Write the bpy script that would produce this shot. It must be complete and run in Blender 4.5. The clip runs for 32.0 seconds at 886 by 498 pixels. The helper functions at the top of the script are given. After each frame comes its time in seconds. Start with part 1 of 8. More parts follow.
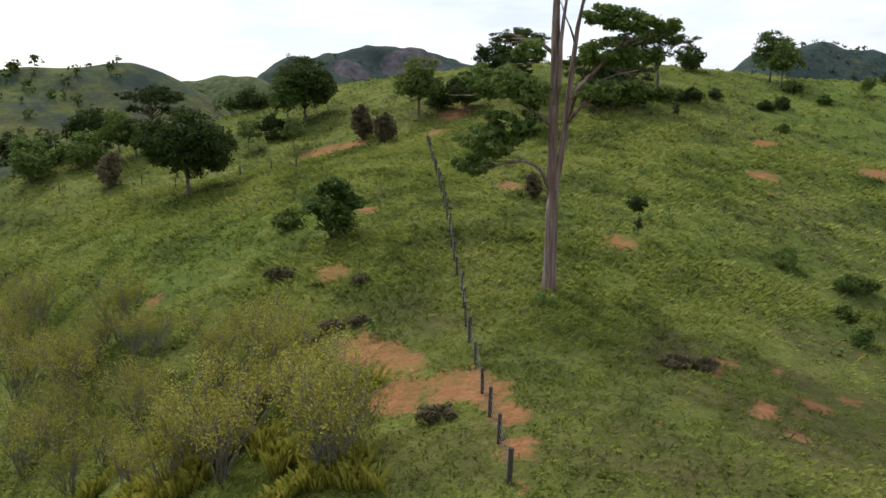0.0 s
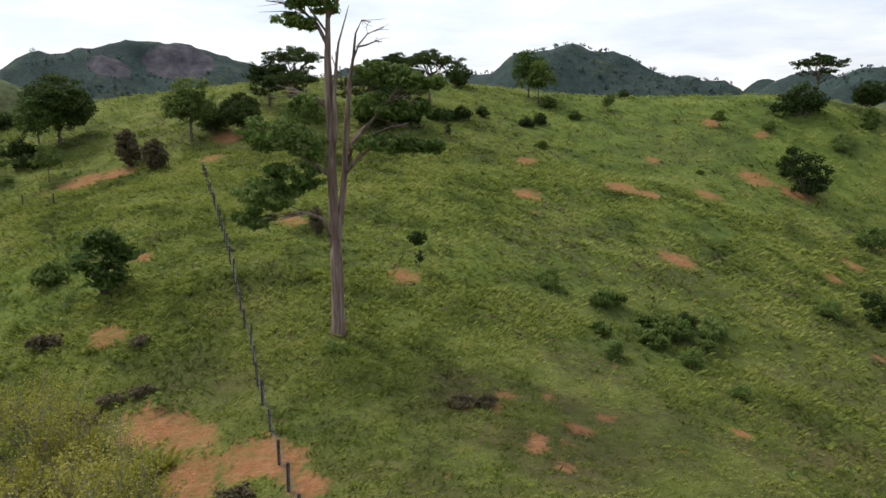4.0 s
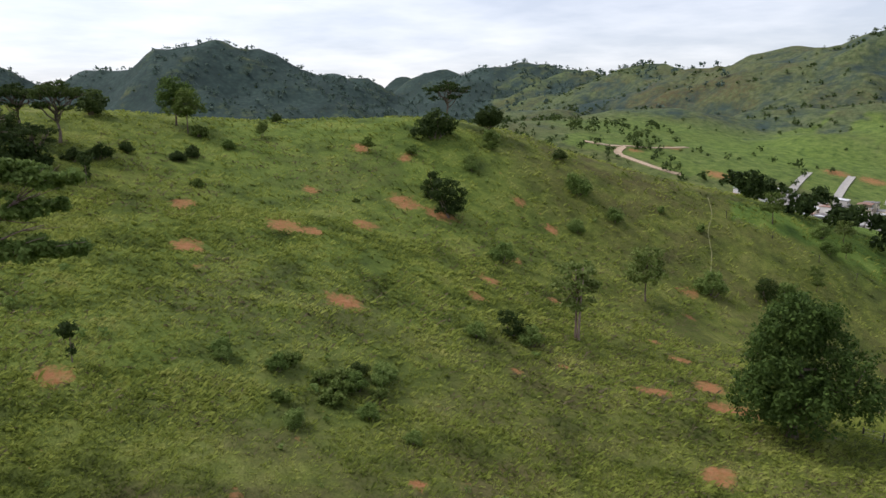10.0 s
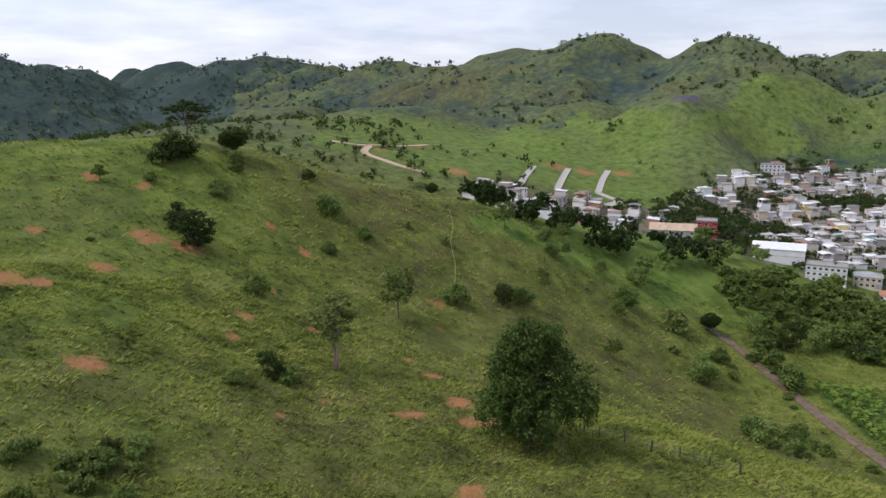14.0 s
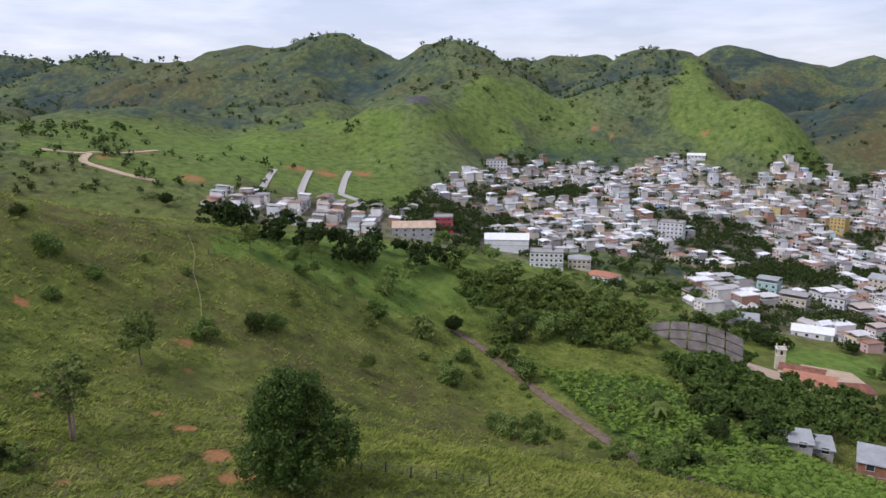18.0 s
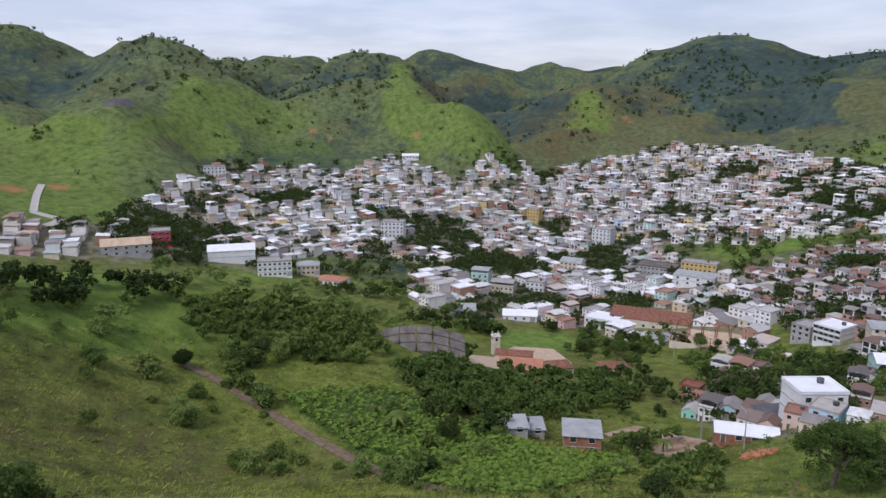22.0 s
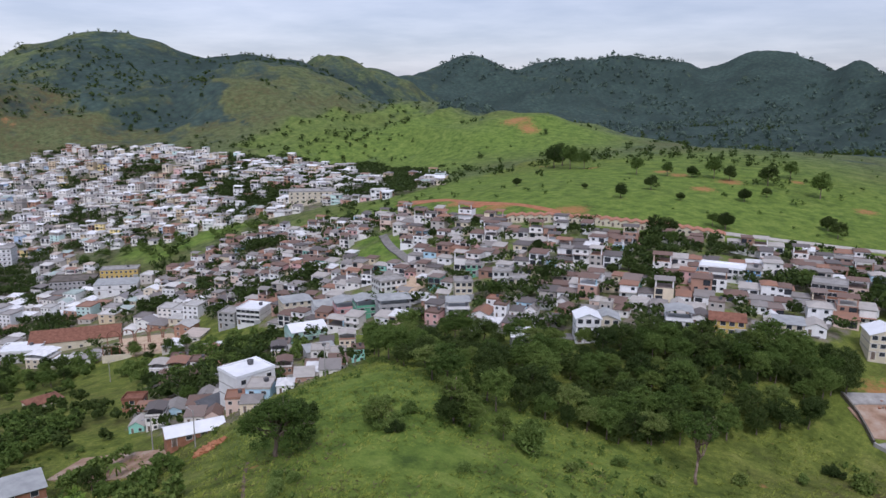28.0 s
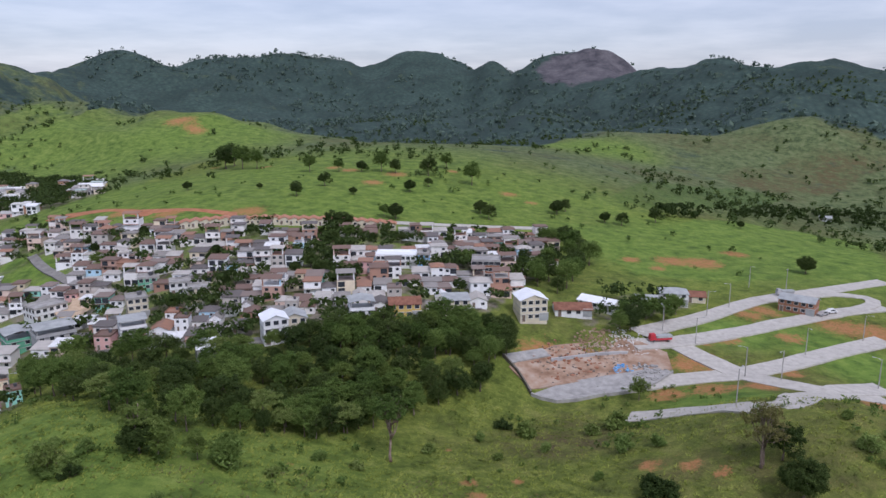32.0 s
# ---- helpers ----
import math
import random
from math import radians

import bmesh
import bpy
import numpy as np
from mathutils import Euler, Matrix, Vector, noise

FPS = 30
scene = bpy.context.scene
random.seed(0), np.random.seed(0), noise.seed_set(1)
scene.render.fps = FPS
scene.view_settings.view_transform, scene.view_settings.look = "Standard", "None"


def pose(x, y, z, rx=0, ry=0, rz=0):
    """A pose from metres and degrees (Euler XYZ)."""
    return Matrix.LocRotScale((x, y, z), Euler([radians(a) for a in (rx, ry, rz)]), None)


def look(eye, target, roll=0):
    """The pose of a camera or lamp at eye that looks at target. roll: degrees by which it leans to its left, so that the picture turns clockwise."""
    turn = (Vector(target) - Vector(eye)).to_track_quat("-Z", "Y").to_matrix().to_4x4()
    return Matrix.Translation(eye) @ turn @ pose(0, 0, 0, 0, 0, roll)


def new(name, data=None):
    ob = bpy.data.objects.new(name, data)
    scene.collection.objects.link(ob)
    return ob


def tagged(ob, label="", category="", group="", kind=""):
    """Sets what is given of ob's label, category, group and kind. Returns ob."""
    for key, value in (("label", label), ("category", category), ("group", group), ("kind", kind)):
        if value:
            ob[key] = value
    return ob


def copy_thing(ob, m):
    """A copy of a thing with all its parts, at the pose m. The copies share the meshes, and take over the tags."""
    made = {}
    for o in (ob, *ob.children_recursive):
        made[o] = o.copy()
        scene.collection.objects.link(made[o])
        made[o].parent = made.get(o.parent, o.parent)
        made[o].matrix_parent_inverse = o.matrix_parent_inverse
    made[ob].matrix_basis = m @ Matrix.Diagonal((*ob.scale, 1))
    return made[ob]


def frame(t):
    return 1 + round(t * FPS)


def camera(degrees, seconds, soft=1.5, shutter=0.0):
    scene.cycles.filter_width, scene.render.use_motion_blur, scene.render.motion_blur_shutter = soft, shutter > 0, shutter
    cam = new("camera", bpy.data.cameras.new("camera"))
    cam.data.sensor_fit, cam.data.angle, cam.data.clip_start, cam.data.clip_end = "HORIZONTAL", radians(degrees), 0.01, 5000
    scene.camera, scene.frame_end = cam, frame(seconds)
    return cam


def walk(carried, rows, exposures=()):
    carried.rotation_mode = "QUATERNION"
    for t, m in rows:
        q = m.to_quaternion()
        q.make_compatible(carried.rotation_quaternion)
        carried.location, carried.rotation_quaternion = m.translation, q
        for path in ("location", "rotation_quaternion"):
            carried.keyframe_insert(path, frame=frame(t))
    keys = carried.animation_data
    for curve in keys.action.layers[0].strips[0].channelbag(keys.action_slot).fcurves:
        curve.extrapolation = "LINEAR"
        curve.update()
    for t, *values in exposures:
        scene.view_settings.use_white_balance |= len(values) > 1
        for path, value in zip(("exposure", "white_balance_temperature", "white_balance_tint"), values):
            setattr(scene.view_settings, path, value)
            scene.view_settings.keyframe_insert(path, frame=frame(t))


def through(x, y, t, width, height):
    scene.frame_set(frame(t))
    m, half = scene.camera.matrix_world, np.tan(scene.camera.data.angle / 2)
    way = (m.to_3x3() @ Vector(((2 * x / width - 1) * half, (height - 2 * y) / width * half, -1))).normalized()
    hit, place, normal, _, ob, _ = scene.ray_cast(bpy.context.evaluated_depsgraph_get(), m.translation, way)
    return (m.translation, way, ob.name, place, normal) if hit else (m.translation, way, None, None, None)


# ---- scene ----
cam = camera(62.69, 32.0)

# seconds, eye, heading (degrees east of north), tilt, roll
ROWS = [
    (0, (0.00, 0.00, -0.00), -1.82, -10.57, 1.08),
    (1, (0.03, -0.17, 0.71), 2.40, -10.51, 0.91),
    (2, (0.06, -0.33, 1.47), 6.60, -10.51, 0.72),
    (3, (0.09, -0.45, 2.25), 10.76, -10.56, 0.52),
    (3.5, (0.06, -0.44, 2.62), 12.90, -10.59, 0.44),
    (5.5, (0.12, -0.13, 4.13), 21.41, -10.70, 0.19),
    (6, (0.07, -0.03, 4.54), 23.63, -10.78, 0.27),
    (7, (0.05, 0.01, 5.35), 27.93, -10.82, 0.23),
    (8, (0.02, 0.01, 6.16), 32.21, -10.82, 0.07),
    (9, (0.07, -0.03, 7.04), 36.62, -10.85, -0.21),
    (10, (0.18, -0.07, 7.94), 41.29, -10.98, -0.47),
    (11, (0.02, -0.20, 8.99), 46.18, -11.12, -0.49),
    (12, (-0.15, -0.48, 10.17), 51.03, -11.29, -0.51),
    (13, (-0.41, -0.72, 11.47), 55.91, -11.51, -0.37),
    (14, (-0.53, -0.84, 12.63), 60.82, -11.65, -0.35),
    (14.5, (-0.67, -0.88, 13.17), 63.11, -11.68, -0.40),
    (16.5, (-0.80, -0.84, 15.50), 73.09, -11.92, -0.30),
    (17, (-0.71, -0.79, 16.10), 75.71, -11.99, -0.24),
    (18, (-0.54, -0.63, 17.25), 80.99, -12.08, -0.18),
    (19, (-0.58, -0.52, 18.43), 86.29, -12.15, -0.09),
    (20, (-0.54, -0.55, 19.63), 91.71, -12.19, 0.01),
    (21, (-0.71, -0.35, 20.89), 97.20, -12.22, 0.15),
    (22, (-0.94, -0.15, 22.30), 102.74, -12.24, 0.23),
    (23, (-1.45, -0.02, 23.42), 109.60, -12.21, 0.31),
    (24, (-1.77, 0.30, 24.04), 118.00, -12.24, 0.26),
    (25, (-1.91, 0.68, 24.58), 126.20, -12.26, 0.45),
    (26, (-2.01, 0.95, 24.96), 134.45, -12.28, 0.46),
    (26.5, (-2.08, 1.04, 25.13), 138.52, -12.26, 0.49),
    (28.5, (-2.63, 1.40, 25.98), 150.09, -12.36, 0.31),
    (29, (-2.63, 1.35, 26.23), 153.19, -12.39, 0.32),
    (30, (-2.63, 1.11, 26.54), 159.36, -12.44, 0.28),
    (31, (-2.81, 1.25, 26.58), 165.55, -12.42, 0.14),
    (32, (-3.24, 1.51, 26.49), 172.53, -12.41, 0.15),
]


def aim(eye, heading, tilt):
    a, e = radians(heading), radians(tilt)
    return (eye[0] + 100 * math.sin(a) * math.cos(e), eye[1] + 100 * math.cos(a) * math.cos(e), eye[2] + 100 * math.sin(e))


walk(cam, [(t, look(eye, aim(eye, heading, tilt), roll)) for t, eye, heading, tilt, roll in ROWS],
     [(0, 0.14, 6430, 13), (9, 0.11, 6370, 14), (14, 0.10, 6160, 18), (19, 0.06, 5960, 21), (22, -0.04, 5920, 20), (26, -0.10, 5870, 20), (29, -0.03, 5810, 20), (32, 0.01, 5800, 20)])

# ---- light: overcast noon with a soft sun ----
world = bpy.data.worlds.new("overcast_sky")
scene.world = world
world.use_nodes = True
wn, wl = world.node_tree.nodes, world.node_tree.links
wn.clear()
SUN_EL, SUN_ROT = radians(52), radians(322)
sky = wn.new("ShaderNodeTexSky")
sky.sky_type, sky.sun_disc, sky.sun_elevation, sky.sun_rotation = "NISHITA", False, SUN_EL, SUN_ROT
# cloud deck over the clear sky: grey layers with softer gaps
tc = wn.new("ShaderNodeTexCoord")
sep = wn.new("ShaderNodeSeparateXYZ")
wl.new(tc.outputs["Generated"], sep.inputs[0])
up = wn.new("ShaderNodeMath"); up.operation = "MAXIMUM"; up.inputs[1].default_value = 0.0
wl.new(sep.outputs[2], up.inputs[0])
den = wn.new("ShaderNodeMath"); den.operation = "ADD"; den.inputs[1].default_value = 0.10
wl.new(up.outputs[0], den.inputs[0])
dv = wn.new("ShaderNodeVectorMath"); dv.operation = "DIVIDE"
cmb = wn.new("ShaderNodeCombineXYZ")
for k in range(3):
    wl.new(den.outputs[0], cmb.inputs[k])
wl.new(tc.outputs["Generated"], dv.inputs[0]); wl.new(cmb.outputs[0], dv.inputs[1])
cl = wn.new("ShaderNodeTexNoise"); cl.inputs["Scale"].default_value = 0.9; cl.inputs["Detail"].default_value = 6; cl.inputs["Roughness"].default_value = 0.55
wl.new(dv.outputs[0], cl.inputs["Vector"])
ramp = wn.new("ShaderNodeValToRGB")
ramp.color_ramp.elements[0].position, ramp.color_ramp.elements[0].color = 0.36, (0.62, 0.65, 0.72, 1)
ramp.color_ramp.elements[1].position, ramp.color_ramp.elements[1].color = 0.64, (0.92, 0.92, 0.945, 1)
wl.new(cl.outputs["Fac"], ramp.inputs[0])
# heavier cloud to the south, over the far range
south = wn.new("ShaderNodeMath"); south.operation = "MULTIPLY_ADD"; south.inputs[1].default_value, south.inputs[2].default_value = 0.20, 0.80
wl.new(sep.outputs[1], south.inputs[0])
tint = wn.new("ShaderNodeMix"); tint.data_type, tint.blend_type = "RGBA", "MULTIPLY"
tint.inputs[0].default_value = 1.0
wl.new(ramp.outputs[0], tint.inputs[6]); wl.new(south.outputs[0], tint.inputs[7])
b1 = wn.new("ShaderNodeBackground"); b1.inputs["Strength"].default_value = 0.05
wl.new(sky.outputs[0], b1.inputs[0])
b2 = wn.new("ShaderNodeBackground"); b2.inputs["Strength"].default_value = 0.82
wl.new(tint.outputs[2], b2.inputs[0])
add = wn.new("ShaderNodeAddShader"); wout = wn.new("ShaderNodeOutputWorld")
wl.new(b1.outputs[0], add.inputs[0]); wl.new(b2.outputs[0], add.inputs[1]); wl.new(add.outputs[0], wout.inputs[0])
sun = new("sun", bpy.data.lights.new("sun", "SUN"))
sun.data.energy, sun.data.angle, sun.data.color = 2.0, radians(14), (1.0, 0.96, 0.9)
sun.matrix_world = look((0, 0, 0), (-math.sin(SUN_ROT) * math.cos(SUN_EL), -math.cos(SUN_ROT) * math.cos(SUN_EL), -math.sin(SUN_EL)))

# ---- materials ----


class Mat:
    """A small builder for node materials."""

    def __init__(self, name, rough=0.9, metal=0.0, spec=0.3):
        self.m = bpy.data.materials.new(name)
        self.m.use_nodes = True
        self.n, self.l = self.m.node_tree.nodes, self.m.node_tree.links
        self.b = self.n["Principled BSDF"]
        self.b.inputs["Roughness"].default_value = rough
        self.b.inputs["Metallic"].default_value = metal
        self.b.inputs["Specular IOR Level"].default_value = spec
        self.geo = None

    def pos(self):
        if self.geo is None:
            self.geo = self.n.new("ShaderNodeNewGeometry")
        return self.geo.outputs["Position"]

    def local(self):
        return self.n.new("ShaderNodeTexCoord").outputs["Object"]

    def island(self):
        self.pos()
        return self.geo.outputs["Random Per Island"]

    def rand(self):
        return self.n.new("ShaderNodeObjectInfo").outputs["Random"]

    def noise(self, scale, detail=3, rough=0.55, vec=None, stretch=None):
        t = self.n.new("ShaderNodeTexNoise")
        t.inputs["Scale"].default_value, t.inputs["Detail"].default_value, t.inputs["Roughness"].default_value = scale, detail, rough
        v = vec or self.pos()
        if stretch:
            mp = self.n.new("ShaderNodeMapping")
            mp.inputs["Scale"].default_value = stretch
            self.l.new(v, mp.inputs[0])
            v = mp.outputs[0]
        self.l.new(v, t.inputs["Vector"])
        return t.outputs["Fac"]

    def cells(self, scale, vec=None):
        t = self.n.new("ShaderNodeTexVoronoi")
        t.inputs["Scale"].default_value = scale
        self.l.new(vec or self.pos(), t.inputs["Vector"])
        return t.outputs["Distance"]

    def ramp(self, fac, stops, hard=False):
        r = self.n.new("ShaderNodeValToRGB")
        e = r.color_ramp.elements
        while len(e) < len(stops):
            e.new(0.5)
        for k, (p, c) in enumerate(stops):
            e[k].position, e[k].color = p, (*c, 1) if len(c) == 3 else c
        if hard:
            r.color_ramp.interpolation = "CONSTANT"
        self.l.new(fac, r.inputs[0])
        return r.outputs[0]

    def math(self, op, a, b=0.5, clamp=False):
        t = self.n.new("ShaderNodeMath")
        t.operation, t.use_clamp = op, clamp
        for k, v in enumerate((a, b)):
            if isinstance(v, (int, float)):
                t.inputs[k].default_value = v
            else:
                self.l.new(v, t.inputs[k])
        return t.outputs[0]

    def mix(self, fac, a, b, kind="MIX"):
        t = self.n.new("ShaderNodeMix")
        t.data_type, t.blend_type = "RGBA", kind
        for k, v in ((0, fac), (6, a), (7, b)):
            if isinstance(v, (int, float)):
                t.inputs[k].default_value = v
            elif isinstance(v, tuple):
                t.inputs[k].default_value = (*v, 1)
            else:
                self.l.new(v, t.inputs[k])
        return t.outputs[2]

    def attr(self, name):
        t = self.n.new("ShaderNodeAttribute")
        t.attribute_name = name
        s = self.n.new("ShaderNodeSeparateColor")
        self.l.new(t.outputs["Color"], s.inputs[0])
        return s.outputs[0], s.outputs[1], s.outputs[2]

    def color(self, c):
        if isinstance(c, tuple):
            self.b.inputs["Base Color"].default_value = (*c, 1)
        else:
            self.l.new(c, self.b.inputs["Base Color"])
        return self

    def bump(self, h, strength=0.4, dist=0.1):
        t = self.n.new("ShaderNodeBump")
        t.inputs["Strength"].default_value, t.inputs["Distance"].default_value = strength, dist
        self.l.new(h, t.inputs["Height"])
        self.l.new(t.outputs[0], self.b.inputs["Normal"])
        return self

    def leafy(self, through=0.36):
        """Lets some light through thin leaves."""
        tr = self.n.new("ShaderNodeBsdfTranslucent")
        mx = self.n.new("ShaderNodeMixShader")
        mx.inputs[0].default_value = through
        src = self.b.inputs["Base Color"].links
        if src:
            self.l.new(src[0].from_socket, tr.inputs[0])
        self.l.new(self.b.outputs[0], mx.inputs[1])
        self.l.new(tr.outputs[0], mx.inputs[2])
        self.l.new(mx.outputs[0], self.n["Material Output"].inputs[0])
        return self


def leaves(name, dark, mid, light):
    k = Mat(name, 0.7, spec=0.12)
    v = k.math("ADD", k.math("MULTIPLY", k.island(), 0.55), k.math("MULTIPLY", k.rand(), 0.45))
    c = k.ramp(v, [(0.05, dark), (0.5, mid), (0.95, light)])
    return k.color(c).leafy().m


GRASS_STOPS = [(0.33, (0.056, 0.072, 0.019)), (0.44, (0.138, 0.172, 0.033)), (0.54, (0.228, 0.264, 0.052)), (0.70, (0.310, 0.312, 0.092))]


def blades(name):
    """Grass that shares the patches of the sward it grows in."""
    k = Mat(name, 0.8, spec=0.1)
    v = k.math("ADD", k.noise(0.16, 6, 0.72), k.math("MULTIPLY", k.math("SUBTRACT", k.island(), 0.5), 0.10))
    return k.color(k.ramp(v, [(p, tuple(min(0.5, q * 1.22) for q in c)) for p, c in GRASS_STOPS])).leafy(0.4).m


def ground_material():
    k = Mat("pasture", 0.95, spec=0.1)
    soil, wood, town = k.attr("cover")
    lush, dry, crop = k.attr("field")
    big, mid, fine, tiny = k.noise(0.018, 4), k.noise(0.22, 4), k.noise(1.6, 4, 0.65), k.noise(7.0, 3, 0.7)
    v = k.noise(0.16, 9, 0.74)
    grass = k.ramp(v, GRASS_STOPS)
    grass = k.mix(k.ramp(tiny, [(0.38, (0, 0, 0)), (0.62, (0.55, 0.55, 0.55))]), grass, (0.050, 0.074, 0.014))
    clump = k.noise(0.75, 5, 0.7)
    grass = k.mix(k.ramp(clump, [(0.44, (0, 0, 0)), (0.62, (0.6, 0.6, 0.6))]), grass, (0.070, 0.098, 0.018))
    # Brown dry grass, its colour deepened to carry shade of the near slope.
    worn = k.ramp(fine, [(0.3, (0.060, 0.050, 0.022)), (0.7, (0.150, 0.118, 0.058))])
    # Far scrubby pasture, greyed and dulled to stand for distance haze.
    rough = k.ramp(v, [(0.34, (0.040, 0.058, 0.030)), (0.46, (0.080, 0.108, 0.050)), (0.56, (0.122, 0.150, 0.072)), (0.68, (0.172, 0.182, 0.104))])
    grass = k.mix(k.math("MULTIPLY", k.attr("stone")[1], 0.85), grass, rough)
    dm = k.math("ADD", k.ramp(big, [(0.46, (0, 0, 0)), (0.64, (0.5, 0.5, 0.5))]), dry)
    dm = k.math("MULTIPLY", dm, k.ramp(mid, [(0.36, (0.25, 0.25, 0.25)), (0.6, (1, 1, 1))]), True)
    c = k.mix(dm, grass, worn)
    bright = k.ramp(v, [(0.34, (0.060, 0.112, 0.024)), (0.5, (0.128, 0.212, 0.038)), (0.66, (0.200, 0.285, 0.058))])
    c = k.mix(k.math("MULTIPLY", lush, 0.85), c, bright)
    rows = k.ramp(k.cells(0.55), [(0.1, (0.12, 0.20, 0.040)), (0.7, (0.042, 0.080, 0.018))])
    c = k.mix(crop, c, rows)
    # Forest crowns tinted bluish: distance haze put into the base colour.
    hazed_canopy = k.ramp(k.math("ADD", k.math("MULTIPLY", k.cells(0.11), 0.6), k.math("MULTIPLY", mid, 0.5)), [(0.2, (0.070, 0.108, 0.086)), (0.55, (0.045, 0.072, 0.064)), (0.9, (0.025, 0.043, 0.042))])
    hazed_canopy = k.mix(k.ramp(k.noise(0.011, 5, 0.65), [(0.4, (0, 0, 0)), (0.62, (0.75, 0.75, 0.75))]), hazed_canopy, (0.026, 0.042, 0.040))
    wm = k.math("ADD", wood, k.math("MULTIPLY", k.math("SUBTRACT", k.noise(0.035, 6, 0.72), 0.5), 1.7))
    c = k.mix(k.ramp(wm, [(0.34, (0, 0, 0)), (0.72, (0.95, 0.95, 0.95))]), c, hazed_canopy)
    cliff = k.ramp(k.noise(0.03, 5, 0.7, stretch=(1, 1, 0.25)), [(0.35, (0.050, 0.048, 0.056)), (0.65, (0.135, 0.125, 0.13))])
    c = k.mix(k.ramp(k.math("ADD", k.attr("stone")[0], k.math("SUBTRACT", k.noise(0.02, 4, 0.7), 0.5)), [(0.4, (0, 0, 0)), (0.6, (1, 1, 1))]), c, cliff)
    dust = k.ramp(fine, [(0.3, (0.17, 0.14, 0.11)), (0.7, (0.30, 0.26, 0.22))])
    c = k.mix(k.math("MULTIPLY", town, k.ramp(mid, [(0.42, (0.15, 0.15, 0.15)), (0.60, (0.9, 0.9, 0.9))])), c, dust)
    earth = k.ramp(k.math("ADD", k.math("MULTIPLY", fine, 0.6), k.math("MULTIPLY", tiny, 0.4)), [(0.3, (0.28, 0.118, 0.046)), (0.55, (0.40, 0.190, 0.085)), (0.75, (0.48, 0.275, 0.15))])
    sm = k.math("ADD", soil, k.math("MULTIPLY", k.math("ADD", k.math("SUBTRACT", k.noise(0.55, 5, 0.75), 0.5), k.math("MULTIPLY", k.math("SUBTRACT", k.noise(2.6, 3, 0.7), 0.5), 0.7)), 2.0))
    c = k.mix(k.ramp(sm, [(0.38, (0, 0, 0)), (0.52, (0.45, 0.45, 0.45)), (0.95, (1, 1, 1))]), c, earth)
    k.color(c)
    h = k.math("ADD", k.math("MULTIPLY", fine, 0.7), k.math("MULTIPLY", tiny, 0.3))
    return k.bump(h, 0.8, 0.55).m


M_GROUND = ground_material()
M_LEAF_MID = leaves("leaf_green", (0.046, 0.080, 0.018), (0.100, 0.158, 0.034), (0.190, 0.255, 0.064))
M_LEAF_DARK = leaves("leaf_dark", (0.028, 0.048, 0.013), (0.055, 0.086, 0.021), (0.102, 0.137, 0.036))
M_LEAF_PALE = leaves("leaf_pale", (0.080, 0.118, 0.024), (0.140, 0.194, 0.043), (0.225, 0.268, 0.086))
M_LEAF_OCHRE = leaves("leaf_ochre", (0.085, 0.085, 0.028), (0.150, 0.142, 0.048), (0.230, 0.210, 0.080))
M_LEAF_FEATHER = leaves("leaf_feathery", (0.080, 0.130, 0.030), (0.165, 0.240, 0.058), (0.275, 0.345, 0.104))
# Leaf colour of the far ridges, with haze blue mixed in.
M_LEAF_HAZED = leaves("leaf_haze_blue", (0.060, 0.095, 0.075), (0.095, 0.140, 0.110), (0.140, 0.190, 0.140))
M_LEAF_MAIZE = leaves("leaf_maize", (0.110, 0.190, 0.030), (0.180, 0.280, 0.045), (0.270, 0.360, 0.080))
M_GRASS = blades("grass_blades")
M_STRAW = leaves("straw", (0.200, 0.215, 0.030), (0.360, 0.350, 0.055), (0.520, 0.460, 0.110))
M_BRUSH = leaves("dry_brush", (0.105, 0.088, 0.045), (0.165, 0.140, 0.075), (0.240, 0.200, 0.120))


def plain(name, stops, scale, rough=0.85, spec=0.3, metal=0.0, bump=0.3, stretch=None):
    k = Mat(name, rough, metal, spec)
    n = k.noise(scale, 4, 0.6, stretch=stretch)
    return k.color(k.ramp(n, stops)).bump(n, bump, 0.05).m


M_BARK = plain("bark", [(0.3, (0.090, 0.062, 0.045)), (0.55, (0.190, 0.145, 0.115)), (0.75, (0.30, 0.25, 0.21))], 1.3, stretch=(4, 4, 0.5))
M_BARK_RED = plain("bark_reddish", [(0.3, (0.110, 0.068, 0.052)), (0.5, (0.240, 0.165, 0.132)), (0.72, (0.42, 0.34, 0.29))], 1.1, stretch=(4, 4, 0.4), bump=0.6)
M_TWIG = plain("grey_twig", [(0.3, (0.13, 0.115, 0.09)), (0.7, (0.27, 0.245, 0.20))], 3)
M_POST = plain("weathered_post", [(0.3, (0.035, 0.030, 0.026)), (0.7, (0.13, 0.115, 0.10))], 4, stretch=(4, 4, 0.6))
M_WIRE = plain("fence_wire", [(0.3, (0.20, 0.20, 0.20)), (0.7, (0.34, 0.34, 0.33))], 3, 0.5, metal=0.6)
M_ROAD = plain("paved_road", [(0.3, (0.36, 0.335, 0.295)), (0.7, (0.50, 0.47, 0.42))], 0.6)
M_STREET = plain("street_paving", [(0.3, (0.16, 0.15, 0.14)), (0.7, (0.28, 0.265, 0.24))], 0.4)
M_DIRT = plain("dirt_track", [(0.3, (0.105, 0.075, 0.050)), (0.7, (0.215, 0.155, 0.105))], 0.8)
M_SITE = plain("site_earth", [(0.3, (0.20, 0.115, 0.070)), (0.5, (0.33, 0.22, 0.15)), (0.7, (0.42, 0.34, 0.27))], 0.25)
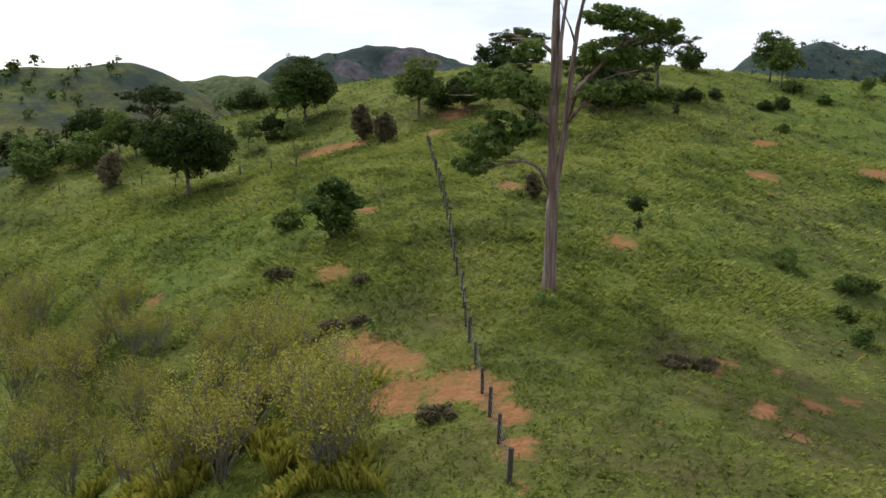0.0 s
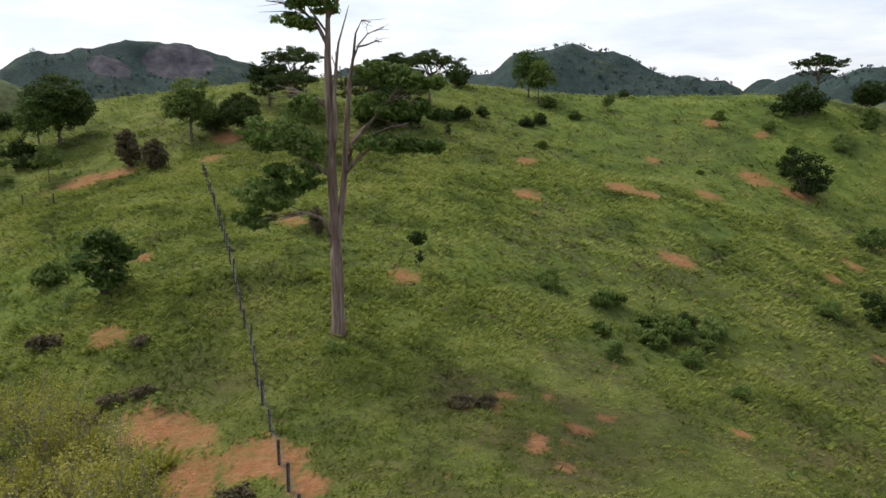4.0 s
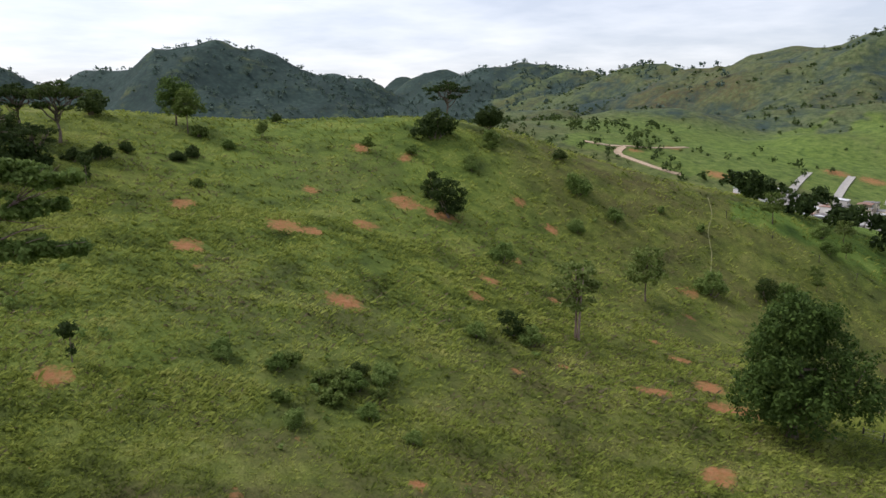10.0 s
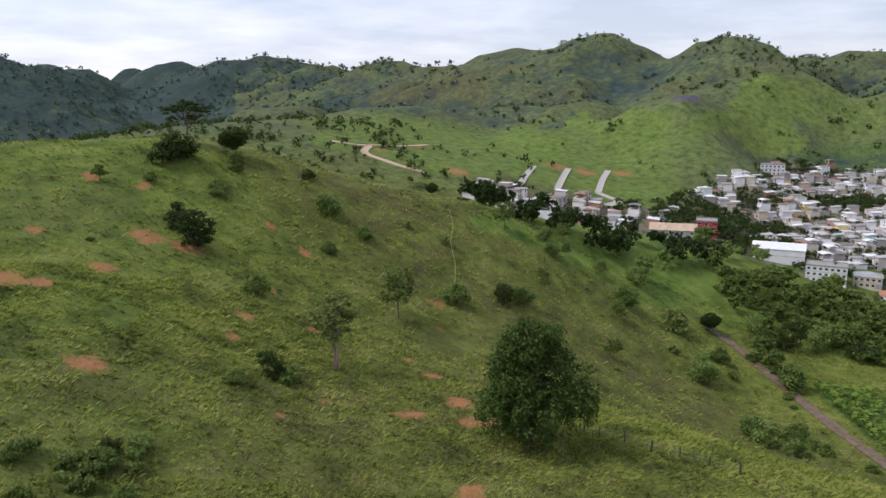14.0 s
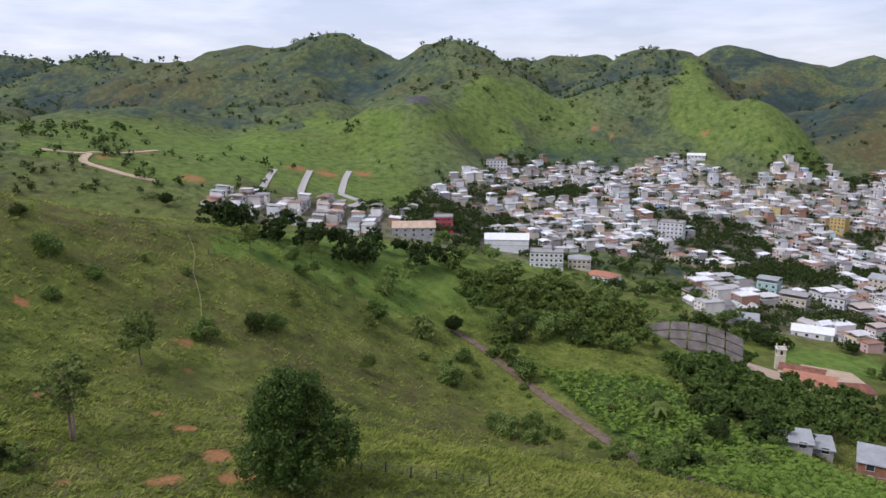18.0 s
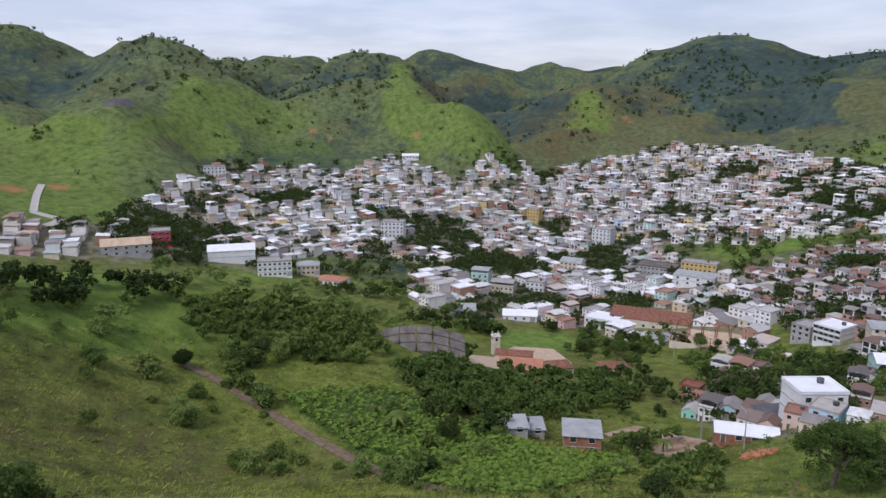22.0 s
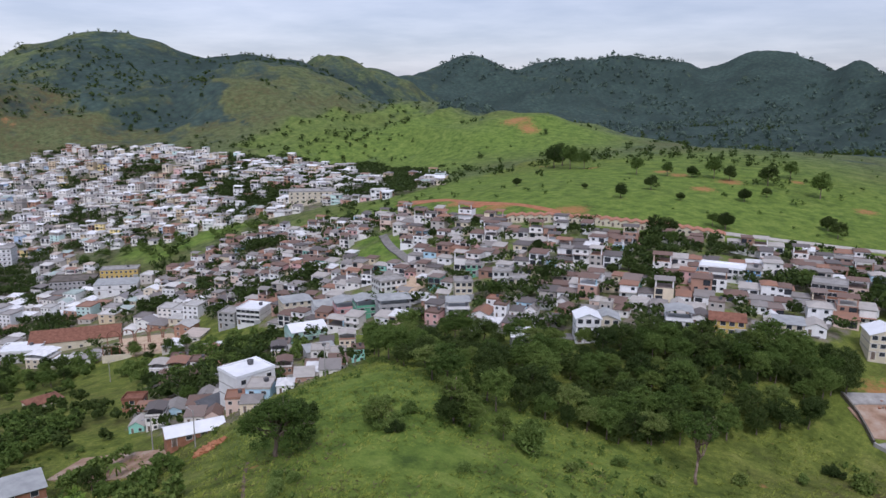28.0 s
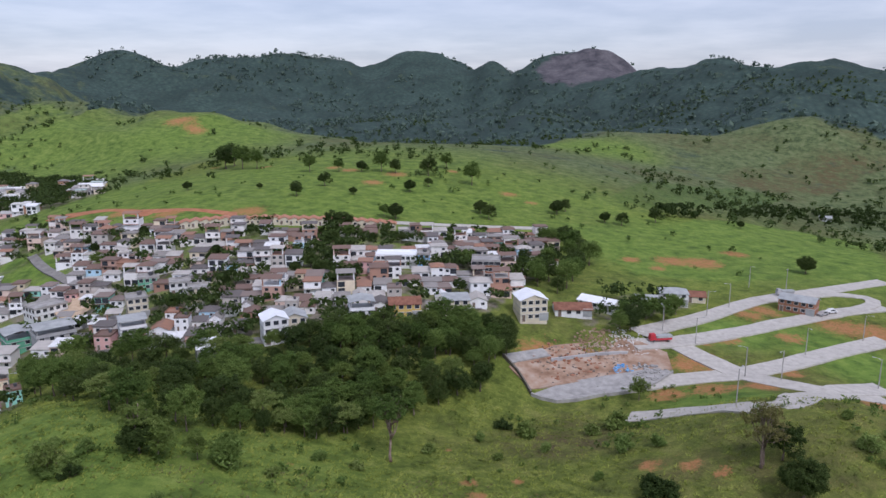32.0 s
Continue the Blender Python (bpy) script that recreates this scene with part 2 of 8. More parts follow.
M_PATHDIRT = plain("pale_path", [(0.3, (0.17, 0.18, 0.06)), (0.7, (0.27, 0.26, 0.12))], 0.8)
M_SAND = plain("sandy_yard", [(0.3, (0.42, 0.30, 0.19)), (0.7, (0.58, 0.45, 0.32))], 0.35)
M_CLAY = plain("red_clay", [(0.3, (0.28, 0.10, 0.045)), (0.7, (0.44, 0.20, 0.10))], 0.3)
M_CONCRETE = plain("concrete", [(0.3, (0.24, 0.23, 0.215)), (0.7, (0.40, 0.385, 0.36))], 0.5)
M_CONCRETE_DARK = plain("stained_concrete", [(0.3, (0.085, 0.074, 0.062)), (0.7, (0.20, 0.175, 0.15))], 0.35)
M_GLASS = plain("window_glass", [(0.3, (0.020, 0.024, 0.030)), (0.7, (0.05, 0.056, 0.064))], 0.8, 0.15, 0.5, bump=0.0)
M_FRAME = plain("pale_frame", [(0.3, (0.50, 0.49, 0.47)), (0.7, (0.66, 0.65, 0.63))], 2.0, 0.6)
M_WHITE = plain("white_plaster", [(0.3, (0.62, 0.62, 0.61)), (0.7, (0.78, 0.78, 0.77))], 0.35)
M_CREAM = plain("cream_plaster", [(0.3, (0.52, 0.46, 0.34)), (0.7, (0.66, 0.60, 0.47))], 0.35)
M_YELLOW = plain("yellow_plaster", [(0.3, (0.52, 0.36, 0.09)), (0.7, (0.64, 0.46, 0.14))], 0.35)
M_RED = plain("red_panels", [(0.3, (0.40, 0.030, 0.040)), (0.7, (0.52, 0.055, 0.065))], 0.5, 0.5)
M_MINT = plain("mint_plaster", [(0.3, (0.36, 0.56, 0.50)), (0.7, (0.50, 0.68, 0.62))], 0.35)
M_GREEN = plain("green_plaster", [(0.3, (0.10, 0.32, 0.20)), (0.7, (0.16, 0.42, 0.28))], 0.35)
M_BLUE = plain("blue_plaster", [(0.3, (0.10, 0.28, 0.55)), (0.7, (0.20, 0.42, 0.66))], 0.35)
M_PINK = plain("pink_plaster", [(0.3, (0.50, 0.24, 0.24)), (0.7, (0.64, 0.36, 0.35))], 0.35)
M_GREYWALL = plain("grey_render", [(0.3, (0.30, 0.295, 0.29)), (0.7, (0.45, 0.445, 0.44))], 0.35)
M_BRICK = plain("bare_brick", [(0.3, (0.24, 0.105, 0.060)), (0.7, (0.38, 0.19, 0.12))], 0.9)
M_TILE_RED = plain("clay_roof_tiles", [(0.3, (0.14, 0.060, 0.038)), (0.7, (0.27, 0.125, 0.080))], 0.7, stretch=(1, 1, 1))
M_TILE_ORANGE = plain("new_clay_roof", [(0.3, (0.34, 0.145, 0.085)), (0.7, (0.46, 0.225, 0.145))], 0.7)
M_SHEET = plain("grey_roof_sheet", [(0.3, (0.26, 0.27, 0.265)), (0.7, (0.40, 0.41, 0.40))], 0.4, 0.55, 0.4)
M_SHEET_WHITE = plain("white_roof_sheet", [(0.3, (0.70, 0.71, 0.72)), (0.7, (0.82, 0.83, 0.84))], 0.4, 0.5, 0.4)
M_SHEET_DARK = plain("dark_roof_sheet", [(0.3, (0.055, 0.056, 0.060)), (0.7, (0.13, 0.13, 0.135))], 0.4, 0.6)
M_DARK = plain("dark_interior", [(0.3, (0.015, 0.014, 0.013)), (0.7, (0.04, 0.037, 0.034))], 1.0)
M_STEEL_BROWN = plain("painted_steel_arch", [(0.3, (0.16, 0.065, 0.04)), (0.7, (0.26, 0.12, 0.08))], 1.0, 0.6)
M_GALV = plain("galvanised_steel", [(0.3, (0.34, 0.34, 0.35)), (0.7, (0.48, 0.48, 0.49))], 1.0, 0.45, metal=0.5)

WALL_STOPS = [(0.0, (0.63, 0.60, 0.55)), (0.22, (0.44, 0.41, 0.37)), (0.34, (0.68, 0.66, 0.62)), (0.48, (0.56, 0.49, 0.38)), (0.57, (0.31, 0.285, 0.26)), (0.65, (0.50, 0.41, 0.28)), (0.71, (0.32, 0.18, 0.12)),
              (0.78, (0.71, 0.70, 0.68)), (0.90, (0.44, 0.58, 0.54)), (0.915, (0.55, 0.36, 0.33)), (0.945, (0.36, 0.46, 0.58)), (0.955, (0.62, 0.50, 0.22)), (0.97, (0.72, 0.71, 0.69))]
ROOF_STOPS = [(0.0, (0.38, 0.37, 0.35)), (0.20, (0.27, 0.255, 0.24)), (0.34, (0.50, 0.485, 0.46)), (0.46, (0.17, 0.155, 0.145)), (0.54, (0.26, 0.150, 0.105)), (0.63, (0.40, 0.34, 0.29)), (0.69, (0.72, 0.72, 0.71)), (0.90, (0.20, 0.19, 0.19)), (0.95, (0.32, 0.38, 0.35))]


def varied(name, stops, by_object, rough=0.85, grimy=0.4, lift=1.26):
    stops = [(p, tuple(min(0.82, v * lift) for v in c)) for p, c in stops]
    grimy *= 0.6
    k = Mat(name, rough)
    pick = k.rand() if by_object else k.island()
    c = k.ramp(pick, list(stops), hard=True)
    g = k.noise(0.5, 4, 0.65, stretch=(1, 1, 0.45))
    c = k.mix(k.ramp(g, [(0.42, (0, 0, 0)), (0.75, (grimy, grimy, grimy))]), c, (0.14, 0.125, 0.11))
    return k.color(c).bump(g, 0.2, 0.05).m


M_WALLS, M_ROOFS = varied("house_walls", WALL_STOPS, True), varied("house_roofs", ROOF_STOPS, True, 0.75, 0.6)
M_WALLS_FAR, M_ROOFS_FAR = varied("far_house_walls", WALL_STOPS, False), varied("far_house_roofs", ROOF_STOPS, False, 0.75, 0.6)
# the poorer hillside quarter: more bare brick and grey render
HILL_STOPS = [(0.0, (0.62, 0.60, 0.58)), (0.30, (0.30, 0.175, 0.125)), (0.40, (0.38, 0.35, 0.32)), (0.50, (0.68, 0.67, 0.65)), (0.72, (0.54, 0.42, 0.35)), (0.79, (0.36, 0.23, 0.18)), (0.87, (0.58, 0.50, 0.37)), (0.91, (0.24, 0.50, 0.42)), (0.94, (0.36, 0.52, 0.62)), (0.97, (0.54, 0.33, 0.31))]
HILLROOF_STOPS = [(0.0, (0.18, 0.115, 0.09)), (0.24, (0.26, 0.24, 0.22)), (0.38, (0.13, 0.115, 0.108)), (0.52, (0.30, 0.16, 0.105)), (0.66, (0.44, 0.41, 0.37)), (0.86, (0.22, 0.17, 0.145)), (0.94, (0.70, 0.70, 0.69))]
M_WALLS_HILL, M_ROOFS_HILL = varied("hill_house_walls", HILL_STOPS, True), varied("hill_house_roofs", HILLROOF_STOPS, True, 0.75, 0.6, 1.0)


# ---- mesh building ----
class Shape:
    """Collects vertices and faces for one mesh."""

    def __init__(self):
        self.v, self.f, self.k = [], [], []

    def add(self, verts, faces, slot=0):
        o = len(self.v)
        self.v.extend([tuple(p) for p in verts])
        self.f.extend([tuple(o + i for i in f) for f in faces])
        self.k.extend([slot] * len(faces))
        return self

    def box(self, x0, y0, z0, x1, y1, z1, slot=0):
        v = [(x, y, z) for z in (z0, z1) for x, y in ((x0, y0), (x1, y0), (x1, y1), (x0, y1))]
        return self.add(v, [(3, 2, 1, 0), (4, 5, 6, 7), (0, 1, 5, 4), (1, 2, 6, 5), (2, 3, 7, 6), (3, 0, 4, 7)], slot)

    def gable(self, x0, y0, x1, y1, z, rise, thick=0.18, along="x", slot=0):
        """A pitched roof over a rectangle, as a closed slab with thickness."""
        if along == "x":
            ym = (y0 + y1) / 2
            pro = [(y0, z), (ym, z + rise), (y1, z), (y1, z - thick), (ym, z + rise - thick), (y0, z - thick)]
            v = [(x0, a, b) for a, b in pro] + [(x1, a, b) for a, b in pro]
        else:
            xm = (x0 + x1) / 2
            pro = [(x0, z), (xm, z + rise), (x1, z), (x1, z - thick), (xm, z + rise - thick), (x0, z - thick)]
            v = [(a, y1, b) for a, b in pro] + [(a, y0, b) for a, b in pro]
        f = [(0, 1, 7, 6), (1, 2, 8, 7), (2, 3, 9, 8), (3, 4, 10, 9), (4, 5, 11, 10), (5, 0, 6, 11), (0, 5, 4, 1), (1, 4, 3, 2), (6, 7, 10, 11), (7, 8, 9, 10)]
        return self.add(v, [tuple(reversed(q)) for q in f], slot)

    def hip(self, x0, y0, x1, y1, z, rise, thick=0.18, slot=0):
        w, d = x1 - x0, y1 - y0
        ins = min(w, d) / 2
        if w >= d:
            r = [(x0 + ins, (y0 + y1) / 2), (x1 - ins, (y0 + y1) / 2)]
        else:
            r = [((x0 + x1) / 2, y0 + ins), ((x0 + x1) / 2, y1 - ins)]
        v = [(x0, y0, z), (x1, y0, z), (x1, y1, z), (x0, y1, z), (*r[0], z + rise), (*r[1], z + rise), (x0, y0, z - thick), (x1, y0, z - thick), (x1, y1, z - thick), (x0, y1, z - thick)]
        if w >= d:
            f = [(0, 1, 5, 4), (1, 2, 5), (2, 3, 4, 5), (3, 0, 4)]
        else:
            f = [(0, 1, 4), (1, 2, 5, 4), (2, 3, 5), (3, 0, 4, 5)]
        return self.add(v, f + [(0, 6, 7, 1), (1, 7, 8, 2), (2, 8, 9, 3), (3, 9, 6, 0), (9, 8, 7, 6)], slot)

    def shed(self, x0, y0, x1, y1, za, zb, thick=0.12, slot=0):
        v = [(x0, y0, za), (x1, y0, za), (x1, y1, zb), (x0, y1, zb)]
        v += [(a, b, c - thick) for a, b, c in v]
        return self.add(v, [(0, 1, 2, 3), (7, 6, 5, 4), (0, 4, 5, 1), (1, 5, 6, 2), (2, 6, 7, 3), (3, 7, 4, 0)], slot)

    def tube(self, pts, radii, sides=6, slot=0):
        rings, up = [], Vector((0.13, 0.31, 0.94))
        pts = [Vector(p) for p in pts]
        for i, p in enumerate(pts):
            d = (pts[min(i + 1, len(pts) - 1)] - pts[max(i - 1, 0)]).normalized()
            a = d.cross(up)
            a = a.normalized() if a.length > 1e-3 else d.orthogonal().normalized()
            b = d.cross(a)
            rings.append([p + radii[i] * (math.cos(2 * math.pi * s / sides) * a + math.sin(2 * math.pi * s / sides) * b) for s in range(sides)])
        v = [q for r in rings for q in r]
        f = [(i * sides + s, i * sides + (s + 1) % sides, (i + 1) * sides + (s + 1) % sides, (i + 1) * sides + s) for i in range(len(pts) - 1) for s in range(sides)]
        f += [tuple(range(sides))[::-1], tuple((len(pts) - 1) * sides + s for s in range(sides))]
        return self.add(v, f, slot)

    def placed(self, m):
        out = Shape()
        out.v = [tuple(m @ Vector(p)) for p in self.v]
        out.f, out.k = list(self.f), list(self.k)
        return out

    def mesh(self, name, *materials, smooth=False):
        me = bpy.data.meshes.new(name)
        me.from_pydata(self.v, [], self.f)
        for m in materials:
            me.materials.append(m)
        if len(materials) > 1:
            me.polygons.foreach_set("material_index", self.k)
        if smooth:
            me.shade_smooth()
        me.update()
        return me


def quads_mesh(name, v, material):
    """A mesh of loose four-cornered leaves from an array of shape (n, 4, 3)."""
    n = len(v)
    me = bpy.data.meshes.new(name)
    me.vertices.add(4 * n)
    me.vertices.foreach_set("co", np.asarray(v, np.float32).ravel())
    me.loops.add(4 * n)
    me.loops.foreach_set("vertex_index", np.arange(4 * n))
    me.polygons.add(n)
    me.polygons.foreach_set("loop_start", 4 * np.arange(n))
    me.update(calc_edges=True)
    me.materials.append(material)
    return me


def thing(name, label, category, x, y, z, turn=0.0, group="", scale=1.0):
    e = new(name)
    e.matrix_world = pose(x, y, z, 0, 0, turn) @ Matrix.Scale(scale, 4)
    return tagged(e, label, category, group)


def part(name, shape, material, parent, label="", smooth=False):
    mats = material if isinstance(material, (list, tuple)) else (material,)
    o = new(name, shape if isinstance(shape, bpy.types.Mesh) else shape.mesh(name, *mats, smooth=smooth))
    o.parent = parent
    if label:
        o["label"] = label
    return o

# ---- terrain: one sheet of hills and valley ----
RISES, PEAKS = [], []


def rise(x, y, radius, height):
    RISES.append((x, y, radius, height))


def peak(x, y, across, deep, height):
    PEAKS.append((x, y, across, deep, height))


# pasture hill, spur, valley floor and the lower slopes
rise(-66, -132, 40, 22.3); rise(-66, -99, 40, 0.5); rise(-66, 99, 40, 27.2); rise(-66, 132, 40, -4.4)
rise(-33, -165, 40, -5.5); rise(-33, -132, 40, 5.2); rise(-33, -99, 40, -2.4); rise(-33, -66, 40, 18.1)
rise(-33, 66, 40, 31.2); rise(-33, 99, 40, -18.2); rise(-33, 132, 40, 23.0); rise(-33, 165, 40, -7.6)
rise(0, -165, 40, -9.3); rise(0, -132, 40, 3.6); rise(0, -99, 40, 4.6); rise(0, -66, 40, 7.8)
rise(0, -33, 40, 19.7); rise(0, 0, 40, 19.7); rise(0, 33, 40, 27.6); rise(0, 66, 40, -1.9)
rise(0, 99, 40, 26.8); rise(0, 132, 40, 2.4); rise(0, 165, 40, 6.6); rise(33, -165, 40, 3.9)
rise(33, -132, 40, -4.3); rise(33, -99, 40, 6.3); rise(33, -66, 40, 2.4); rise(33, -33, 40, 5.0)
rise(33, 0, 40, 11.0); rise(33, 33, 40, -7.1); rise(33, 66, 40, 27.0); rise(33, 99, 40, -2.9)
rise(33, 132, 40, 22.5); rise(33, 165, 40, -5.3); rise(66, -132, 40, 1.8); rise(66, -99, 40, 9.1)
rise(66, -66, 40, 12.0); rise(66, -33, 40, 13.0); rise(66, 0, 40, 17.4); rise(66, 33, 40, 14.9)
rise(66, 66, 40, 7.6); rise(66, 99, 40, 5.6); rise(66, 132, 40, 8.4); rise(99, -132, 40, 7.2)
rise(99, -99, 40, 8.6); rise(99, -66, 40, 1.7); rise(99, -33, 40, 2.2); rise(99, 0, 40, -5.0)
rise(99, 33, 40, 4.5); rise(99, 66, 40, -6.3); rise(99, 99, 40, 28.5); rise(99, 132, 40, -2.8)
rise(132, -99, 40, 3.5); rise(132, -66, 40, -8.4); rise(132, -33, 40, 9.7); rise(132, 0, 40, 2.2)
rise(132, 33, 40, -7.4); rise(132, 66, 40, 19.8); rise(132, 99, 40, -9.4); rise(165, -33, 40, -1.7)
rise(165, 0, 40, -10.3); rise(165, 33, 40, -6.3); rise(-95, 165, 85, 45.6); rise(-26, 188, 85, 12.4)
rise(46, 184, 85, 18.6); rise(112, 154, 85, 31.8); rise(161, 101, 85, 7.4); rise(187, 33, 85, 46.2)
rise(186, -40, 85, 5.4); rise(158, -106, 85, 1.6); rise(106, -158, 85, 1.6); rise(40, -186, 85, 12.9)
rise(-33, -187, 85, 8.7); rise(-165, 286, 140, 33.3); rise(-46, 327, 140, 10.7); rise(80, 320, 140, 12.4)
rise(194, 267, 140, -14.0); rise(280, 175, 140, -1.5); rise(325, 57, 140, -12.1); rise(323, -69, 140, 7.0)
rise(274, -185, 140, -25.9); rise(185, -274, 140, 27.6); rise(69, -323, 140, 2.0); rise(-57, -325, 140, 1.1)
rise(-175, -280, 140, 17.0); rise(-192, 526, 250, 17.2); rise(116, 548, 250, -4.5); rise(389, 403, 250, 66.2)
rise(543, 135, 250, 1.0); rise(533, -173, 250, -40.2); rise(360, -429, 250, 0.7); rise(78, -555, 250, 54.1)
rise(-228, -512, 250, -10.2); rise(5, 41, 15, -1.9); rise(11, 49, 15, 0.8); rise(1, 27, 15, 0.3)
rise(29, 71, 15, -0.7); rise(62, 48, 15, -1.4); rise(65, 81, 15, -0.7); rise(85, 71, 15, -2.0)
rise(116, 5, 15, -1.1); rise(84, -72, 15, -1.0); rise(26, -134, 15, -0.9); rise(-29, 76, 15, -0.9)
rise(53, 88, 15, -0.1); rise(-120, 150, 45, -40); rise(-75, 135, 28, -14)
# the ranges round the valley
peak(-239, 346, 60, 60, 49); peak(-215, 361, 50, 60, 25); peak(-193, 384, 40, 60, 45); peak(-165, 397, 40, 60, 45)
peak(-235, 765, 120, 90, 91); peak(-531, 2238, 150, 300, 210); peak(-407, 2314, 170, 300, 228); peak(-319, 2379, 160, 300, 252)
peak(-167, 2394, 190, 300, 256); peak(14, 2400, 200, 300, 200); peak(35, 2300, 220, 300, 129); peak(314, 2178, 250, 250, 192)
peak(512, 1830, 150, 250, 163); peak(563, 1710, 120, 250, 167); peak(604, 1589, 90, 250, 183); peak(686, 1555, 130, 280, 220)
peak(813, 1493, 130, 260, 190); peak(922, 1428, 110, 250, 156); peak(1610, 2042, 100, 200, 177); peak(1575, 1811, 150, 200, 195)
peak(1541, 1570, 200, 300, 175); peak(1647, 1458, 260, 300, 198); peak(1504, 1159, 200, 300, 156); peak(1128, 741, 160, 250, 136)
peak(1049, 581, 140, 250, 121); peak(1002, 453, 100, 260, 139); peak(990, 349, 90, 260, 147); peak(1008, 294, 80, 250, 140)
peak(937, 151, 95, 240, 136); peak(945, 94, 90, 240, 119); peak(1147, 68, 140, 250, 124); peak(1199, -28, 140, 250, 134)
peak(992, -119, 110, 300, 135); peak(1659, -368, 150, 250, 175); peak(1630, -481, 120, 250, 121); peak(1558, -680, 170, 250, 165)
peak(1585, -615, 100, 250, 106); peak(1182, -649, 130, 350, 135); peak(1101, -689, 130, 350, 165); peak(1066, -743, 110, 350, 161)
peak(978, -777, 110, 350, 128); peak(894, -799, 130, 350, 150); peak(801, -824, 130, 350, 124); peak(911, -1061, 120, 300, 150)
peak(1094, -1790, 140, 300, 173); peak(992, -1849, 140, 300, 125); peak(855, -1916, 170, 300, 168); peak(730, -2074, 170, 300, 178)
peak(892, -2008, 150, 300, 168); peak(733, -2072, 150, 300, 150); peak(581, -2120, 110, 300, 165); peak(389, -2163, 150, 300, 192)
peak(258, -2183, 120, 300, 189); peak(136, -2094, 80, 300, 165); peak(-34, -1998, 120, 300, 184); peak(-150, -1993, 120, 300, 190)
peak(1024, 231, 70, 250, 108); peak(1019, 251, 60, 250, 107); peak(1634, -462, 110, 250, 130); peak(882, -883, 110, 300, 128)
peak(945, -814, 90, 300, 121); peak(1047, -1337, 110, 250, 142); peak(1143, -1514, 110, 250, 140); peak(1127, -1648, 110, 250, 149)
peak(1027, -1828, 110, 300, 146); peak(1318, 1885, 120, 200, 166); peak(-546, 1924, 90, 250, 127); peak(-261, -1679, 130, 300, 145)
peak(-352, -1560, 130, 300, 147); peak(-452, -1430, 160, 300, 136); peak(-521, -1406, 130, 300, 111); peak(-618, -1367, 200, 300, 100)
peak(-812, -1262, 300, 300, 122); peak(370, -706, 130, 120, 60); peak(451, -717, 120, 130, 59); peak(-69, -846, 110, 130, 46)
peak(-135, -788, 120, 120, 36); peak(69, -1246, 170, 150, 69); peak(320, -1361, 130, 150, 52); peak(-288, -799, 130, 120, 58)
peak(-351, -1095, 150, 150, 88); peak(654, 386, 110, 110, 53); peak(731, 324, 120, 110, 66); peak(662, 226, 70, 90, 52)
peak(705, 145, 80, 110, 72); peak(846, 76, 110, 120, 90); peak(864, -162, 60, 150, 104); peak(756, -188, 50, 120, 86)
peak(960, -422, 120, 150, 93); peak(899, -301, 130, 120, 63); peak(911, -408, 140, 120, 81); peak(941, 660, 120, 130, 98)
peak(724, 614, 100, 120, 69); peak(874, 484, 120, 120, 90); peak(794, -684, 160, 150, 95); peak(560, -765, 150, 120, 72)


RR, PP = np.array(RISES, float), np.array(PEAKS, float)
PX, PY = PP[:, 0] / np.hypot(PP[:, 0], PP[:, 1]), PP[:, 1] / np.hypot(PP[:, 0], PP[:, 1])


def hashed(ix, iy, seed):
    n = (ix.astype(np.int64) * 374761393 + iy.astype(np.int64) * 668265263 + seed * 974711) & 0x7FFFFFFF
    n = ((n ^ (n >> 13)) * 1274126177) & 0x7FFFFFFF
    return ((n ^ (n >> 16)) & 0xFFFF) / 65535.0


def value_noise(x, y, seed):
    ix, iy = np.floor(x), np.floor(y)
    fx, fy = x - ix, y - iy
    fx, fy = fx * fx * (3 - 2 * fx), fy * fy * (3 - 2 * fy)
    a, b = hashed(ix, iy, seed), hashed(ix + 1, iy, seed)
    c, d = hashed(ix, iy + 1, seed), hashed(ix + 1, iy + 1, seed)
    return (a + (b - a) * fx) * (1 - fy) + (c + (d - c) * fx) * fy - 0.5


def fbm(x, y, size, octaves, seed):
    out, k = 0.0, 1.0
    for o in range(octaves):
        out = out + k * value_noise(x / size + 17.3 * o, y / size - 9.1 * o, seed + o)
        size, k = size / 2.03, k * 0.5
    return out


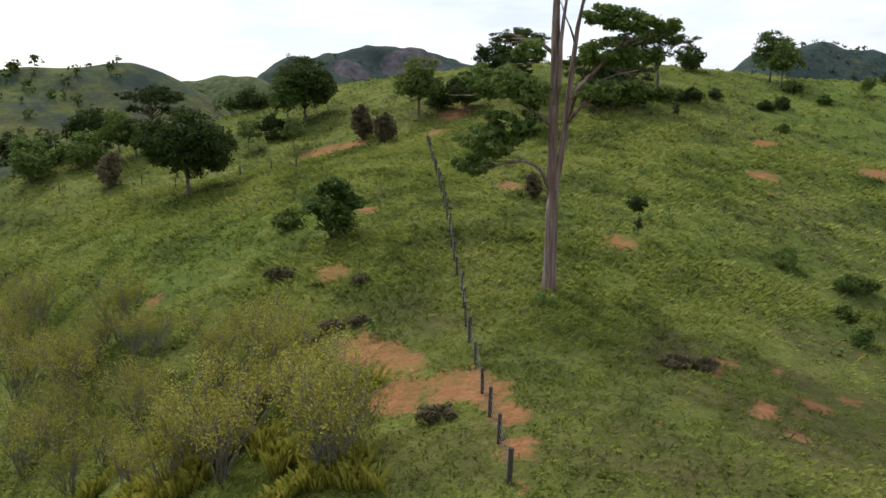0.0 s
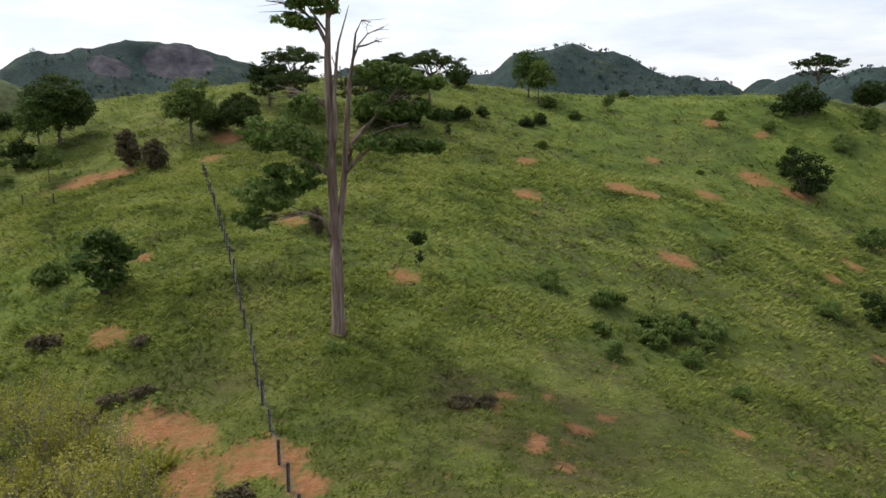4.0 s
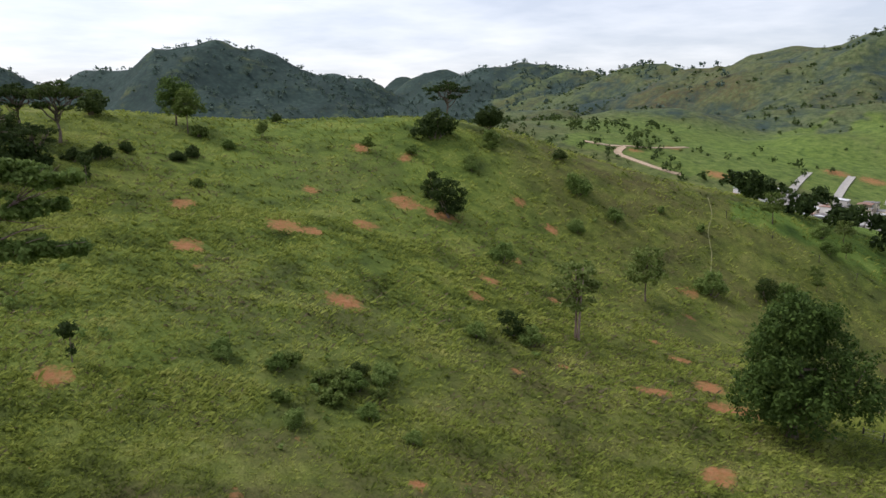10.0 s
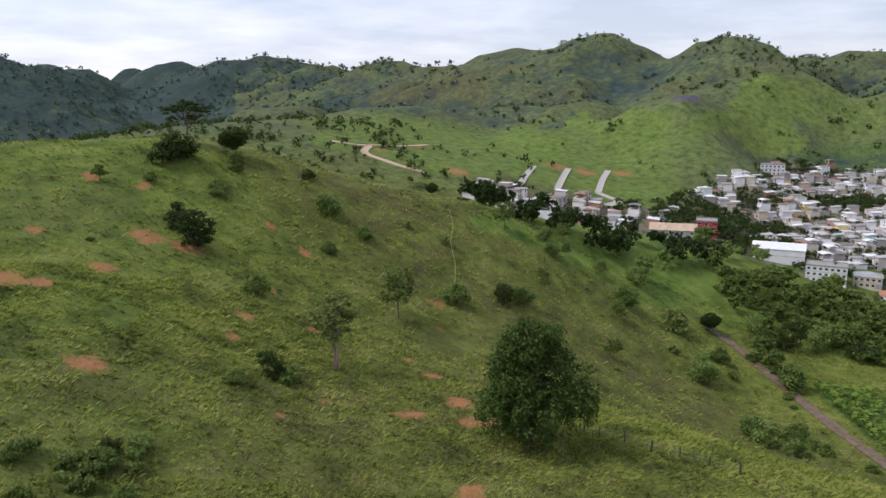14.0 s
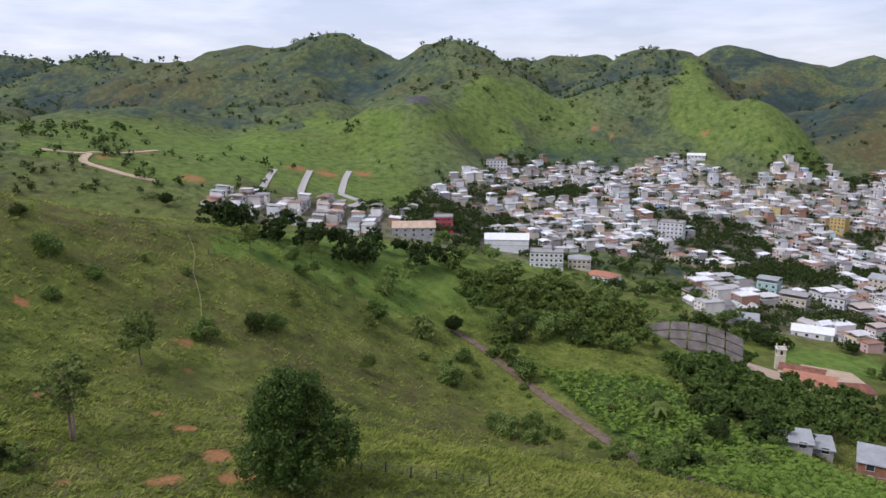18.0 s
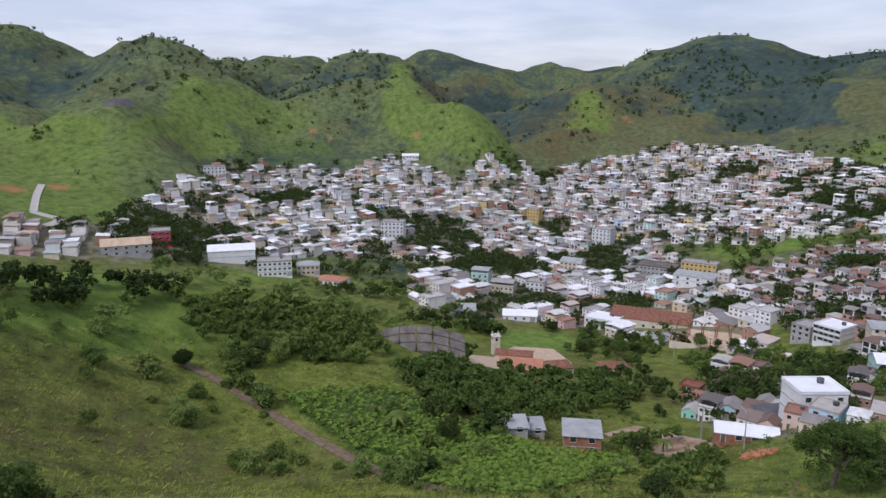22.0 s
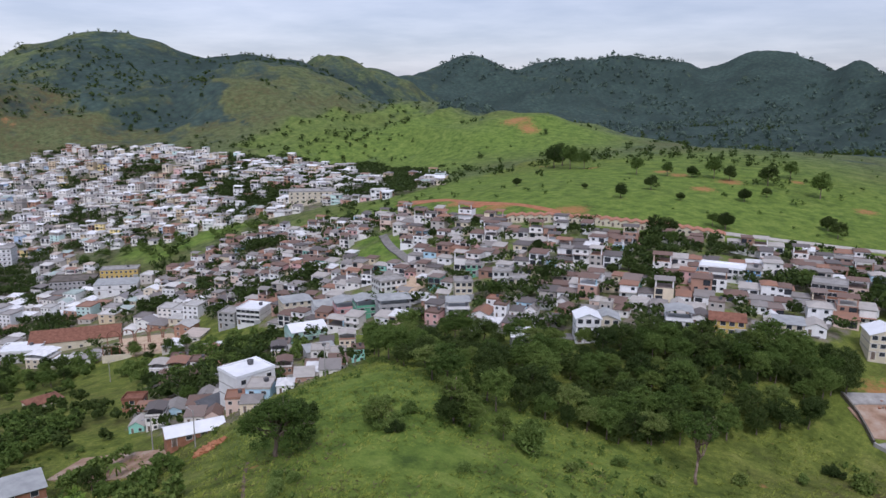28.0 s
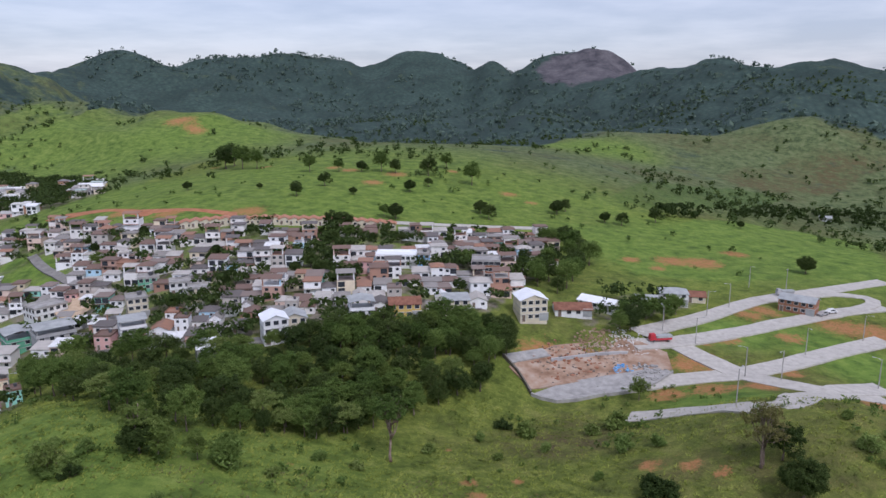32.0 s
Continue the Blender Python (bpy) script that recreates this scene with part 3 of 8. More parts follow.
def ground(x, y):
    x, y = np.asarray(x, float), np.asarray(y, float)
    if x.size < 400:
        low = -70.0 + (RR[:, 3] * np.exp(-((x[..., None] - RR[:, 0]) ** 2 + (y[..., None] - RR[:, 1]) ** 2) / RR[:, 2] ** 2)).sum(-1)
    else:
        low = -70.0
        for px, py, r, h in RISES:
            low = low + h * np.exp(-((x - px) ** 2 + (y - py) ** 2) / r**2)
    if x.size < 400:
        gx, gy = x[..., None] - PP[:, 0], y[..., None] - PP[:, 1]
        dr, dt = gx * PX + gy * PY, gx * PY - gy * PX
        high = ((PP[:, 4] * np.exp(-((dt / (1.35 * PP[:, 2])) ** 2) - np.abs(dr / PP[:, 3]) ** 1.5)) ** 5).sum(-1) ** 0.2
    else:
        high = 0.0
        for px, py, wt, wr, h in PEAKS:
            d = math.hypot(px, py)
            rx, ry = px / d, py / d
            dr, dt = (x - px) * rx + (y - py) * ry, (x - px) * ry - (y - py) * rx
            high = high + (h * np.exp(-((dt / (1.35 * wt)) ** 2)) * np.exp(-np.abs(dr / wr) ** 1.5)) ** 5
        high = high ** 0.2
    d = np.hypot(x, y)
    far = np.clip((d - 250) / 500, 0, 1)
    steep = np.clip(high / 60, 0, 1)
    z = low + high
    if (steep > 0.002).any():
        ravines = np.abs(fbm(x, y, 230, 4, 5)) * 2
        z = z - steep * 30 * (ravines - 0.42) + steep * 7 * fbm(x, y, 60, 3, 9)
    if (far < 1).any():
        z = z + (1 - far) * (0.55 * fbm(x, y, 11, 3, 21))
    if (d < 120).any():
        z = z + 0.12 * fbm(x, y, 1.6, 2, 31) * np.clip((120 - d) / 80, 0, 1)
    return z


def ground_at(x, y):
    return float(ground(np.array([x]), np.array([y]))[0])


def make_ground():
    az = np.radians(np.arange(0, 360, 0.36))
    rr = [0.0]
    step = 0.8
    while rr[-1] < 4300:
        rr.append(rr[-1] + step)
        step = max(0.8, rr[-1] * 0.0125)
    rr = np.array(rr[1:])
    A, R = np.meshgrid(az, rr)
    X, Y = R * np.sin(A), R * np.cos(A)
    Z = ground(X, Y)
    n, m = len(rr), len(az)
    verts = np.stack([X.ravel(), Y.ravel(), Z.ravel()], 1)
    i, j = np.meshgrid(np.arange(n - 1), np.arange(m), indexing="ij")
    j2 = (j + 1) % m
    faces = np.stack([i * m + j, (i + 1) * m + j, (i + 1) * m + j2, i * m + j2], -1).reshape(-1, 4)
    me = bpy.data.meshes.new("ground")
    me.vertices.add(len(verts) + 1)
    me.vertices.foreach_set("co", np.vstack([verts, [[0, 0, ground_at(0, 0)]]]).ravel())
    cap = [(len(verts), k, (k + 1) % m) for k in range(m)]
    nf = len(faces)
    me.loops.add(nf * 4 + 3 * len(cap))
    me.loops.foreach_set("vertex_index", np.concatenate([faces.ravel(), np.array(cap).ravel()]))
    me.polygons.add(nf + len(cap))
    me.polygons.foreach_set("loop_start", np.concatenate([np.arange(nf) * 4, nf * 4 + 3 * np.arange(len(cap))]))
    me.update(calc_edges=True)
    me.shade_smooth()
    return me



# ---- what covers the ground ----
SOIL, LUSH, DRY, ROCK = [], [], [], []


def soil(x, y, r, squash=1.0):
    SOIL.append((x, y, r, squash))


def lush(x, y, r, much=1.0):
    LUSH.append((x, y, r, much))


def dry(x, y, r, much=0.7):
    DRY.append((x, y, r, much))


def rock(x, y, r):
    ROCK.append((x, y, r))


def inside(poly, x, y):
    x, y = np.asarray(x, float), np.asarray(y, float)
    hit = np.zeros(x.shape, bool)
    for k in range(len(poly)):
        (xa, ya), (xb, yb) = poly[k - 1], poly[k]
        cross = (ya > y) != (yb > y)
        hit ^= cross & (x < (xb - xa) * (y - ya) / (yb - ya + 1e-9) + xa)
    return hit


soil(-8.1, 43.3, 1.3); soil(-5.0, 34.0, 1.3); soil(-3.1, 32.2, 1.1); soil(-0.4, 28.0, 1.5)
soil(-2.7, 27.9, 1.2); soil(1.6, 25.1, 1.1); soil(2.0, 22.7, .8); soil(3.6, 59.5, 1.5)
soil(10.3, 48.5, 1.2); soil(28.0, 70.2, 2.0); soil(32.1, 81.9, 1.3); soil(41.0, 74.2, 2.6)
soil(-17.5, 89.1, 4); soil(-14.4, 89.2, 3); soil(-21.4, 47.8, .9); soil(11.3, 31.2, 0.6)
soil(11.6, 26.8, 0.7); soil(12.0, 24.8, 0.6); soil(-2.1, 93.2, 2); soil(-7.6, 55.1, 1)
dry(9.5, 22.9, 1.5); soil(33.0, 82.9, 1.6); soil(41.0, 73.8, 1.9); soil(43.1, 72.1, 1.9)
soil(52.3, 74.2, 1.8); soil(52.8, 87.7, 1.6); soil(64.0, 81.0, 2.6); soil(67.2, 76.7, 2.4)
soil(36.8, 55.8, 2); soil(59.9, 59.5, 1.5); soil(54.3, 56.1, 1.2); soil(84.9, 71.2, 1.4)
soil(68.0, 96.9, 1.7); soil(72.8, 91.4, 1.4); soil(66.2, 55.0, 1); soil(12.1, 27.9, 0.5)
soil(13.5, 27.7, 0.5); soil(-1.9, 95.2, 3); soil(-3.9, 85.9, 1.8); soil(26.8, 65.1, .7)
soil(10.4, 48.1, 1.3); dry(12.2, 32.2, 3); soil(95.2, 53.5, 1.7); soil(69.6, 64.4, 1.1)
soil(68.7, 39.6, 1.4); soil(62.5, 32.5, 1.8); soil(58.5, 29.0, 1.8); soil(45.2, 22.5, 1.4)
soil(55.4, 35.2, 1.0); soil(12.7, 33.2, 0.6); soil(68.3, 97.7, 1.5); soil(87.4, 48.8, 1.1)
soil(71.5, 44.2, 1.0); soil(69.0, 39.1, 1.4); soil(63.2, 33.1, 1.8); soil(59.3, 27.3, 1.8)
soil(56.2, 34.0, 1.3); soil(46.4, 22.8, 1.3); soil(84.5, 77.7, 1.3); soil(84.9, 71.2, 1.2)
soil(80.1, -71.7, .9); soil(73.4, -63.5, .8); soil(7.7, -120.0, 2.2); soil(-1.0, -122.1, 1.6)
soil(-25.4, -125.8, 2.6); soil(-31.9, -123.2, 2.2); soil(-36.9, -119.9, 1.8); soil(14.3, -138.6, 1)
soil(40.0, -115.1, .8); soil(5.6, -113.3, 2); soil(335.7, -661.9, 16); soil(315.5, -648.5, 12)
soil(-61.2, -311.6, 9); soil(-73.0, -312.0, 10); soil(-92.5, -334.4, 7); soil(-43.1, -308.3, 5)
soil(111.6, -434.6, 7); soil(124.8, -443.4, 6); soil(82.2, -429.1, 8); soil(89.5, -399.9, 7)
soil(50.6, -452.3, 5); soil(174.9, -458.2, 5); soil(228.4, -497.3, 4); soil(129.7, -317.5, 9)
soil(168.5, -317.1, 8); soil(200.1, -328.9, 8); soil(13.2, -410.2, 6); soil(0.2, -396.9, 4)
soil(515.3, 190.3, 10); soil(522.3, 169.9, 10); soil(547.3, 149.4, 9); soil(413.6, 219.6, 9)
soil(449.2, 272.1, 7); soil(773.6, -37.1, 4); soil(771.4, -7.7, 3); soil(763.5, -54.3, 4)
soil(743.5, -139.6, 4); soil(840.6, -420.0, 6); soil(408.2, 275.0, 6); soil(666.2, -189.3, 6)
soil(413.2, -161.5, 3); lush(134.5, -377.2, 170, .75); lush(212.9, -370.2, 110, .75); lush(13.0, -404.2, 90, .7)
lush(-70.1, -349.0, 70, .8); lush(-116.1, -331.9, 60, .8); lush(-53.2, -693.7, 60, .8); lush(161.6, 58.0, 26, .9)
lush(169.3, 46.9, 26, .9); lush(179.1, 35.0, 24, .9); lush(504.3, 308.5, 90, .6); lush(547.6, 245.8, 90, .7)
lush(613.0, 146.8, 60, .35); lush(518.3, 141.8, 60, .6); lush(730.6, -171.7, 30, .3); lush(814.2, -153.3, 30, .3)
lush(738.0, -162.2, 40, .5); lush(69.0, -92.4, 26, .7); lush(89.2, -99.5, 20, .7); lush(52.5, -91.1, 30, .55)
lush(75.7, -101.3, 34, .6); lush(50.1, -110.4, 30, .5); lush(79.5, -104.9, 30, .7); lush(309.7, -121.5, 22, 1)
lush(313.0, -116.1, 18, 1); lush(203.3, -264.1, 26, .9); lush(409.4, -341.1, 20, .9); lush(434.7, -297.6, 16, .9)
lush(-64.7, -221.8, 14, 1); lush(-87.7, -221.0, 16, 1); lush(-96.7, -206.9, 16, 1); lush(-48.6, -167.7, 14, 1)
lush(416.4, 11.9, 20, .6); lush(195.6, 9.7, 30, .4); lush(-23.1, 54.9, 16, .5); lush(22.6, 55.6, 20, .4)
lush(34.6, 62.7, 18, .4); lush(64.7, 99.7, 30, .5); dry(-3.5, 35.4, 6); dry(1.3, 44.4, 5)
dry(18.3, 36.0, 9); dry(27.1, 40.6, 10); dry(12.1, 29.6, 8); dry(27.2, 32.6, 9)
dry(51.1, 41.2, 9); dry(45.2, 38.3, 10); dry(36.1, 52.8, 9); dry(26.0, 55.4, 9)
dry(76.5, 43.6, 16, .4); dry(110.2, 42.5, 14, .4); dry(108.2, 68.5, 22, .35); dry(122.9, 22.5, 14, .4)
dry(11.4, 32.9, 6); dry(15.3, 27.6, 6); dry(60.0, 91.2, 12); dry(32.5, 60.2, 9)
dry(-19.0, 42.8, 7); dry(-10.7, -144.7, 14); dry(-29.9, -122.9, 12)
soil(-49.7, -197.5, 7); soil(-61.1, -217.0, 5); soil(-81.9, -223.5, 5)
soil(-102.4, -238.4, 9); soil(-111.9, -236.4, 9); soil(-87.8, -175.8, 6); soil(-37.2, -176.5, 5)
soil(-48.4, -177.7, 6); soil(-61.3, -180.2, 5); soil(-72.8, -194.5, 4); soil(-19.9, -191.8, 9); soil(-5.9, -194.1, 8); soil(-80.9, -249.6, 6)
rock(-102.9, -1895.9, 120); rock(-166.9, -1924.5, 90); rock(-353.7, 2198.7, 60); rock(-213.1, 2307.2, 70); rock(689.7, 132.8, 14); rock(-163.3, 2311.2, 90)
# The broad near dry patches are brown grass plus painted shade on the slope.
soil(12.4, 32.7, .8); soil(14.8, 33.0, .6); soil(14.7, 29.0, .9); soil(17.0, 30.8, .7); soil(24.7, 30.2, .7); soil(10.0, 31.6, .6); soil(54.8, 34.6, .9); soil(45.2, 41.5, .6); soil(51.7, 41.6, .6); dry(22, 27, 13, .62); dry(42, 26, 13, .5); dry(6, 24, 8, .5); dry(11, 33, 5, .9); dry(12, 25, 4, .9); dry(16, 31, 5, .9); dry(19, 30, 4, .9); dry(15, 36, 4, .7); dry(17, 37, 3.5, .8); dry(26, 30, 5, .8); dry(24, 41, 3, .7); dry(41, 35, 5, .7); dry(45, 44, 4, .6); dry(57, 34, 5, .6); dry(1, 23, 4, .8); dry(-7, 34, 4, .7); dry(10.6, 27.2, 7, 0.8); dry(17.4, 32.9, 8, 0.8); dry(6.9, 21.7, 5, 0.8); dry(26.9, 29.6, 9, 0.8); dry(34.9, 38.0, 12, 0.5); dry(70.3, 34.0, 14, 0.45); dry(33.1, 30.8, 10, 0.8)
dry(928.4, -342.9, 150, 0.75); dry(1445.4, -388.1, 90, 0.7); dry(869.3, -425.3, 130, 0.6); dry(685.7, -590.4, 140, 0.5); dry(905.4, 594.7, 160, 0.5); dry(845.5, 509.6, 150, 0.5)
lush(715.5, -189.6, 34, .5); lush(772.6, -170.5, 28, .45); lush(708.3, -215.1, 30, .5); lush(844.1, -381.3, 24, .5); lush(882.8, -382.9, 22, .5); lush(809.2, 10.4, 50, .35); lush(452.9, -574.6, 110, .7); lush(376.1, -567.5, 90, .7); lush(455.7, -624.5, 90, .7); lush(303.5, -628.8, 90, .8)
soil(-38, -196, 4); soil(-45, -195, 5); soil(-51, -195, 4.5); soil(-36, -201, 4); soil(-54, -212, 3); soil(-60, -215, 3); soil(-74, -241, 5); soil(-82, -248, 5); soil(-54, -179, 3); soil(-62, -181, 3); soil(-62, -314, 5); soil(-70, -314, 6); soil(-77, -316, 4); soil(-53, -298, 4); soil(745.0, -140.7, 5); soil(778.4, -36.3, 5); soil(828.5, -421.0, 6)
soil(-4.6, 33.2, 1.9); soil(-2.9, 31.3, 1.5); soil(-2.7, 28.2, 1.7); soil(-0.2, 28.6, 1.7); soil(0.9, 27.6, 1.3); soil(1.4, 26.6, .9); soil(1.8, 25.4, .8); soil(1.8, 24.7, .5); soil(2.0, 23.1, .45); soil(2.2, 21.9, .4); soil(2.0, 21.1, .4); soil(1.9, 20.3, .4); lush(410.6, -295.4, 12, 1); lush(408.3, -313.6, 12, 1); lush(402.8, -330.2, 12, 1); lush(396.7, -346.7, 12, 1); lush(202.2, -264.2, 15, 1); lush(183.6, -249.2, 11, 1); lush(223.0, -280.9, 11, 1); lush(166.1, -215.8, 10, 1)

# quarters of the town
OLD_TOWN = [(406.6, 90.8), (498.0, 107.8), (572.1, 86.5), (602.6, 59.9), (686.7, 62.6), (716.5, 8.2), (704.4, -67.0), (722.8, -113.0), (680.7, -143.3), (653.9, -153.3), (725.0, -243.1), (755.8, -306.8), (754.4, -347.7), (736.1, -416.5), (647.7, -481.2), (535.1, -472.6), (486.1, -514.8), (387.7, -477.6), (333.7, -413.2), (390.4, -364.3), (430.3, -315.9), (489.0, -280.5), (475.3, -268.1), (398.9, -272.1), (397.3, -229.4), (437.0, -174.8), (476.0, -79.6), (464.3, -14.1), (416.3, 14.8), (435.6, 41.7)]
NEAR_TOWN = [(454.7, -79.5), (432.6, -161.1), (441.1, -249.4), (384.4, -266.7), (337.0, -265.2), (228.9, -177.5), (274.5, -183.8), (303.5, -160.9), (334.1, -150.1), (346.5, -129.3), (355.1, -67.3)]
WEST_END = [(372.5, 194.6), (413.0, 200.9), (430.4, 160.4), (472.6, 114.6), (484.7, 86.5), (417.1, 88.3), (387.9, 145.4), (371.3, 169.8)]
SLOPE_QUARTER = [(386.0, -271.8), (355.5, -337.4), (281.4, -333.4), (247.9, -333.2), (172.5, -294.7), (88.6, -294.9), (-7.1, -337.0), (-13.2, -294.5), (1.8, -241.8), (7.9, -214.8), (42.0, -189.1), (83.9, -175.9), (136.7, -182.7), (160.5, -182.3), (211.0, -197.1), (287.8, -224.0)]
LOW_QUARTER = [(223.3, -151.4), (229.7, -178.7), (178.5, -181.1), (142.7, -171.1), (115.8, -144.0), (114.6, -122.8), (115.9, -99.9), (125.2, -97.3), (166.7, -105.0), (191.3, -125.1)]
RIVER_ROW = [(-16.7, -226.9), (-37.6, -252.6), (-65.2, -264.2), (-55.1, -242.6), (-30.0, -217.3), (-17.8, -214.0)]
EAST_END = [(428.7, -339.9), (519.2, -404.3), (531.3, -469.7), (489.9, -504.5), (436.7, -535.9), (327.7, -511.5), (267.7, -425.2), (285.4, -383.9), (345.9, -380.6), (377.0, -358.3)]
TOWN = [EAST_END, OLD_TOWN, NEAR_TOWN, WEST_END, SLOPE_QUARTER, LOW_QUARTER, RIVER_ROW]
CORN = [(148, 2), (153, -22), (146, -30), (131, -36), (128, -52), (137, -74), (118, -66), (79, -27), (100, -17), (124, -9)]
GROVES = [[(-46.8, -444.4), (-79.6, -540.1), (-158.7, -600.7), (-197.4, -598.9), (-150.1, -519.2), (-68.3, -429.6)], [(719.4, 37.0), (762.4, 9.9), (757.1, -59.7), (721.4, -54.6), (692.5, 35.6)]]


# stretches of hillside with a growth of their own
REGIONS = [
    ("lush", 1.0, [(323, -105), (330, -129), (322, -143), (292, -128), (291, -103), (300, -97)]),
    ("meadow", 1.0, [(263, -368), (242, -526), (191, -535), (113, -471), (56, -466), (4, -445), (-44, -412), (-116, -428), (-175, -421), (-140, -299), (-79, -280), (-33, -285), (-17, -359), (63, -329)]),
    ("lush", 1.0, [(126, 68), (138, 60), (163, 40), (158, 28), (148, 32), (136, 47), (120, 64)]),
    ("lush", 0.85, [(-23, -362), (-118, -437), (-178, -427), (-199, -429), (-142, -300), (-85, -285), (-33, -285)]),
    ("lush", 0.6, [(729, 239), (666, 142), (617, 114), (609, 97), (591, 177), (579, 194)]),
    ("lush", 0.5, [(803, 94), (817, 40), (783, 17), (667, 78), (622, 106)]),
    ("lush", 0.5, [(960, -146), (963, -172), (817, -169), (819, -278), (680, -196), (695, -149), (752, -122)]),
    ("lush", 0.6, [(929, -376), (870, -402), (855, -396), (888, -364)]),
    ("lush", 0.6, [(873, -361), (842, -405), (816, -395), (828, -344)]),
    ("lush", 0.45, [(589, -507), (556, -759), (379, -692), (241, -647), (280, -582), (470, -553)]),
    ("lush", 0.5, [(373, 314), (447, 334), (474, 286), (717, 273), (607, 215), (598, 126), (557, 87), (486, 139), (450, 197), (376, 223)]),
    ("dry", 0.75, [(966, -180), (923, -374), (844, -402), (776, -317), (826, -284), (733, -175)]),
    ("dry", 0.5, [(-164, -660), (-241, -731), (-322, -732), (-282, -630), (-206, -614), (-156, -608)]),
    ("dry", 0.45, [(-230, 300), (-120, 420), (-60, 420), (-90, 230), (-160, 190)]),
    ("wood", 0.75, [(958, -576), (992, -780), (699, -593), (619, -550), (761, -526), (814, -496)]),
    ("wood", 0.5, [(892, 647), (608, 336), (823, 408), (804, 307), (714, 278), (612, 314), (540, 378)]),
    ("wood", 0.9, [(45, -640), (40, -1100), (-40, -1100), (-25, -640)]),
]


def cover():
    me = ground_ob.data
    n = len(me.vertices)
    co = np.empty(3 * n, np.float32)
    me.vertices.foreach_get("co", co)
    x, y = co[0::3].astype(float), co[1::3].astype(float)
    d, az = np.hypot(x, y), np.degrees(np.arctan2(x, y))
    az = np.where(az < -90, az + 360, az)
    s = np.zeros(n)
    for px, py, r, q in SOIL:
        a = math.atan2(px, py)
        u, v = (x - px) * math.cos(a) - (y - py) * math.sin(a), (x - px) * math.sin(a) + (y - py) * math.cos(a)
        s = np.maximum(s, 0.86 * np.exp(-((u / r) ** 2 + (v / (r * q)) ** 2) ** 1.5))
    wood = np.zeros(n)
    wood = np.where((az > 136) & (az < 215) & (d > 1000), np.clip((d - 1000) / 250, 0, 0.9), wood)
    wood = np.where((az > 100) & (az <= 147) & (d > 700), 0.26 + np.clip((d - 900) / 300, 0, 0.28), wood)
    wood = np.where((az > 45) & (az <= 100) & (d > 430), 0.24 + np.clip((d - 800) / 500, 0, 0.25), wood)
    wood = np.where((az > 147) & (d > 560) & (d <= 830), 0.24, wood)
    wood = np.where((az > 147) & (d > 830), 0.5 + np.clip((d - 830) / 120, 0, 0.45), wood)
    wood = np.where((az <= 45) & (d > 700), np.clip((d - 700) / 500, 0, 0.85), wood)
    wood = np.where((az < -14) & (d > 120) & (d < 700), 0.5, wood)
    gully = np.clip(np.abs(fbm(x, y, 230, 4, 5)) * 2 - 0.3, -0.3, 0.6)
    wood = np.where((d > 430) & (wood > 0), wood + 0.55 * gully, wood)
    town = np.zeros(n)
    for poly in TOWN:
        town = np.maximum(town, inside(poly, x, y) * 1.0)
    lu, dr = np.zeros(n), np.zeros(n)
    for px, py, r, much in LUSH:
        lu = np.maximum(lu, much * np.exp(-(((x - px) ** 2 + (y - py) ** 2) / r**2) ** 2))
    for px, py, r, much in DRY:
        dr = np.maximum(dr, much * np.exp(-(((x - px) ** 2 + (y - py) ** 2) / r**2)))
    jx, jy = x + np.clip(d / 18, 4, 40) * fbm(x, y, 60, 4, 61), y + np.clip(d / 18, 4, 40) * fbm(x, y, 60, 4, 67)
    meadow = np.zeros(n)
    for kind, much, poly in REGIONS:
        m = inside(poly, jx, jy) * much
        if kind == "lush":
            lu = np.maximum(lu, m)
        elif kind == "dry":
            dr = np.maximum(dr, m)
        elif kind == "meadow":
            meadow = np.maximum(meadow, m)
        else:
            wood = np.maximum(wood, m)
    ro = np.zeros(n)
    for px, py, r in ROCK:
        ro = np.maximum(ro, np.exp(-((((x - px) ** 2 + (y - py) ** 2) / r**2) ** 2)))
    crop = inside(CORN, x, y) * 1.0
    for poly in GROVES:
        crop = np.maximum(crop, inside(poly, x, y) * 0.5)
    at = np.where(town > 0)[0]
    hx, hy = x[at], y[at]
    fall = np.abs(ground(hx + 5, hy) - ground(hx - 5, hy)) + np.abs(ground(hx, hy + 5) - ground(hx, hy - 5))
    town[at] *= np.clip((16 - fall) / 4, 0, 1)
    town = town * (1 - np.clip(lu * 2.5 - 1.2, 0, 1))
    # Grows with distance: scrub cover plus the haze painted into its colour.
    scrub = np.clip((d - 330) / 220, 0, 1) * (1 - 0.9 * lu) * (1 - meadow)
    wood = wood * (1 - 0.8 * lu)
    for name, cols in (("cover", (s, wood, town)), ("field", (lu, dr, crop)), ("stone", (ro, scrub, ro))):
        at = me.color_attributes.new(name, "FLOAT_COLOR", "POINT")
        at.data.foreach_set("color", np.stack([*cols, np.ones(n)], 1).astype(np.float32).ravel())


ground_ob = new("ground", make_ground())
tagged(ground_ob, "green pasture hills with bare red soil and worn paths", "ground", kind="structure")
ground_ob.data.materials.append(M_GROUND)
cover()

# ---- plants ----
rng = np.random.default_rng(7)


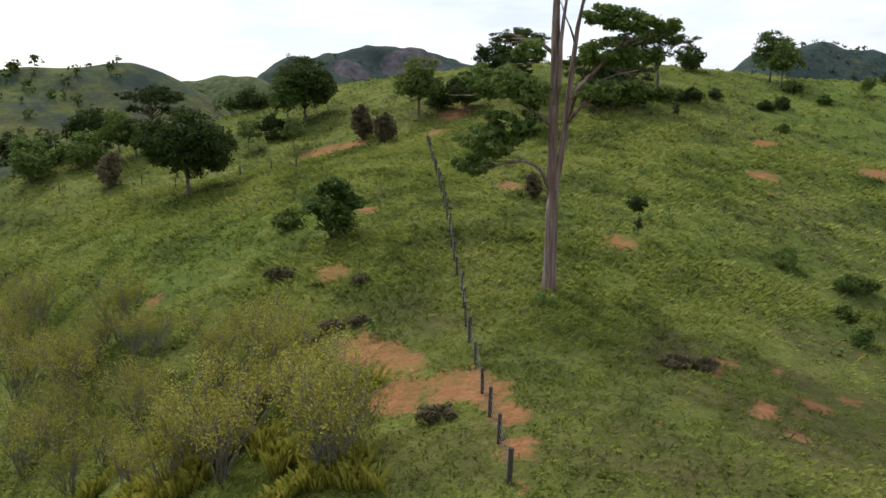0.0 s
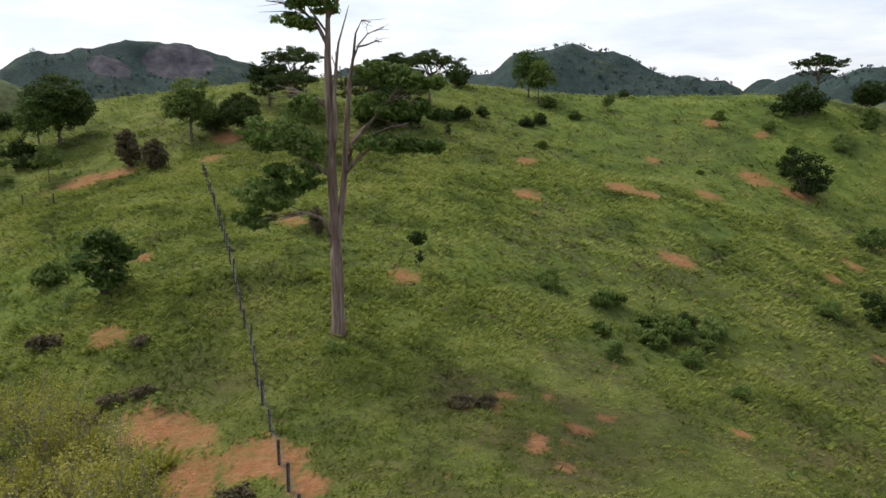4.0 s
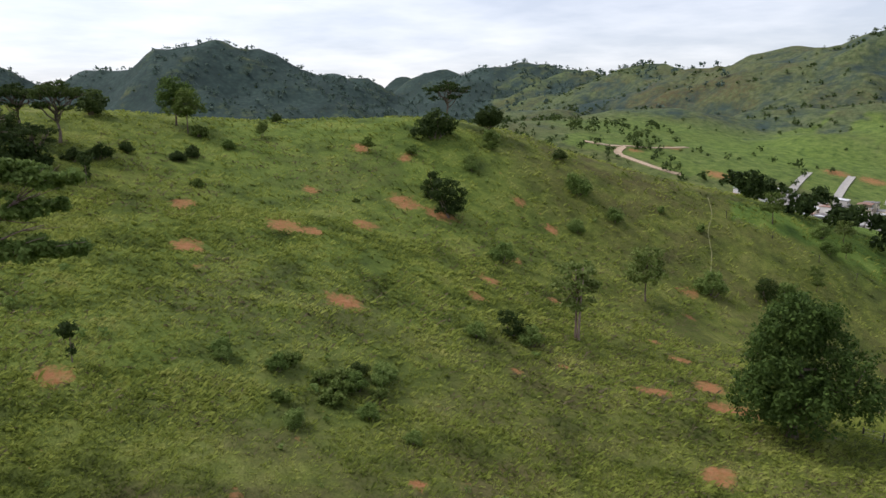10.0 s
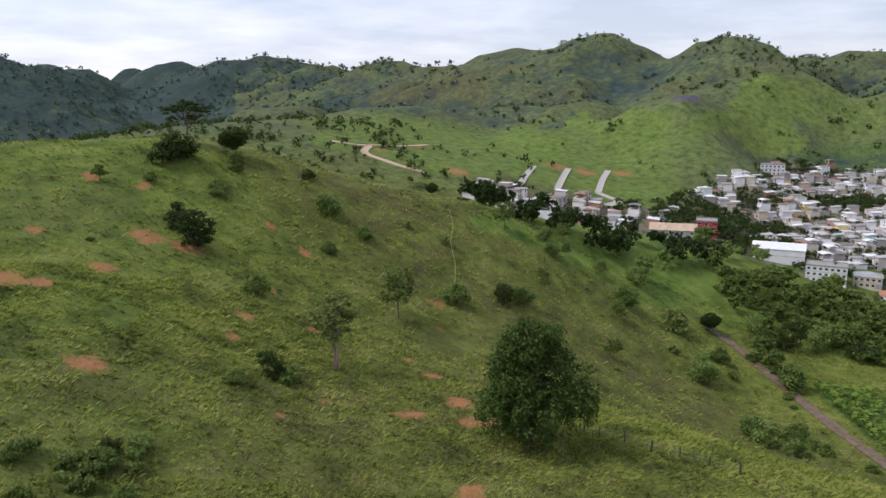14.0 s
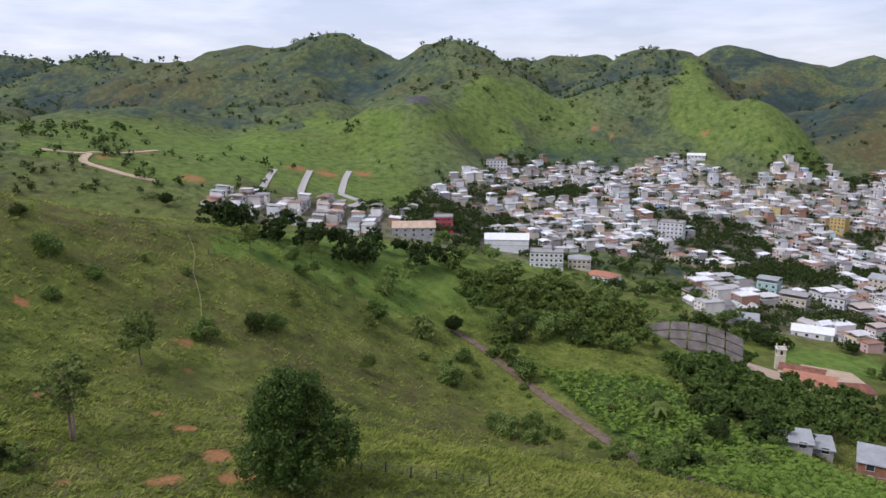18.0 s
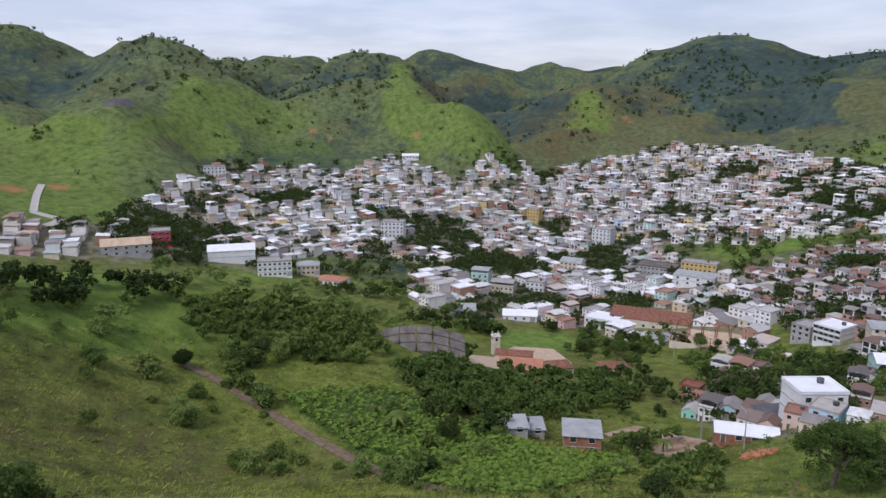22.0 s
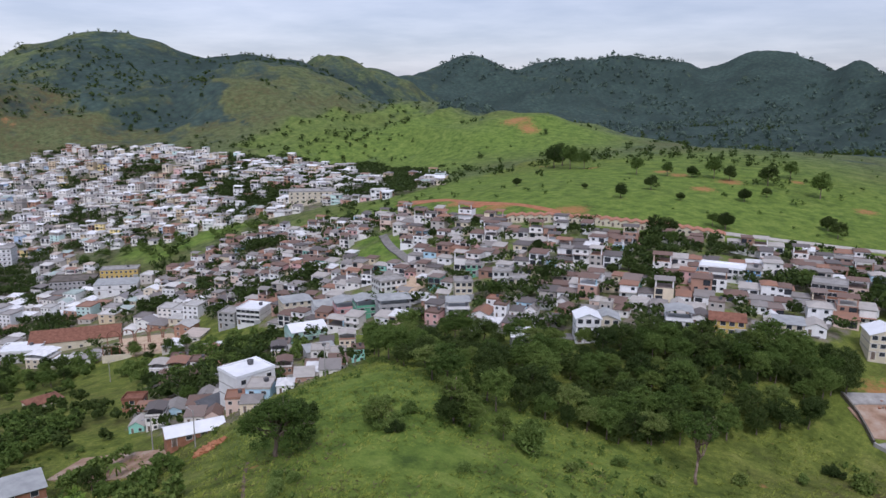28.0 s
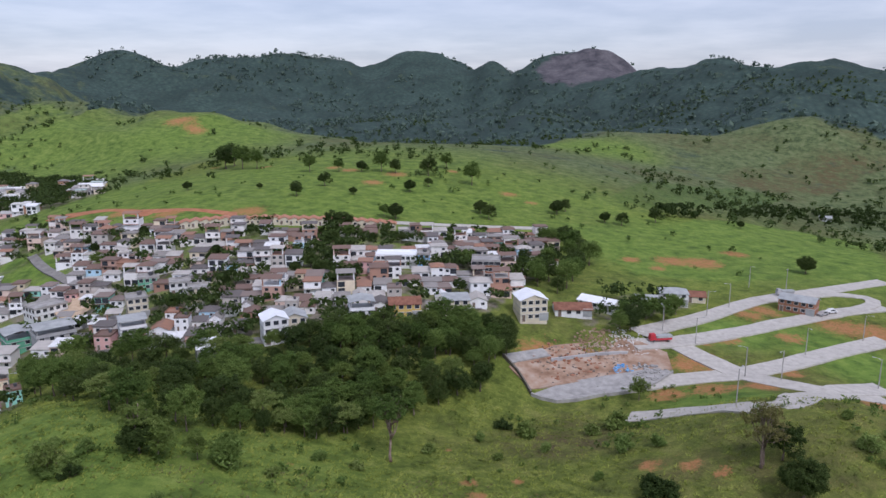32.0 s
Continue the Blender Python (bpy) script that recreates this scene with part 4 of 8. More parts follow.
def leaf_cloud(centres, radii, per, size, flat=0.7, seed=1, droop=0.0):
    """Loose leaf sprays round the given clump centres."""
    r = np.random.default_rng(seed)
    c = np.repeat(np.asarray(centres, float), per, 0)
    rad = np.repeat(np.asarray(radii, float), per)[:, None]
    d = r.normal(size=c.shape)
    d /= np.linalg.norm(d, axis=1)[:, None] + 1e-9
    p = c + d * rad * (r.random((len(c), 1)) ** 0.45) * np.array([1, 1, flat])
    n = d + r.normal(size=c.shape) * 0.7 + np.array([0, 0, 0.55])
    n /= np.linalg.norm(n, axis=1)[:, None]
    a = np.cross(n, r.normal(size=c.shape))
    a /= np.linalg.norm(a, axis=1)[:, None] + 1e-9
    b = np.cross(n, a)
    s = size * (0.6 + 0.8 * r.random((len(c), 1)))
    a, b = a * s, b * s * 0.55
    b[:, 2] -= droop * s[:, 0]
    return np.stack([p - a, p - b * 0.9, p + a, p + b], 1)


def clumps(lobes, n, seed):
    """Clump centres near the outside of a set of ellipsoid lobes."""
    r = np.random.default_rng(seed)
    vol = np.array([(l[3] * l[4] * l[5]) ** 0.67 for l in lobes])
    pick = r.choice(len(lobes), n, p=vol / vol.sum())
    d = r.normal(size=(n, 3))
    d /= np.linalg.norm(d, axis=1)[:, None]
    d *= (0.35 + 0.65 * r.random((n, 1)) ** 0.5)
    L = np.array(lobes)[pick]
    return L[:, :3] + d * L[:, 3:6]


def wiggle(a, b, n, amount, r):
    a, b = np.array(a, float), np.array(b, float)
    return [tuple(a + (b - a) * k / n + (r.normal(size=3) * amount if 0 < k < n else 0)) for k in range(n + 1)]


def tree(name, label, category, lobes, trunk_top, radius, bark, leaf, count, per, clump, size, seed, stems=1, group="", flat=0.7, droop=0.0, twigs=5):
    """A tree thing at the origin: trunk, limbs and a crown of leaf sprays. Built once, then copied."""
    r = np.random.default_rng(seed)
    t = thing(name, label, category, 0, 0, 0, group=group)
    wood = Shape()
    for s in range(stems):
        off = np.array([0, 0, 0.0]) if stems == 1 else np.append(r.normal(size=2) * radius * 1.6, 0)
        top = np.array([off[0] * 3, off[1] * 3, trunk_top * (0.85 + 0.3 * r.random())])
        pts = wiggle(off - (0, 0, 0.5), top, 5, radius * 0.45, r)
        wood.tube(pts, [radius * (1.25 if k == 0 else 1 - 0.13 * k) for k in range(6)], 7)
    part("trunk", wood, bark, t, smooth=True)
    for k, l in enumerate(lobes[:twigs]):
        limb = Shape()
        start = (0, 0, trunk_top * (0.55 + 0.4 * r.random()))
        pts = wiggle(start, (l[0], l[1], l[2]), 4, 0.12 * np.linalg.norm(l[3:6]), r)
        limb.tube(pts, [radius * 0.5, radius * 0.4, radius * 0.3, radius * 0.2, radius * 0.09], 5)
        for q in range(3):
            e = np.array(l[:3]) + r.normal(size=3) * np.array(l[3:6]) * 0.5
            limb.tube(wiggle(pts[2 + q % 2], e, 2, 0.05, r), [radius * 0.2, radius * 0.14, radius * 0.05], 4)
        part("limb", limb, bark, t, smooth=True)
    c = clumps(lobes, count, seed + 1)
    q = leaf_cloud(c, np.full(len(c), clump) * (0.7 + 0.6 * r.random(len(c))), per, size, flat, seed + 2, droop)
    part("crown", quads_mesh("crown", q, leaf), leaf, t)
    return t


def shrub(name, label, lobes, leaf, count, per, clump, size, seed, category="shrub", bark=None, twig=6):
    r = np.random.default_rng(seed)
    t = thing(name, label, category, 0, 0, 0)
    st = Shape()
    for k in range(twig):
        l = lobes[k % len(lobes)]
        e = np.array(l[:3]) + r.normal(size=3) * np.array(l[3:6]) * 0.4
        st.tube(wiggle((r.normal() * 0.1, r.normal() * 0.1, -0.2), e, 3, 0.08, r), [0.06, 0.045, 0.03, 0.015], 4)
    part("stem", st, bark or M_BARK, t)
    c = clumps(lobes, count, seed + 1)
    c[:, 2] = np.maximum(c[:, 2], 0.1)
    part("foliage", quads_mesh("foliage", leaf_cloud(c, np.full(len(c), clump), per, size, 0.8, seed + 2), leaf), leaf, t)
    return t


FIRST = {}


def plant(proto, x, y, size=1.0, label="", wide=1.0, turn=None, sink=0.0):
    """Puts a copy of a plant on the ground; the first takes the model itself."""
    h = int(abs(x * 13.7 + y * 7.3)) % 360 if turn is None else turn
    m = pose(x, y, ground_at(x, y) - sink, 0, 0, h) @ Matrix.Diagonal((size * wide, size * wide, size, 1))
    if proto.name not in FIRST:
        FIRST[proto.name] = True
        proto.matrix_world = m
        ob = proto
    else:
        ob = copy_thing(proto, m)
        ob.matrix_basis = m
    if label:
        ob["label"] = label
    return ob


def ring(n, r, z, rx, rz, seed=0, jitter=0.3):
    g = np.random.default_rng(seed)
    return [(r * math.cos(6.283 * k / n + g.normal() * jitter), r * math.sin(6.283 * k / n + g.normal() * jitter), z + g.normal() * rz * 0.35, rx, rx, rz) for k in range(n)]


# models, each about its natural size
MANGO = tree("mango_tree", "dense dark round-crowned tree standing in pasture", "tree", [(0, 0, 5.0, 3.6, 3.6, 3.2), *ring(6, 2.3, 4.8, 2.1, 2.0, 1)], 2.6, 0.32, M_BARK, M_LEAF_DARK, 520, 40, 0.66, 0.17, 11)
BIGTREE = tree("broad_tree", "large leafy green tree with a dense broad crown", "tree", [(0, 0, 5.6, 3.7, 3.7, 4.8), *ring(7, 2.7, 3.6, 2.0, 2.6, 2), *ring(5, 1.6, 8.4, 1.8, 1.9, 3)], 4.5, 0.42, M_BARK, M_LEAF_MID, 620, 44, 0.7, 0.15, 21)
FOREST_A = tree("forest_tree", "leafy tree in a dense green grove", "tree", [(0, 0, 7.0, 3.4, 3.4, 2.8), *ring(6, 2.6, 6.2, 2.0, 1.9, 4), *ring(3, 1.4, 9.0, 1.6, 1.3, 5)], 5.5, 0.24, M_BARK, M_LEAF_MID, 218, 30, 0.8, 0.21, 31, twigs=2)
FOREST_B = tree("forest_tree", "dark leafy tree in a dense green grove", "tree", [(0, 0, 6.0, 3.2, 3.0, 2.8), *ring(5, 2.4, 5.4, 2.1, 2.0, 6)], 4.5, 0.24, M_BARK, M_LEAF_DARK, 195, 30, 0.8, 0.21, 41, twigs=2)
FOREST_C = tree("forest_tree", "yellow-green leafy tree in a grove", "tree", [(0, 0, 7.6, 3.0, 3.0, 2.2), *ring(6, 2.8, 7.2, 1.8, 1.3, 7)], 6.4, 0.22, M_BARK, M_LEAF_PALE, 184, 30, 0.8, 0.21, 51, twigs=2)
UMBRELLA = tree("umbrella_tree", "flat-topped spreading tree with dark feathery foliage", "tree", [*ring(8, 3.4, 7.4, 1.9, 0.8, 8), *ring(4, 1.4, 8.2, 1.7, 0.8, 9), *ring(4, 3.0, 5.6, 1.2, 0.6, 10)], 5.5, 0.3, M_BARK, M_LEAF_DARK, 240, 34, 0.6, 0.16, 61, flat=0.4, twigs=12)
SLIM = tree("slim_tree", "slender young tree with a sparse layered crown", "tree", [(0.2, 0, 2.9, 0.6, 0.6, 0.8), *ring(6, 1.1, 4.0, 0.8, 0.4, 11), *ring(4, 0.8, 5.1, 0.75, 0.4, 12), *ring(3, 0.9, 2.7, 0.5, 0.25, 19)], 4.8, 0.11, M_BARK_RED, M_LEAF_PALE, 105, 26, 0.38, 0.13, 71, stems=2, twigs=13)
YOUNG = tree("young_tree", "small yellow-green tree with an airy crown", "tree", [(0, 0, 2.6, 1.3, 1.3, 1.2), *ring(5, 1.1, 2.4, 0.9, 0.7, 13), *ring(3, 0.6, 3.7, 0.7, 0.5, 14)], 2.6, 0.09, M_BARK, M_LEAF_PALE, 110, 24, 0.42, 0.13, 81, twigs=6)
SAPLING = tree("sapling", "small sapling with a dark tuft of leaves", "tree", [(0.15, 0, 2.1, 0.55, 0.55, 0.4), (-0.1, 0.1, 0.9, 0.3, 0.3, 0.4)], 1.9, 0.06, M_BARK, M_LEAF_DARK, 26, 18, 0.28, 0.13, 91, twigs=2)
LONE = tree("lone_tree", "tall tree with a forked pale trunk and feathery crown", "tree", [*ring(6, 2.4, 10.2, 1.6, 1.0, 15), *ring(4, 1.2, 11.6, 1.5, 0.8, 16), (2.2, 0, 8.2, 1.1, 1.1, 0.6)], 7.5, 0.3, M_BARK_RED, M_LEAF_MID, 180, 36, 0.65, 0.16, 101, flat=0.5, twigs=10)
SPREAD = tree("spreading_tree", "broad spreading tree with a dense domed crown on a short trunk", "tree", [*ring(8, 4.2, 5.6, 1.9, 1.4, 81), *ring(6, 2.2, 7.4, 2.1, 1.3, 82), *ring(5, 4.4, 3.9, 1.5, 0.9, 83)], 3.6, 0.42, M_BARK, M_LEAF_MID, 430, 44, 0.72, 0.15, 84, twigs=14)
OCHRE = tree("ochre_tree", "forked pale tree with thin olive-brown foliage", "tree", [*ring(6, 2.6, 7.4, 1.5, 1.2, 91), *ring(4, 1.2, 9.2, 1.4, 0.9, 92), *ring(3, 2.4, 5.4, 1.0, 0.7, 93)], 5.0, 0.26, M_BARK, M_LEAF_OCHRE, 130, 30, 0.6, 0.16, 94, stems=2, twigs=12)
SHRUB_A = shrub("shrub", "leafy green shrub growing in the pasture", [(0, 0, 1.1, 1.0, 1.0, 0.9), (0.7, 0.2, 0.8, 0.7, 0.7, 0.6), (-0.6, -0.3, 0.9, 0.7, 0.7, 0.7), (0.1, 0.6, 1.6, 0.5, 0.5, 0.4)], M_LEAF_FEATHER, 70, 34, 0.42, 0.11, 111)
SHRUB_B = shrub("shrub", "dark leafy shrub growing in the pasture", [(0, 0, 1.0, 1.2, 1.1, 0.8), (0.9, 0.1, 0.8, 0.8, 0.8, 0.6), (-0.9, 0.2, 0.7, 0.8, 0.8, 0.5)], M_LEAF_DARK, 80, 30, 0.36, 0.11, 121)
SHRUB_C = shrub("shrub", "pale green low shrub in rough grass", [(0, 0, 0.6, 0.9, 0.9, 0.5), (0.6, 0.4, 0.5, 0.6, 0.6, 0.4)], M_LEAF_PALE, 40, 18, 0.35, 0.15, 131)
SHRUB_D = shrub("layered_shrub", "dark spreading shrub with flat layered branches", [(0, 0, 2.0, 1.6, 1.4, 0.4), (0.8, 0, 1.3, 1.6, 1.3, 0.35), (-0.4, 0.2, 2.8, 1.1, 1.0, 0.35), (0.2, 0, 0.7, 1.4, 1.2, 0.4)], M_LEAF_DARK, 100, 30, 0.38, 0.11, 141)
MULTI = shrub("coppiced_tree", "multi-stemmed young tree with drooping leaf sprays", [(0, 0, 3.4, 0.8, 0.7, 0.7), (0.9, 0, 2.4, 0.8, 0.7, 0.8), (-0.8, 0.2, 2.6, 0.8, 0.7, 0.7), (0.3, 0.3, 1.3, 0.9, 0.9, 0.8)], M_LEAF_MID, 90, 20, 0.38, 0.17, 151, category="tree", twig=10)
THICKET = shrub("bamboo_clump", "tangled dark brown brush clump with dry stalks", [(0, 0, 1.6, 1.1, 1.0, 1.3), (0.3, 0.2, 2.8, 0.9, 0.9, 0.8)], M_BRUSH, 80, 20, 0.5, 0.2, 161, twig=24)
MALLOW = shrub("dead_brush", "low grey-brown dead brush in the grass", [(0, 0, 0.4, 0.9, 0.8, 0.35), (0.7, 0.2, 0.3, 0.6, 0.6, 0.3)], M_BRUSH, 36, 18, 0.3, 0.14, 171, twig=10)


def banana(name="banana_plant"):
    t = thing(name, "banana plant with long arching green leaves", "plant", 0, 0, 0)
    st = Shape().tube([(0, 0, -0.3), (0.05, 0, 1.2), (0, 0.05, 2.2)], [0.18, 0.15, 0.09], 6)
    part("stem", st, M_LEAF_PALE, t)
    r = np.random.default_rng(5)
    for k in range(8):
        a = k * 0.8 + r.random() * 0.4
        d, s = np.array([math.cos(a), math.sin(a), 0]), np.array([-math.sin(a), math.cos(a), 0])
        lf = Shape()
        v = []
        for q in range(6):
            u = q / 5
            c = d * 2.0 * u + np.array([0, 0, 2.1 + 1.5 * u - 2.2 * u * u])
            w = 0.36 * math.sin(math.pi * min(0.97, u * 0.9 + 0.08))
            v += [c + s * w + (0, 0, 0.06), c - (0, 0, 0.04), c - s * w + (0, 0, 0.06)]
        f = []
        for q in range(5):
            f += [(3 * q, 3 * q + 1, 3 * q + 4, 3 * q + 3), (3 * q + 1, 3 * q + 2, 3 * q + 5, 3 * q + 4)]
        part("leaf", lf.add(v, f), M_LEAF_PALE, t)
    return t


def broom(seed, height):
    """A tall half-bare shrub: grey twigs with thin yellow-green tips."""
    r = np.random.default_rng(seed)
    t = thing("dry_shrub", "tall half-bare shrub with grey twigs and yellowish leaves", "shrub", 0, 0, 0)
    tips = []
    for k in range(7):
        a, o = r.random() * 6.283, 0.25 + 0.5 * r.random()
        st = Shape()
        top = np.array([math.cos(a) * o * height * 0.6, math.sin(a) * o * height * 0.6, height * (0.65 + 0.35 * r.random())])
        main = wiggle((0.15 * r.normal(), 0.15 * r.normal(), -0.3), top, 5, 0.09, r)
        st.tube(main, [0.04, 0.032, 0.025, 0.018, 0.012, 0.006], 5)
        for q in range(11):
            i = 1 + q % 4
            e = np.array(main[i]) + (top - np.array(main[i])) * 0.55 + r.normal(size=3) * (0.42, 0.42, 0.2)
            st.tube(wiggle(main[i], e, 2, 0.05, r), [0.016, 0.011, 0.005], 4)
            tips.append(e)
            f = e + r.normal(size=3) * (0.22, 0.22, 0.15) + (0, 0, 0.25)
            st.tube([tuple(e), tuple(f)], [0.007, 0.004], 3)
            tips.append(f)
        part("stem", st, M_TWIG, t)
    c = np.array(tips)
    part("leaves", quads_mesh("leaves", leaf_cloud(c, np.full(len(c), 0.28), 13, 0.05, 1.7, seed + 1), M_STRAW), M_STRAW, t)
    return t


BROOM_A, BROOM_B = broom(601, 4.0), broom(602, 3.2)
BANANA = banana()


def hero(x, y):
    """The tall forked tree beside the fence."""
    t = thing("tall_pasture_tree", "tall pale-barked tree with two bare stems and sparse feathery crown", "tree", x, y, ground_at(x, y), -6.6)
    r = np.random.default_rng(3)
    tr = Shape().tube([(0.1, 0, -0.6), (0.1, 0, 0.25), (0.09, 0, 1.2), (0.09, 0, 2.7), (0.06, 0, 4.4), (0.06, 0, 5.7)], [0.60, 0.42, 0.37, 0.35, 0.35, 0.28], 14)
    part("trunk", tr, M_BARK_RED, t, smooth=True)
    stems = [([(0.0, 0, 4.4), (-0.06, 0.02, 6.2), (-0.06, 0.05, 8.1), (-0.10, 0.1, 9.9), (-0.08, 0.05, 11.8), (-0.16, 0.1, 13.9), (-0.2, 0.0, 15.6), (-0.14, 0.1, 17.2), (-0.1, 0.0, 19.0), (-0.3, 0.1, 20.6)], [0.22, 0.28, 0.28, 0.27, 0.26, 0.24, 0.19, 0.14, 0.10, 0.05]),
             ([(0.12, 0.03, 4.6), (0.26, 0.1, 6.4), (0.50, 0.2, 8.2), (0.64, 0.25, 9.8), (0.72, 0.2, 11.2), (0.84, 0.3, 12.8), (0.98, 0.2, 14.4), (1.22, 0.3, 15.8), (1.3, 0.2, 16.8)], [0.16, 0.20, 0.19, 0.17, 0.16, 0.14, 0.12, 0.08, 0.04]),
             ([(-0.02, -0.2, 10.4), (0.16, -0.25, 12.0), (0.12, -0.3, 13.6), (0.24, -0.25, 15.0), (0.4, -0.2, 16.4), (1.0, -0.2, 18.4)], [0.13, 0.13, 0.11, 0.09, 0.06, 0.02])]
    for p, q in stems:
        part("stem", Shape().tube(p, q, 9), M_BARK_RED, t, smooth=True)
    # limbs that end in leafy boughs, and bare snags
    limbs = [((0.0, 0, 5.5), (-0.7, -0.3, 6.9), (-1.5, -0.6, 7.3), (-3.6, -0.6, 7.2)), ((-0.1, 0, 9.2), (-1.2, 0.3, 10.0), (-2.3, 0.4, 10.7), (-3.6, 0.5, 11.2)),
             ((0.66, 0.2, 9.4), (1.3, -0.2, 10.2), (2.2, -0.4, 10.9), (4.4, -0.6, 11.2)), ((0.6, 0.2, 9.2), (1.2, 0.5, 11.4), (2.4, 0.8, 12.5), (4.6, 1.0, 13.0)),
             ((0.7, 0.2, 10.6), (1.9, 0.2, 12.0), (2.9, 0.1, 13.2), (4.6, 0.0, 14.4)), ((-0.15, 0.1, 13.0), (-0.9, 0.4, 13.6), (-1.6, 0.5, 13.8), (-2.6, 0.5, 13.9)),
             ((-0.2, 0, 16.4), (-0.7, 0.3, 17.4), (-1.3, 0.4, 18.0), (-2.4, 0.4, 18.8)), ((-0.1, 0, 17.8), (0.5, -0.4, 18.8), (1.0, -0.5, 19.3), (1.8, -0.6, 19.6)),
             ((-0.12, 0, 18.2), (-0.9, -0.5, 19.4), (-1.8, -0.6, 20.0), (-3.0, -0.6, 20.2))]
    snags = [((1.2, 0.3, 15.6), (1.5, 0.2, 16.4), (2.0, 0.3, 17.0), (2.9, 0.3, 17.4)), ((1.25, 0.2, 16.0), (1.35, 0.1, 17.0), (1.7, 0.1, 17.7), (2.2, 0.1, 17.6)),
             ((0.9, 0.2, 13.6), (0.6, 0.1, 14.4), (0.3, 0.1, 15.0), (0.25, 0.1, 16.0)), ((1.4, 0.2, 16.3), (1.9, 0.3, 16.4), (2.4, 0.2, 16.6), (2.8, 0.2, 16.6)), ((-0.2, 0, 17.0), (-1.2, 0.2, 18.4), (-2.4, 0.2, 18.5), (-3.4, 0.3, 18.6)),
             ((1.3, -0.1, 10.2), (2.2, -0.3, 11.6), (3.2, -0.4, 12.0), (4.2, -0.5, 12.2))]
    for k, p in enumerate(limbs + snags):
        a = 1.0 if k < len(limbs) else 0.5
        s = Shape().tube(p, [0.13 * a, 0.10 * a, 0.065 * a, 0.025], 6)
        for q in range(5 if a == 1.0 else 3):
            e = np.array(p[3]) + r.normal(size=3) * (0.9, 0.9, 0.4) * a
            s.tube(wiggle(p[2], e, 2, 0.08, r), [0.04 * a, 0.028 * a, 0.01], 4)
        part("limb", s, M_BARK_RED, t, smooth=True)
    fol = [((-0.8, 0.0, 20.2), (2.4, 1.8, 0.8), 62), ((-2.6, 0.2, 19.4), (1.5, 1.2, 0.6), 26), ((1.5, -0.5, 19.8), (1.2, 1.0, 0.6), 20), ((-0.7, 0.3, 18.4), (1.6, 1.3, 0.45), 24), ((-1.6, 0.4, 17.6), (1.3, 1.0, 0.4), 16),
           ((-1.6, 0.4, 13.4), (1.0, 1.0, 0.5), 14), ((-3.2, 0.4, 11.6), (2.0, 1.5, 0.9), 52), ((-1.5, 0.2, 11.0), (1.3, 1.2, 0.9), 24), ((-3.9, -0.3, 8.3), (1.8, 1.5, 0.9), 44), ((-2.4, -0.4, 9.2), (1.9, 1.4, 0.8), 34), ((-4.4, -0.5, 7.0), (1.1, 1.0, 0.5), 16),
           ((3.2, -0.5, 11.1), (2.0, 1.4, 0.55), 44), ((4.9, -0.6, 11.0), (1.4, 1.1, 0.4), 18), ((2.3, 0.5, 13.2), (1.3, 1.2, 0.7), 24), ((3.9, 0.8, 13.0), (1.7, 1.3, 0.5), 28), ((4.6, 0.2, 14.5), (1.7, 1.2, 0.55), 36), ((3.2, 0.1, 14.9), (1.2, 1.0, 0.5), 18), ((1.9, 0.2, 15.2), (0.9, 0.8, 0.5), 12)]
    for k, (c, s, n) in enumerate(fol):
        cc = clumps([(*c, *s)], n, 300 + k)
        part("foliage", quads_mesh("foliage", leaf_cloud(cc, np.full(n, 0.42), 62, 0.14, 0.5, 400 + k, 0.15), M_LEAF_FEATHER), M_LEAF_FEATHER, t)
    return t


hero(4.7, 40.6)
plant(MANGO, -29.5, 76.1, 1.1)
plant(MULTI, -9.1, 49.6, 1.0, wide=1.5)
plant(SHRUB_C, -13.2, 53.6, 1.2)
plant(THICKET, -42.2, 84.5, 1.1)
plant(THICKET, -13.1, 91.1, 1.15)
plant(THICKET, -10.3, 87.4, .8)
plant(YOUNG, -22.2, 92.6, 1.0)
plant(YOUNG, -29.3, 96.9, .9)
plant(MANGO, -24.0, 107.8, 1.1)
plant(FOREST_A, -25.9, 104.9, .7)
plant(SHRUB_B, -28.2, 104.3, 1.4)
plant(SHRUB_B, -26.1, 99.4, 1.0)
plant(YOUNG, -6.5, 95.0, 1.5)
plant(SHRUB_B, -4.1, 98.3, 1.6)
plant(MANGO, -0.4, 94.8, .5)
plant(SHRUB_B, -36.3, 121.1, 2.2)
plant(SHRUB_A, -54.5, 90.0, 2.6)
plant(SHRUB_A, -49.5, 92.8, 2.2)
plant(YOUNG, -46.0, 95.0, 1.5)
plant(MANGO, -44.3, 96.3, .6)
plant(FOREST_B, -52.1, 99.6, .8)
plant(UMBRELLA, -44.7, 102.7, .9)
plant(SHRUB_B, -57.4, 97.6, 2.4)
plant(FOREST_B, -62.7, 98.6, .7)
plant(UMBRELLA, 6.1, 98.6, .7)
plant(SHRUB_B, 17.5, 92.8, 2.6)
plant(UMBRELLA, 20.5, 93.8, .55)
plant(UMBRELLA, 14.3, 94.5, .7)
plant(FOREST_A, 45.5, 114.9, .72)
plant(YOUNG, 45.6, 111.0, 1.55)
plant(YOUNG, 647.6, 1407.1, .8)
plant(SAPLING, 24.2, 88.3, 1.3)
plant(SHRUB_B, 28.7, 97.5, 1.1)
plant(SHRUB_B, 33.0, 100.7, .8)
plant(SHRUB_B, 25.2, 96.8, .9)
plant(SAPLING, 11.7, 49.4, 1.05)
plant(SHRUB_B, 38.9, 98.6, .7)
plant(SHRUB_B, 41.6, 100.5, .8)
